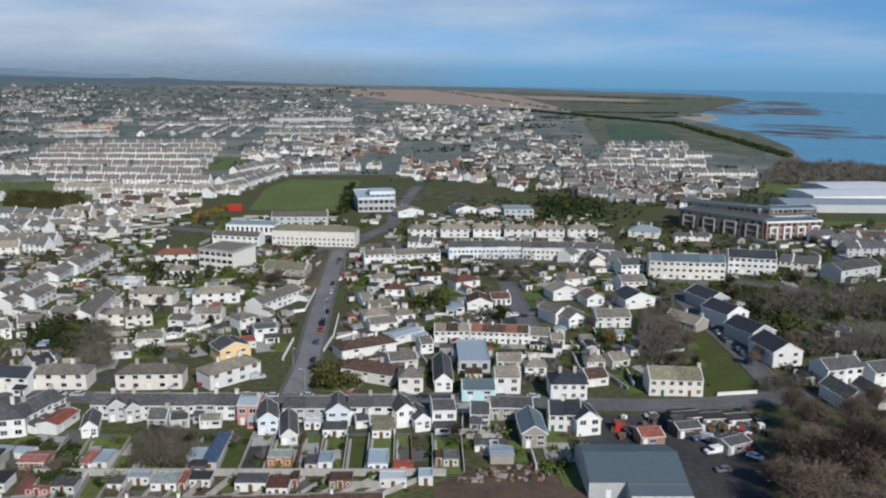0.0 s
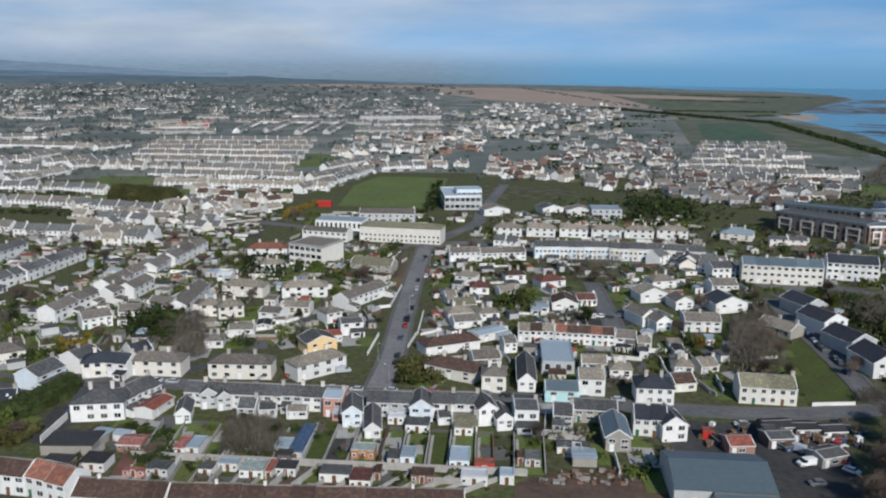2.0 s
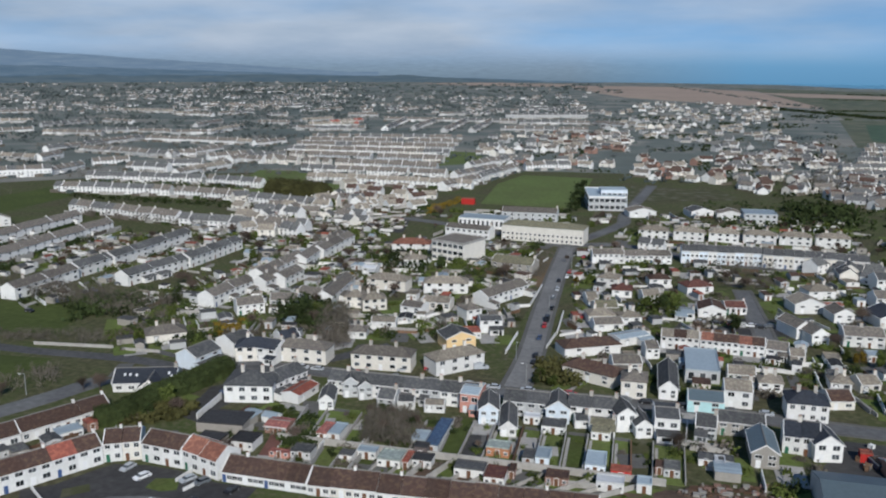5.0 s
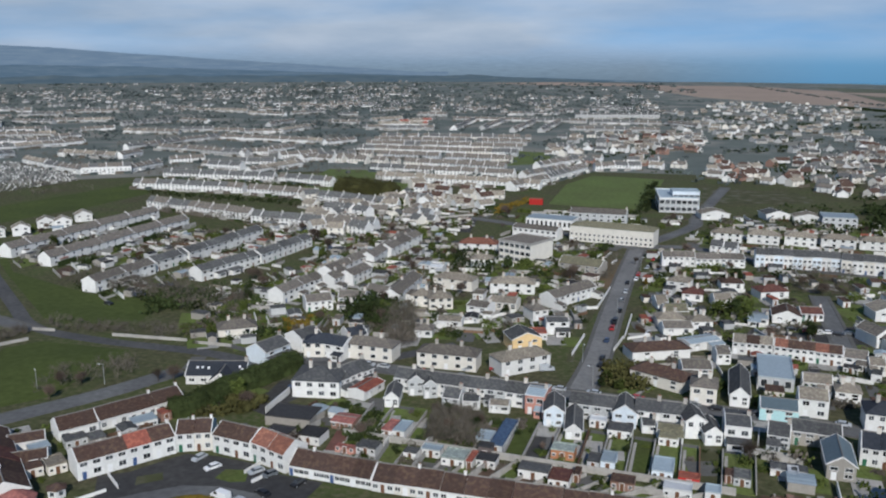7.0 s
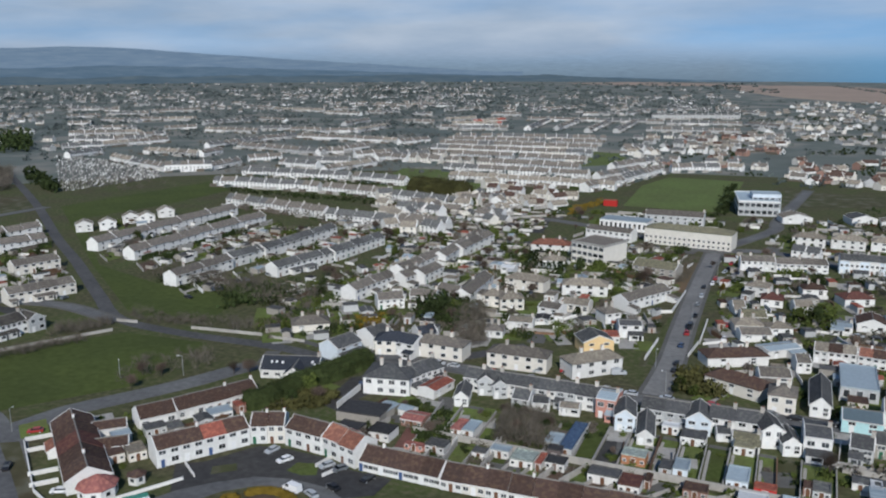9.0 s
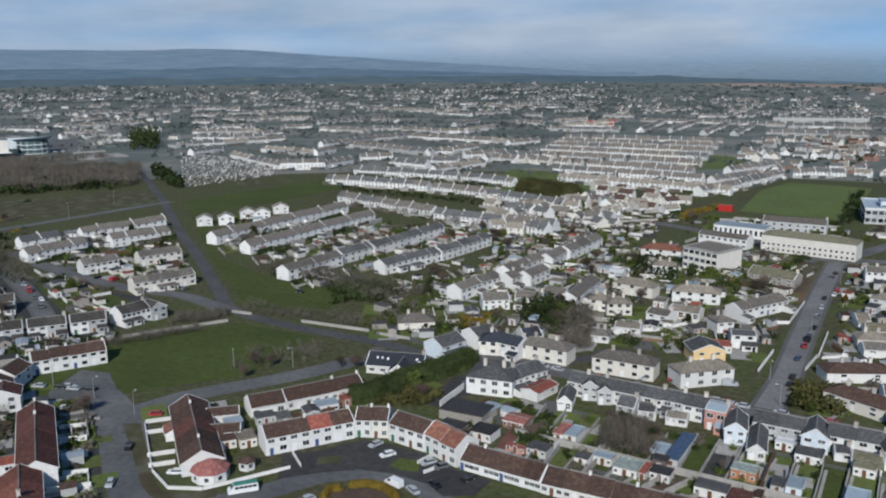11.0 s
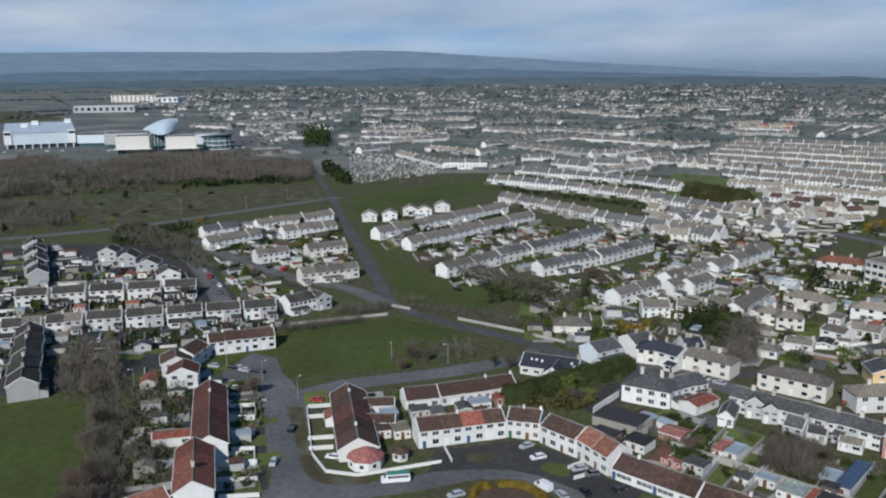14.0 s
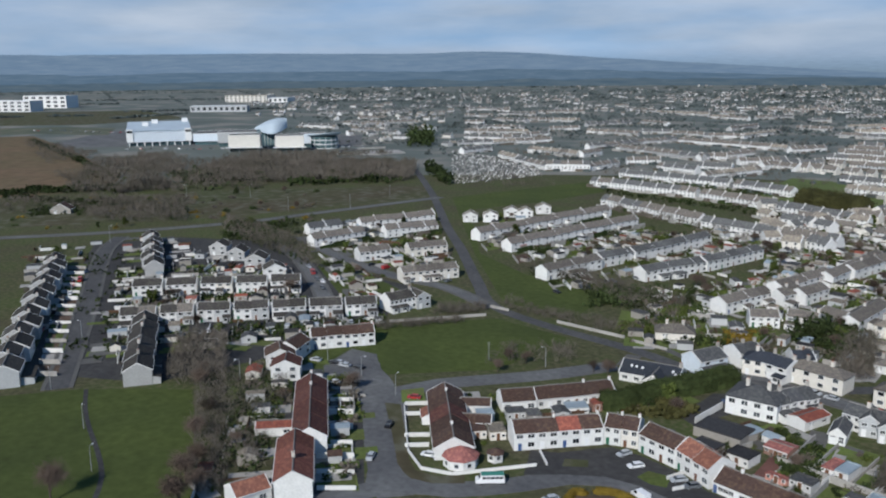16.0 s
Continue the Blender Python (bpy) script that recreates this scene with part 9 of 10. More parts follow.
far_trees("tree_belt", "bare trees among the eastern houses", ((79.6, 727.4), (148.1, 686.1), (213.5, 743.6), (126.9, 856.5)), 520, 324, mat="leaf_wood", size=1.2, height=6.5)
far_trees("tree_belt", "dark trees among the eastern houses", ((65.3, 676.5), (144.9, 670.6), (199.0, 707.9), (106.7, 787.6)), 150, 325, mat="leaf_dark", size=1.1, height=5.0)
far_trees("tree_belt", "bare trees by the modern flats", ((167.6, 673.2), (204.0, 692.6), (218.5, 744.2), (188.5, 740.6)), 130, 326, mat="leaf_wood", size=1.2, height=6.0)
take(96.6, 282.1, -95.7, 52.5, 12)

# gardens
take(-131.0, 207.0, 78, 34, 11)
take(-149.5, 139.0, 60, 16, 12)
take(-120.0, 160.0, 0, 40, 14)
take(-140.0, 150.0, 55, 30, 9)
sheet("lane", [(-134.5, 199.0), (-128.5, 197.0), (-125.5, 212.0), (-131.0, 228.0), (-138.0, 222.0)], "tarmac", 0.06, "dark tarmac parking lane beside the tall hedge", "lane")
car(-131.0, 219.0, 70, "blue")
shed(-106.8, 187.1, 1.3, 6.5, 6, 2.4, "white", "black", "flat")
shed(-116.0, 185.5, 1.3, 7.0, 5, 2.2, "stone", "black", "flat")
shed(-102.7, 198.7, 1.3, 6.7, 6, 2.3, "brick", "rose", "gable")
shed(-95.1, 183.5, 1.3, 5.7, 2, 1.7, "pink", "rose", "flat")
shed(-89.7, 186.0, 1.3, 5.3, 4.5, 2.0, "grey", "slate", "flat")
shed(-88.8, 198.7, 1.3, 3.1, 7, 2.3, "white", "rose", "flat")
shed(-85.6, 199.3, 1.3, 3.4, 7, 2.3, "white", "sheet", "flat")
shed(-77.7, 186.4, 1.3, 3.4, 3, 2.2, "white", "slate", "flat")
shed(-73.2, 189.8, 1.3, 5.0, 3, 2.2, "white", "sheet", "flat")
shed(-66.3, 188.4, 1.3, 6.1, 6, 2.3, "white", "mint", "flat")
shed(-58.2, 189.5, 1.3, 5.1, 4, 2.3, "white", "black", "flat")
shed(-61.9, 188.5, 1.3, 1.5, 6, 2.2, "white", "red", "flat")
shed(-62.4, 201.1, 1.3, 3.8, 6, 2.5, "grey", "sheet", "flat")
shed(-60.1, 194.4, 1.3, 3.6, 3, 3.0, "dark", "black", "flat")
shed(-58.3, 204.7, 1.3, 3.4, 17, 2.4, "grey", "cobalt", "flat")
shed(-41.1, 201.0, 1.3, 5.9, 4.5, 2.6, "orange", "mint", "flat")
shed(-45.5, 188.0, 1.3, 7.4, 4.5, 2.4, "white", "slate", "flat")
shed(-38.7, 186.4, 1.3, 5.0, 6, 2.4, "white", "maroon", "flat")
shed(-35.3, 190.1, 1.3, 1.5, 4, 2.2, "brick", "brown", "flat")
shed(-32.7, 198.7, 1.3, 3.0, 5, 2.3, "grey", "slate", "flat")
shed(-29.2, 200.0, 1.3, 3.5, 6, 2.4, "blue", "sheet", "flat")
shed(-15.9, 200.5, 1.3, 5.0, 8, 2.5, "blue", "sheet", "flat")
shed(-9.4, 196.6, 1.3, 4.8, 3, 2.4, "red", "red", "flat")
shed(-0.4, 202.3, 1.3, 1.8, 3.5, 2.2, "brick", "brown", "flat")
shed(2.6, 202.4, 1.3, 3.8, 5, 2.3, "grey", "lead", "flat")
shed(10.8, 210.7, 1.4, 3.3, 4, 2.0, "white", "slate", "gable")
shed(14.2, 208.7, 1.4, 2.4, 4.5, 2.3, "white", "white", "flat")
shed(-11.5, 190.3, 1.3, 6.4, 4, 2.4, "white", "white", "flat")
shed(-3.6, 191.9, 1.3, 3.5, 4, 2.4, "white", "sheet", "flat")
shed(-24.2, 189.8, 1.3, 5.4, 4, 2.2, "brick", "brown", "flat")
shed(-29.3, 219.0, 1.3, 6.5, 5, 2.5, "white", "slate", "flat")
shed(-16.4, 218.6, 1.3, 5.0, 4.5, 2.5, "white", "moss", "flat")
shed(-36.1, 223.1, 1.3, 4.3, 3, 2.3, "white", "white", "flat")
# the plots behind the street: lane end and house end of each boundary
EDGES = [(-98.4, -101.3), (-92.6, -95.0), (-82.6, -84.3), (-76.0, -77.2), (-69.2, -70.2), (-63.9, -64.6), (-55.9, -57.3), (-50.7, -51.6), (-44.6, -45.4), (-36.4, -37.6),
         (-31.1, -32.1), (-24.6, -25.6), (-18.9, -19.6), (-11.8, -12.8), (-7.0, -8.2), (-1.9, -2.4), (6.0, 5.6)]
COVER = "lawn lawn lawn lawn grass grass grass tarmac lawn lawn lawn lawn lawn lawn common lawn".split()
for k, (u, v) in enumerate(EDGES):
    y0, y1 = 194.3 + (u + 100) * 0.02, (214.0 if u < -56 else 217.0)
    garden_wall(u, y0 + 0.4, v, y1, 1.1 if k % 3 else 1.5, "timber" if k % 5 == 4 else "concrete")
    if k + 1 < len(EDGES):
        LEVEL[0] += 0.0001
        u1, v1, m = *EDGES[k + 1], COVER[k]
        sheet("lawn" if m != "tarmac" else "garden_paving", [(u + 0.3, y0), (u1 - 0.3, y0), (v1 - 0.3, y1 + 3), (v + 0.3, y1 + 3)], m, LEVEL[0] + 0.03,
              "narrow green lawn between garden walls" if m != "tarmac" else "dark paved back yard between garden walls", "lawn" if m != "tarmac" else "paving")
        if m == "lawn":            # a paved strip behind the house and a worn path down one side
            sheet("garden_paving", [(v + 0.3, y1 + 0.6), (v1 - 0.3, y1 + 0.6), (v1 - 0.3, y1 + 2.6), (v + 0.3, y1 + 2.6)], "pavement", LEVEL[0] + 0.06, "grey paving behind the house", "paving")
            sheet("garden_paving", [(u + 0.5, y0 + 1), (u + 1.3, y0 + 1), (v + 1.3, y1 - 1.3), (v + 0.5, y1 - 1.3)], "concrete", LEVEL[0] + 0.06, "narrow concrete garden path", "path")
sheet("yard", [(-100.9, 182.4), (-103.6, 195.4), (-98.1, 195.2), (-92.5, 184.2)], "red_paving", LEVEL[0] + 0.1, "dull red paved back yard", "yard")
garden_wall(-128.4, 197.9, -129.8, 214.0, 2.0, "trim")
greenery(((-76.0, 197.0), (-64.5, 197.0), (-65.0, 216.0), (-78.0, 216.0)), 34, 4, 411, kinds="dark dark green brown", size=(1.2, 2.6), height=(4.0, 7.0))
greenery(((-116.0, 202.0), (-103.0, 202.0), (-106.0, 211.0), (-112.0, 209.0)), 22, 1, 412, kinds="dark brown green", size=(0.8, 2.0), height=(3.0, 5.0))
greenery(((-98.0, 185.0), (-92.5, 186.5), (-92.5, 192.0), (-97.5, 193.0)), 9, 0, 413, kinds="green dark", size=(1.2, 2.2))
plots(-95.3, 179.0, -10.0, 183.5, 1.5, 193.1, -98.4, 190.8, 17, 42, sheds=0, green=2, walls="concrete")
plots(-292.9, 64.3, -460.7, 124.2, -454.4, 131.0, -287.9, 69.8, 14, 141, sheds=0, walls="trim concrete", green=0)
plots(-319.1, 100.5, -270.9, 187.3, -263.4, 182.1, -308.5, 96.2, 14, 142, sheds=0, walls="concrete", green=3)
plots(-369.6, 123.7, -328.0, 185.8, -319.5, 180.9, -358.8, 119.4, 10, 143, sheds=1, walls="concrete", green=3)
plots(-183.8, 111.1, -219.0, 133.1, -214.2, 138.7, -179.8, 115.8, 4, 144, sheds=0, walls="trim", green=4)
plots(-164.6, 95.2, -186.2, 108.3, -179.8, 115.8, -158.4, 102.5, 3, 145, sheds=0, walls="trim", green=4)
plots(-264.6, 281.1, -260.8, 369.8, -249.6, 359.0, -251.6, 272.9, 10, 146, sheds=1, walls="trim concrete", green=3)
plots(-319.2, 310.2, -321.0, 421.4, -305.5, 406.7, -304.8, 300.3, 9, 147, sheds=1, walls="trim concrete", green=3)
plots(-352.2, 317.4, -354.4, 437.7, -338.9, 424.4, -337.8, 308.6, 9, 148, sheds=1, walls="trim concrete", green=3)
backyards(((-139.9, 275.2), (-57.4, 289.8), (-71.1, 464.3), (-189.6, 443.6)), 77, 313, 323, 200)
greenery(((-139.9, 275.2), (-57.4, 289.8), (-71.1, 464.3), (-189.6, 443.6)), 492, 40, 300)
backyards(((-30.6, 252.4), (64.8, 255.1), (97.6, 450.9), (-49.8, 443.6)), 133, 427, 296, 201)
greenery(((-30.6, 252.4), (64.8, 255.1), (97.6, 450.9), (-49.8, 443.6)), 492, 40, 301)
backyards(((63.7, 250.3), (130.8, 257.0), (197.0, 399.3), (99.5, 418.2)), 20, 60, 83, 202)
greenery(((63.7, 250.3), (130.8, 257.0), (197.0, 399.3), (99.5, 418.2)), 387, 56, 302)
backyards(((-175.4, 223.9), (-102.8, 261.0), (-179.4, 438.3), (-225.8, 302.4)), 62, 228, 215, 203)
greenery(((-175.4, 223.9), (-102.8, 261.0), (-179.4, 438.3), (-225.8, 302.4)), 492, 40, 303)
backyards(((-344.4, 314.6), (-210.5, 350.6), (-283.3, 431.5), (-424.5, 393.1)), 60, 270, 124, 204)
greenery(((-344.4, 314.6), (-210.5, 350.6), (-283.3, 431.5), (-424.5, 393.1)), 265, 20, 304)
backyards(((-285.7, 87.5), (-261.2, 184.6), (-352.3, 242.8), (-426.0, 140.5)), 77, 313, 188, 205)
greenery(((-285.7, 87.5), (-261.2, 184.6), (-352.3, 242.8), (-426.0, 140.5)), 120, 14, 305, size=(0.6, 2.0))
backyards(((-418.8, 144.0), (-363.7, 191.6), (-430.0, 188.8), (-495.3, 187.9)), 16, 90, 24, 221)
backyards(((-344.7, 198.0), (-303.1, 262.1), (-445.6, 369.8), (-474.2, 274.2)), 56, 228, 135, 206)
greenery(((-344.7, 198.0), (-303.1, 262.1), (-445.6, 369.8), (-474.2, 274.2)), 210, 20, 306)
backyards(((-181.0, 70.8), (-153.0, 103.7), (-234.4, 155.7), (-260.3, 125.7)), 30, 90, 83, 207)
greenery(((-181.0, 70.8), (-153.0, 103.7), (-234.4, 155.7), (-260.3, 125.7)), 173, 14, 307)
backyards(((-159.8, 118.9), (-103.8, 166.6), (-137.6, 220.5), (-199.2, 148.8)), 12, 30, 14, 208)
greenery(((-159.8, 118.9), (-103.8, 166.6), (-137.6, 220.5), (-199.2, 148.8)), 50, 5, 308, size=(0.6, 1.7))
backyards(((-311.4, 57.7), (-288.9, 92.5), (-506.3, 182.3), (-517.1, 120.7)), 30, 150, 60, 209)
greenery(((-311.4, 57.7), (-288.9, 92.5), (-506.3, 182.3), (-517.1, 120.7)), 30, 6, 309, size=(0.6, 1.5))
backyards(((-111.7, 161.7), (-77.4, 202.0), (-95.2, 243.4), (-123.5, 210.4)), 5, 14, 30, 210)
greenery(((-111.7, 161.7), (-77.4, 202.0), (-95.2, 243.4), (-123.5, 210.4)), 40, 5, 310, size=(0.6, 1.6))
backyards(((-103.5, 181.8), (2.8, 184.1), (3.1, 219.5), (-112.0, 216.6)), 0, 8, 8, 211)
greenery(((-103.5, 181.8), (2.8, 184.1), (3.1, 219.5), (-112.0, 216.6)), 100, 5, 311, kinds="green dark dark brown", size=(0.5, 1.3), height=(3.0, 5.0))
backyards(((3.0, 208.9), (36.6, 193.9), (44.4, 240.7), (3.2, 239.6)), 9, 24, 28, 212)
greenery(((3.0, 208.9), (36.6, 193.9), (44.4, 240.7), (3.2, 239.6)), 61, 6, 312)
backyards(((-44.4, 450.9), (94.4, 450.7), (111.8, 600.1), (-55.5, 566.2)), 62, 256, 135, 213)
greenery(((-44.4, 450.9), (94.4, 450.7), (111.8, 600.1), (-55.5, 566.2)), 210, 24, 313)
backyards(((83.3, 394.3), (216.1, 400.1), (295.3, 555.4), (116.8, 544.9)), 45, 90, 83, 214)
greenery(((83.3, 394.3), (216.1, 400.1), (295.3, 555.4), (116.8, 544.9)), 309, 28, 314)
backyards(((-113.3, 408.4), (-47.6, 423.8), (-68.3, 576.7), (-165.5, 548.5)), 15, 60, 62, 215)
greenery(((-113.3, 408.4), (-47.6, 423.8), (-68.3, 576.7), (-165.5, 548.5)), 132, 24, 315)
backyards(((-196.3, 343.7), (-167.6, 418.1), (-165.5, 548.5), (-292.0, 520.7)), 56, 256, 161, 216)
greenery(((-196.3, 343.7), (-167.6, 418.1), (-165.5, 548.5), (-292.0, 520.7)), 304, 30, 316)
backyards(((-250.4, 377.5), (-173.4, 445.0), (-232.6, 588.4), (-301.9, 465.5)), 56, 228, 135, 217)
greenery(((-250.4, 377.5), (-173.4, 445.0), (-232.6, 588.4), (-301.9, 465.5)), 234, 20, 317)
greenery(((-567.5, 114.0), (-469.2, 279.7), (-602.3, 360.3), (-749.7, 154.0)), 90, 14, 68, kinds="brown brown gold dark")

# large bare trees
tree(103.4, 218.4, 15.0, "bare", 0, 0.0, 1.15)
tree(114.6, 222.4, 15.0, "bare", 1, 40.0, 1.15)
tree(103.3, 233.8, 12.0, "bare", 2, 80.0, 1.15)
tree(128.6, 234.5, 13.0, "bare", 3, 120.0, 1.15)
tree(89.4, 192.1, 18.0, "bare", 4, 160.0, 1.15)
tree(95.3, 186.6, 20.0, "bare", 5, 200.0, 1.15)
tree(106.3, 195.4, 19.0, "bare", 6, 240.0, 1.15)
tree(90.0, 204.4, 12.0, "bare", 7, 280.0, 1.15)
tree(97.6, 201.3, 14.0, "bare", 8, 320.0, 1.15)
tree(111.1, 211.5, 13.0, "bare", 9, 360.0, 1.15)
tree(112.2, 198.6, 15.0, "bare", 10, 400.0, 1.15)
tree(82.2, 186.4, 13.0, "bare", 11, 440.0, 1.15)
tree(88.8, 181.2, 15.0, "bare", 12, 480.0, 1.15)
tree(99.5, 184.0, 16.0, "bare", 13, 520.0, 1.15)
tree(95.6, 214.6, 9.0, "bare", 14, 560.0, 1.15)
tree(106.5, 211.4, 11.0, "bare", 15, 600.0, 1.15)
tree(115.4, 205.0, 13.0, "bare", 16, 640.0, 1.15)
tree(83.0, 173.5, 17.0, "bare", 17, 680.0, 1.15)
tree(93.7, 166.8, 18.0, "bare", 18, 720.0, 1.15)
tree(80.9, 191.9, 8.0, "bare", 19, 760.0, 1.15)
tree(111.8, 187.0, 15.0, "bare", 20, 800.0, 1.15)
tree(102.0, 195.3, 12.0, "bare", 21, 840.0, 1.15)
tree(124.6, 226.4, 9.0, "bare", 22, 880.0, 1.15)
tree(85.9, 301.0, 10.0, "bare", 1, 0.0, 1.1)
tree(85.1, 314.7, 9.0, "bare", 2, 30.0, 1.1)
tree(89.4, 294.7, 8.0, "bare", 3, 60.0, 1.1)
tree(77.2, 291.2, 8.0, "bare", 4, 90.0, 1.1)
tree(107.0, 277.3, 7.0, "bare", 5, 120.0, 1.1)
tree(31.5, 392.0, 8.0, "bare", 6, 150.0, 1.1)
tree(24.0, 402.9, 8.0, "bare", 7, 180.0, 1.1)
tree(-53.4, 423.5, 5.0, "bare", 8, 210.0, 1.1)
tree(-40.6, 411.7, 5.0, "bare", 9, 240.0, 1.1)
tree(111.1, 283.2, 7.0, "bare", 10, 270.0, 1.1)
tree(-4.3, 346.8, 9.0, "dark", 0, 0.0, 1.1)
tree(-10.4, 351.0, 7.0, "green", 1, 50.0, 1.1)
tree(0.5, 351.4, 7.0, "green", 2, 100.0, 1.1)
tree(-143.3, 293.3, 8.0, "dark", 3, 150.0, 1.1)
tree(-139.7, 296.6, 9.0, "dark", 4, 200.0, 1.1)
tree(-136.0, 300.1, 8.0, "green", 5, 250.0, 1.1)
tree(-151.5, 299.5, 6.0, "dark", 6, 300.0, 1.1)
tree(-133.6, 307.0, 6.0, "green", 7, 350.0, 1.1)
tree(-39.4, 257.0, 5.0, "green", 8, 400.0, 1.1)
tree(-35.1, 252.2, 5.0, "green", 9, 450.0, 1.1)
tree(-40.4, 252.1, 4.0, "dark", 10, 500.0, 1.1)
tree(62.6, 300.2, 6.0, "gold", 11, 550.0, 1.1)
tree(59.0, 303.4, 5.0, "green", 12, 600.0, 1.1)
tree(-145.0, 359.3, 5.0, "gold", 13, 650.0, 1.1)
tree(-43.2, 383.5, 4.0, "gold", 14, 700.0, 1.1)
tree(-246.0, 101.7, 9.0, "bare", 2, 0.0, 1.1)
tree(-211.1, 84.6, 9.0, "bare", 3, 70.0, 1.1)
tree(-187.8, 72.3, 11.0, "bare", 4, 140.0, 1.1)
tree(-200.7, 44.3, 12.0, "bare", 5, 210.0, 1.1)
tree(-223.1, 94.2, 8.0, "bare", 6, 280.0, 1.1)
tree(-194.6, 78.2, 9.0, "bare", 7, 350.0, 1.1)
tree(-175.7, 65.8, 12.0, "bare", 8, 420.0, 1.1)
tree(-195.4, 183.8, 6.0, "bare", 9, 490.0, 1.1)
tree(-169.7, 209.5, 7.0, "bare", 10, 560.0, 1.1)
tree(-174.5, 208.0, 6.0, "bare", 11, 630.0, 1.1)
tree(-255.0, 106.6, 7.0, "bare", 12, 700.0, 1.1)
tree(-201.0, 194.4, 6.0, "bare", 13, 770.0, 1.1)
tree(-195.1, 196.8, 6.0, "bare", 14, 840.0, 1.1)

# parked cars and lamps
parked(-43.6, 260.9, -51.2, 388.4, 9, 170, 0.5)
parked(-49.1, 388.5, -44.4, 450.9, 6, 71, 0.8)
parked(-126.8, 244.0, 38.4, 246.8, 14, 272, 0.5)
parked(-227.4, 150.9, -244.7, 143.7, 5, 73, 1.0)
parked(-336.0, 76.8, -439.5, 125.2, 8, 77, 1.5)
parked(-375.7, 216.3, -319.8, 195.1, 5, 78, 1.5)
parked(106.6, 338.5, 107.8, 279.6, 9, 79, 0.5)
parked(68.7, 220.4, 84.3, 206.8, 5, 181, 1.5)
parked(8.7, 334.8, 41.4, 336.0, 6, 81, 1.5)
parked(-85.6, 250.8, -57.6, 261.5, 5, 82, 2.0)
parked(-34.5, 303.6, -41.8, 424.0, 6, 83, 2.5)
car(-122.3, 163.4, 65, "white")
car(-111.7, 151.6, -10, "white", True)
car(-106.1, 151.4, -25, "silver")
car(-103.4, 156.4, -20, "black")
car(-110.9, 165.4, 62, "silver")
car(-106.9, 165.2, 62, "grey")
car(-97.9, 163.6, 75, "black")
car(-128.6, 166.6, 80, "silver")
car(-124.6, 134.5, 70, "silver")
parked(-252.4, 272.0, -241.3, 349.7, 9, 85, 2.0, along=False)
parked(-356.2, 238.4, -298.3, 250.8, 6, 86, 2.0, along=False)
parked(-313.2, 103.1, -268.7, 181.7, 9, 87, 2.0, along=False)
post(-246.0, 115.4)
post(-242.1, 146.7)
post(-221.6, 147.0)
post(-205.5, 189.2)
post(-188.7, 199.9)
post(-239.0, 63.5)
post(-210.7, 56.8)
post(-277.5, 65.1)
post(-325.3, 89.2)
post(-201.5, 146.1)
post(-611.1, 304.9, 10.0)
post(-646.0, 266.9, 10.0)
post(-503.9, 159.5, 10.0)
post(-511.0, 333.5, 10.0)
post(-530.7, 293.6, 10.0)
post(-535.8, 387.0, 10.0)
post(-43.1, 252.0)
post(-48.1, 332.6)
post(-50.3, 272.4)
post(-49.1, 411.3)

# shopping centre and cemetery
shopping_centre()
block(-2406.7, 443.9, -2267.5, 556.1, 50, 26, "white", "white", 3, 9, "white industrial hall far inland", "industrial_hall", parapet="frame_white")
block(-2513.7, 600.9, -2406.9, 681.1, 50, 32, "white", "white", 3, 6, "white industrial hall far inland", "industrial_hall", parapet="frame_white")
block(-2444.2, 1154.1, -2333.2, 1236.7, 60, 20, "cream", "tan", 3, 10, "pale industrial hall far inland", "industrial_hall")
block(-2311.6, 1228.6, -2263.0, 1266.1, 60, 14, "white", "white", 1, 4, "white industrial hall far inland", "industrial_hall")
block(-1939.7, 825.6, -1860.1, 931.2, 40, 14, "grey", "white", 1, 10, "long low pale building far inland", "industrial_hall")
parked(-1092.2, 373.8, -903.6, 609.8, 26, 82, 6.0)
parked(-1556.4, 383.8, -1392.4, 474.4, 16, 83, 6.0)
cemetery(((-557.3, 469.1), (-547.1, 570.9), (-623.2, 641.4), (-788.5, 664.1)), 26, 44, 84)

# landmarks near by
bus(-140.4, 129.8, 52.0)
# front gardens and verges at the head of the cul-de-sac
sheet("road", [(-231.8, 140.5), (-234.3, 154.8), (-229.2, 159.5), (-215.2, 151.4), (-211.2, 150.7), (-196.2, 137.9), (-177.3, 125.4), (-161.2, 117.1), (-153.5, 116.1), (-145.8, 114.3), (-157.1, 103.8), (-165.7, 110.9), (-180.3, 119.6), (-201.2, 133.3), (-212.9, 137.7), (-221.0, 134.3)], "asphalt", 0.14, "wide grey asphalt head of the cul-de-sac", "road")
sheet("yard", [(-238.7, 142.8), (-247.6, 160.4), (-236.6, 163.6), (-226.6, 157.5), (-220.7, 154.2), (-218.3, 139.5), (-222.5, 133.3)], "asphalt", 0.135, "grey asphalt parking pad before the houses", "yard")
sheet("lawn", [(-208.9, 125.3), (-201.1, 132.5), (-191.1, 126.6), (-198.3, 118.9)], "lawn", 0.075, "small green front lawn beside the road", "lawn")
sheet("lawn", [(-192.8, 112.0), (-186.6, 120.4), (-179.7, 115.8), (-186.1, 107.8)], "lawn", 0.075, "small green front lawn beside the road", "lawn")
sheet("lawn", [(-171.6, 99.6), (-165.5, 107.3), (-157.9, 103.0), (-165.4, 96.0)], "lawn", 0.075, "small green front lawn beside the road", "lawn")
garden_wall(-185.1, 106.8, -179.5, 115.3, 0.9, "trim")
garden_wall(-179.5, 115.3, -172.5, 110.7, 0.8, "trim")
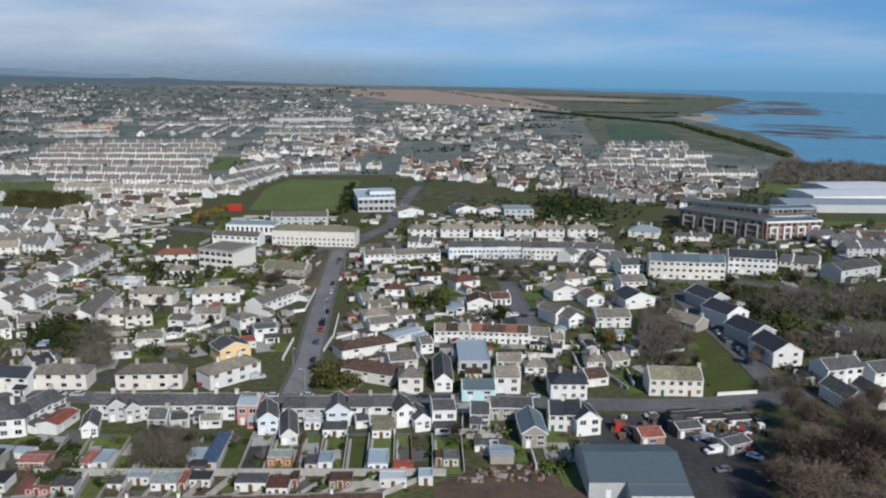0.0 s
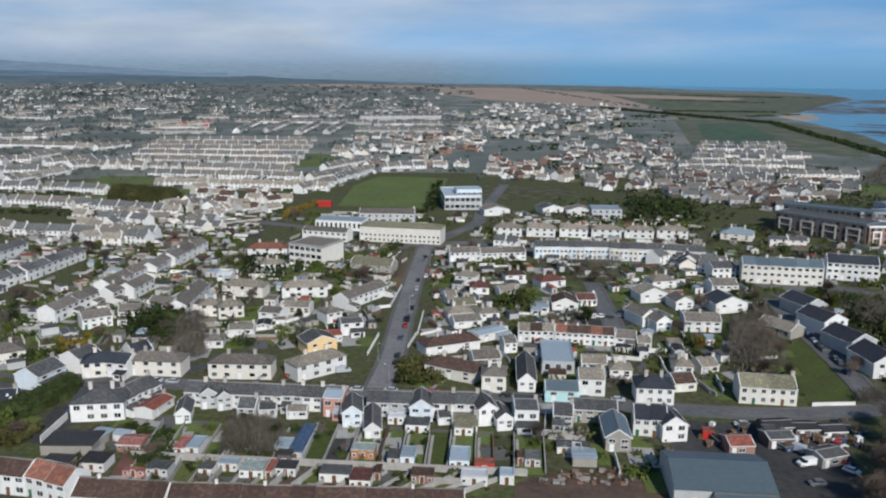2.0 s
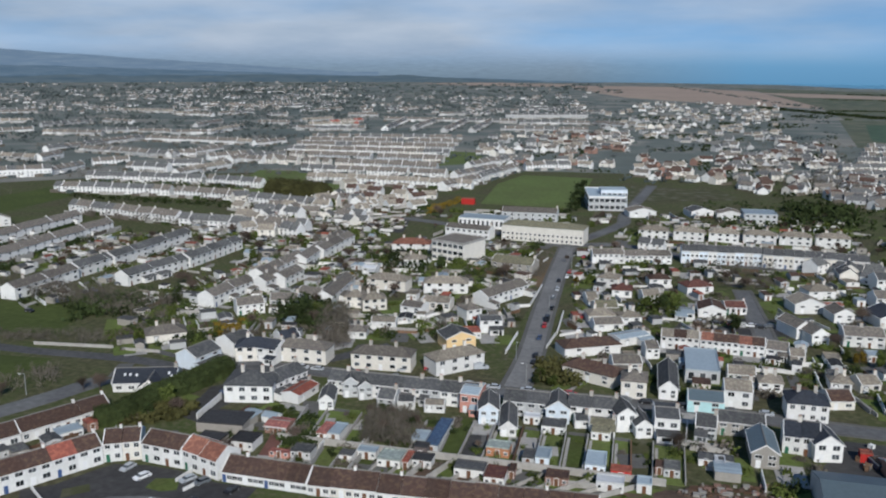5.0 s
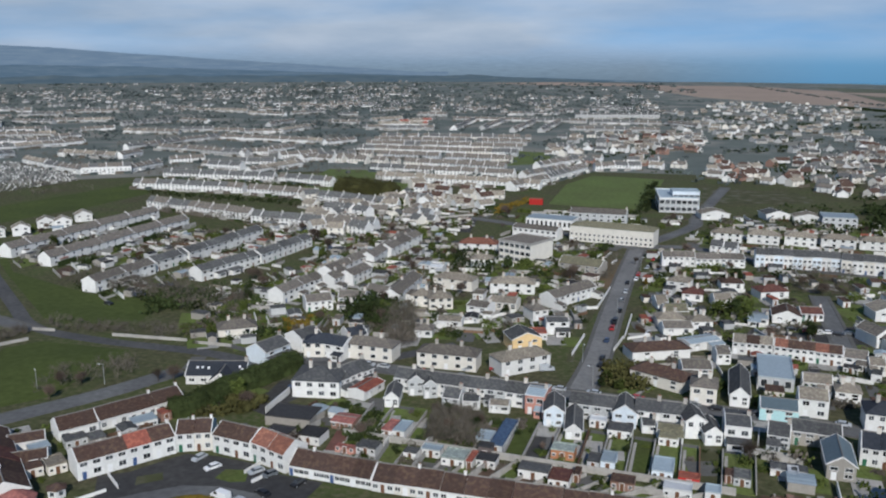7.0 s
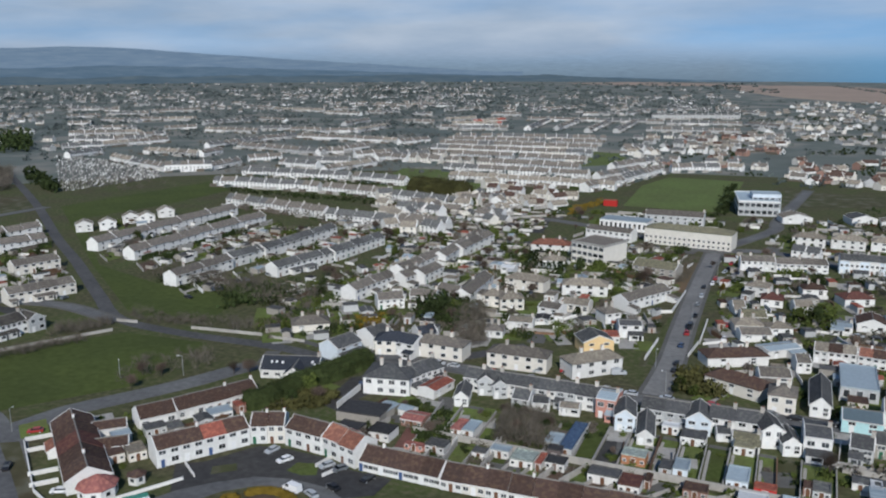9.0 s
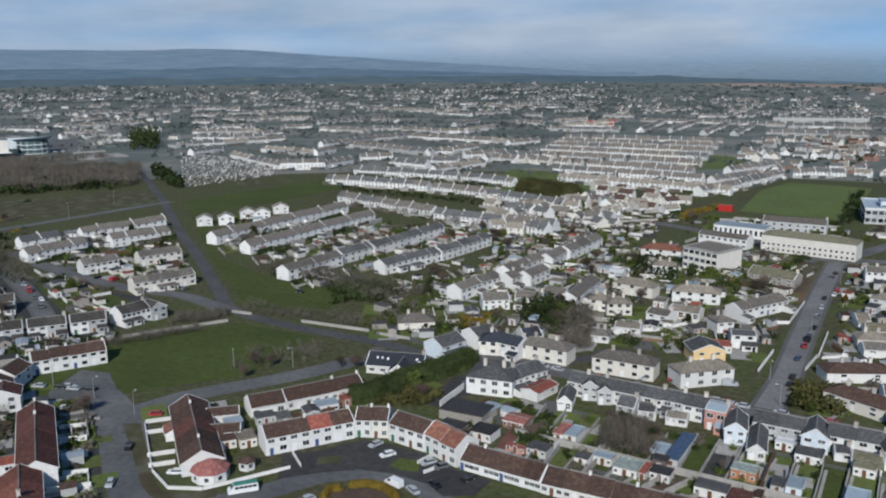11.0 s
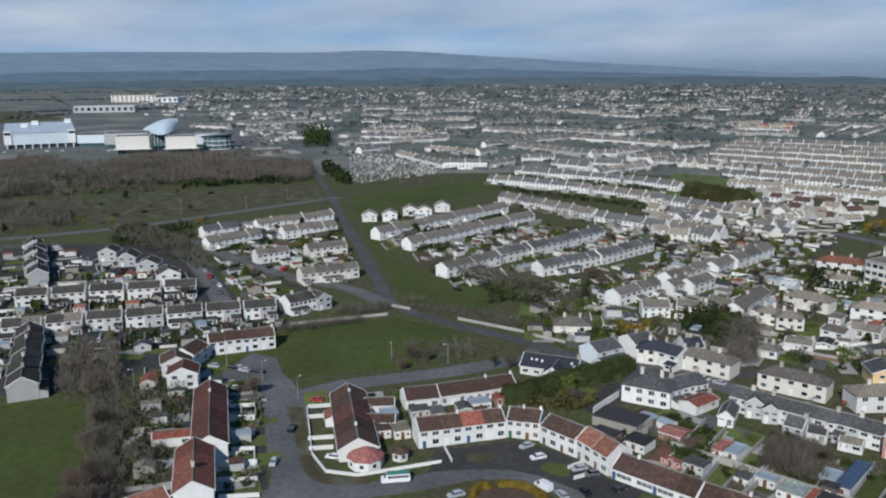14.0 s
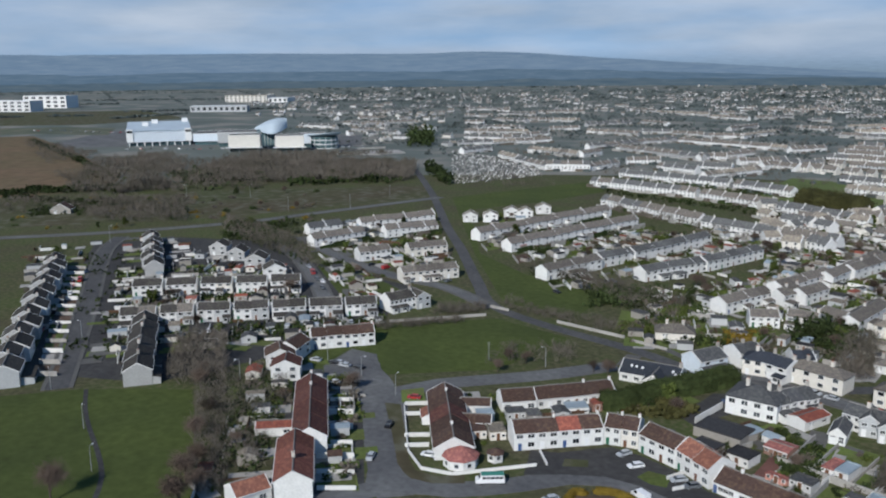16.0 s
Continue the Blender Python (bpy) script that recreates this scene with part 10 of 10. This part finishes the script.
garden_wall(-197.1, 118.2, -193.1, 122.8, 0.7, "trim")
sheet("verge", [(-198.8, 139.9), (-194.5, 142.8), (-176.2, 130.9), (-163.3, 122.4), (-157.6, 120.0), (-151.8, 122.0), (-147.5, 127.8), (-144.2, 124.9), (-149.4, 118.7), (-156.1, 116.1), (-163.8, 118.8), (-179.1, 128.3)], "common", 0.075, "worn olive grass verge outside the garden wall", "verge")
sheet("lawn", [(-203.8, 149.9), (-200.6, 156.5), (-190.8, 149.5), (-195.5, 144.0)], "lawn", 0.08, "green corner lawn beside the long bungalow", "lawn")
car(-161.4, 127.4, 30, "white")
car(-195.3, 148.6, 40, "red")
car(-192.3, 118.8, 40, "black")
car(-170.4, 115.1, 130, "silver")
car(-183.7, 130.6, 130, "black")
car(-222.1, 136.7, 30, "white")
pavilion(-152.8, 131.0, 4.6, 2.6, "rose", "white sun room with a pink-red many-sided roof", "sun_room")
pavilion(-148.7, 139.3, 2.2, 2.2, "brown", "small white garden house with a brown pointed roof", "garden_house", 6)
block(-150.8, 585.5, -141.4, 586.1, 4, 4, "red", "red", 0, 1, "bright red container beside the school pitch", "container")
block(65.5, 220.8, 69.7, 220.9, 6, 3.2, "dark", "slate", 1, 2, "dark open-fronted store in the yard", "store")
strip("path", [(-270.1, 73.7), (-253.6, 68.3), (-237.9, 64.7), (-221.5, 61.7), (-205.9, 57.8), (-194.2, 52.0)], 1.3, "tarmac", 0.09, "dark narrow tarmac path across the field", "path")
garden_wall(-264.7, 189.8, -246.4, 225.2, 1.1, "concrete")
garden_wall(-221.0, 240.0, -201.0, 242.9, 1.1, "concrete")
garden_wall(-201.0, 242.9, -190.6, 244.4, 1.1, "concrete")
garden_wall(-186.3, 243.3, -171.7, 244.6, 1.1, "concrete")
garden_wall(-254.3, 235.0, -245.0, 236.7, 1.1, "concrete")
garden_wall(-378.4, 276.5, -323.2, 257.0, 1.2, "concrete")
garden_wall(-167.4, 125.0, -157.0, 121.3, 0.8, "trim")
garden_wall(-157.0, 121.3, -149.5, 125.3, 0.8, "trim")
garden_wall(-149.5, 125.3, -139.2, 145.0, 0.8, "trim")
garden_wall(-192.6, 142.7, -167.4, 125.0, 0.8, "trim")
garden_wall(-193.2, 143.4, -188.6, 149.4, 1.1, "trim")
garden_wall(-187.1, 138.8, -182.7, 144.6, 1.1, "trim")
garden_wall(-175.3, 129.9, -171.1, 135.3, 1.1, "trim")
garden_wall(-170.2, 126.0, -166.1, 131.3, 1.1, "trim")
garden_wall(-113.4, 164.1, -112.3, 170.9, 0.9, "trim")
garden_wall(-112.3, 170.9, -106.2, 169.0, 0.9, "trim")
garden_wall(-109.1, 160.4, -106.2, 169.0, 0.9, "trim")
garden_wall(-144.7, 151.6, -137.6, 147.0, 0.9, "trim")
garden_wall(-55.1, 277.9, -55.2, 300.9, 1.2, "trim")
garden_wall(-57.2, 338.8, -57.5, 372.6, 1.2, "trim")
garden_wall(-65.6, 333.6, -57.2, 338.8, 1.2, "trim")
garden_wall(-40.8, 303.4, -42.3, 332.9, 1.2, "trim")
garden_wall(-42.2, 287.2, -41.2, 303.4, 1.2, "trim")
garden_wall(86.7, 250.1, 99.9, 252.3, 1.2, "trim")
garden_wall(-100.7, 192.8, -50.6, 193.9, 1.9, "concrete")
garden_wall(-50.6, 193.9, 1.5, 195.1, 1.9, "concrete")
garden_wall(-112.9, 294.3, -97.9, 302.7, 1.3, "trim")
garden_wall(-97.9, 302.7, -88.0, 321.8, 1.3, "trim")
garden_wall(-211.5, 489.0, -173.8, 527.7, 1.5, "concrete")
thicket("undergrowth", "dark overgrown bushes at the end of the hedge", ((-149.0, 188.0), (-133.0, 196.0), (-134.0, 206.0), (-146.0, 206.0)), 170, 1.0, 2.4, "leaf_olive", 431)
tree(-137.0, 201.0, 6.0, "bare", 3, 40.0, 1.2)
tree(-143.0, 196.0, 5.0, "dark", 4, 90.0, 1.2)
tall_hedge((-153.0, 186.0), (-149.2, 194.6), (-147.0, 208.0), (-143.0, 222.0), (-140.2, 237.0), wide=7.5, high=5.2, seed=85, mat="leaf_hedge")
far_trees("hedge_belt", "brown and green scrub along the road", ((-252.4, 237.2), (-188.5, 246.8), (-192.2, 258.4), (-257.6, 248.8)), 160, 86, mat="leaf_wood", size=0.7, height=2.6)
far_trees("hedge_belt", "dark scrub below the estate", ((-227.3, 266.0), (-211.7, 283.9), (-225.1, 318.2), (-239.1, 287.2)), 160, 87, size=0.9, height=4.0)
far_trees("hedge_belt", "brown scrub behind the field wall", ((-261.6, 207.7), (-248.8, 227.4), (-255.6, 233.6), (-268.2, 219.1)), 90, 88, mat="leaf_wood", size=0.8, height=3.0)
far_trees("hedge_belt", "bare brown scrub beside the field", ((-182.0, 70.5), (-176.3, 77.2), (-240.7, 107.9), (-246.6, 101.0)), 420, 89, mat="leaf_wood", size=0.6, height=5.0)
far_trees("hedge_belt", "dark trees beside the estate road", ((-460.0, 208.7), (-443.6, 252.3), (-485.6, 276.7), (-509.0, 235.6)), 160, 90, size=1.0, height=6.0)
far_trees("hedge_belt", "brown scrub along the common", ((-673.5, 101.2), (-599.2, 255.8), (-639.8, 273.6), (-764.1, 116.3)), 340, 91, mat="leaf_wood", size=1.2, height=5.0)
tall_hedge((-121.4, 136.5), (-122.6, 139.0), (-123.4, 141.4), (-121.0, 143.2), wide=1.6, high=1.3, seed=92, mat="leaf_gold", leaf=0.45, name="clipped_hedge", label="golden clipped hedge round the turning loop")
tall_hedge((-120.6, 145.4), (-117.6, 148.3), (-114.6, 149.0), (-111.6, 148.7), (-107.4, 146.9), wide=1.8, high=1.3, seed=93, mat="leaf_gold", leaf=0.45, name="clipped_hedge", label="golden clipped hedge round the turning loop")
far_trees("hedge_belt", "green hedges and trees in the gardens", ((-39.6, 252.1), (-25.3, 252.5), (-31.1, 273.0), (-43.6, 272.6)), 190, 94, mat="leaf_olive", size=0.7, height=3.5)
far_trees("hedge_belt", "bare brown trees by the lane", ((69.7, 276.2), (89.0, 282.5), (93.3, 338.0), (79.6, 329.5)), 300, 95, mat="leaf_wood", size=0.7, height=6.5)
far_trees("hedge_belt", "brown bare trees on the sea side of the yard", ((99.6, 251.4), (119.7, 256.7), (124.1, 267.0), (103.2, 261.2)), 120, 96, mat="leaf_wood", size=0.8, height=3.0)
far_trees("hedge_belt", "golden gorse along the school fence", ((-160.8, 538.4), (-151.7, 590.2), (-160.0, 614.9), (-168.6, 559.1)), 110, 97, mat="leaf_gold", size=0.7, height=2.6)
far_trees("hedge_belt", "dark trees beside the pitch", ((-74.6, 565.0), (-66.3, 576.8), (-75.0, 718.7), (-81.7, 700.9)), 120, 98, size=0.9, height=5.0)
far_trees("hedge_belt", "bare brown trees behind the court", ((18.0, 391.4), (45.1, 392.6), (50.0, 438.9), (19.9, 437.4)), 220, 99, mat="leaf_wood", size=0.7, height=4.5)
far_trees("garden_scrub", "dark overgrown garden with bare shrubs", ((-77.2, 196.7), (-62.1, 197.0), (-67.8, 217.0), (-82.5, 216.6)), 420, 151, mat="leaf_wood", size=0.8, height=4.0)
far_trees("garden_scrub", "overgrown garden with green shrubs", ((-76.6, 197.9), (-62.8, 198.2), (-67.5, 215.9), (-81.3, 215.5)), 230, 152, size=0.6, height=3.2)
far_trees("garden_scrub", "dark green shrubs along the garden ends", ((-99.8, 190.8), (-88.8, 191.0), (-96.7, 209.8), (-105.7, 209.6)), 60, 153, size=0.6, height=2.6)
far_trees("garden_scrub", "dense dark evergreen trees in the gardens", ((-142.1, 284.0), (-123.4, 284.6), (-136.8, 317.7), (-154.8, 313.4)), 120, 154, size=0.9, height=6.0)
far_trees("garden_scrub", "bare brown trees in the gardens", ((-120.4, 270.2), (-111.0, 270.5), (-127.8, 314.4), (-138.6, 314.0)), 110, 155, mat="leaf_wood", size=0.9, height=5.5)
far_trees("garden_scrub", "brown and green trees behind the houses", ((-135.8, 379.5), (-116.6, 385.6), (-126.5, 420.0), (-147.8, 419.0)), 110, 156, size=0.9, height=4.5)
far_trees("garden_scrub", "green trees below the office building", ((-99.5, 375.9), (-81.0, 387.1), (-86.7, 415.7), (-108.4, 411.0)), 100, 157, mat="leaf_green", size=0.8, height=4.0)
far_trees("garden_scrub", "green trees in the middle gardens", ((-13.4, 333.9), (2.9, 334.6), (3.0, 370.2), (-12.3, 369.5)), 110, 158, mat="leaf_green", size=0.8, height=5.0)
far_trees("garden_scrub", "brown bank beside the long road", ((-65.6, 387.8), (-59.8, 388.1), (-61.9, 443.0), (-72.4, 442.5)), 120, 159, mat="leaf_wood", size=0.6, height=1.6)
far_trees("garden_scrub", "green hedge on the bend", ((-197.1, 247.4), (-180.3, 256.3), (-188.7, 268.0), (-202.6, 257.7)), 100, 160, mat="leaf_green", size=0.7, height=2.5)
far_trees("garden_scrub", "golden bushes behind the white house", ((-162.4, 262.0), (-154.8, 275.7), (-161.2, 286.6), (-169.6, 277.0)), 60, 161, mat="leaf_gold", size=0.8, height=3.0)
far_trees("garden_scrub", "dark evergreen trees behind the houses", ((-146.8, 284.9), (-129.1, 295.7), (-139.9, 318.7), (-157.3, 304.2)), 110, 162, size=0.9, height=6.0)
far_trees("garden_scrub", "tall bare trees between the gardens", ((-117.3, 258.8), (-109.7, 267.6), (-127.4, 307.3), (-135.4, 298.0)), 150, 163, mat="leaf_wood", size=0.9, height=6.0)
house(-168.4, 176.0, 58, 6.5, 5.0, 2.8, 1.5, "cream", "teal", "gable", 1, 2, 0, "green", label="low cream annexe with a dark green roof", name="annexe")
shed(-164.8, 162.1, 58, 5.5, 4.0, 2.4, "grey", "slate", "flat")
shed(-160.1, 164.8, 58, 4.0, 5.0, 2.4, "stone", "lead", "flat")
shed(-156.5, 172.4, 58, 4.0, 5.0, 2.4, "grey", "slate", "front")
shed(-155.7, 178.2, 58, 6.5, 4.5, 2.4, "white", "sheet", "flat")
shed(-153.5, 184.5, 58, 3.0, 3.5, 2.4, "brick", "red", "flat")
shed(-159.4, 149.6, 58, 4.5, 6.0, 2.4, "cream", "tan", "flat")
shed(-169.5, 154.5, 58, 5.0, 4.0, 2.4, "cream", "sheet", "flat")
shed(-163.1, 145.5, 58, 5.0, 5.0, 2.4, "cream", "brown", "flat")
rubble(((2.9, 191.6), (29.6, 193.7), (30.8, 202.9), (10.1, 197.8)), 140, 100)
backdrop()
finish_far_town()
finish_shrubs()
finish_clutter()
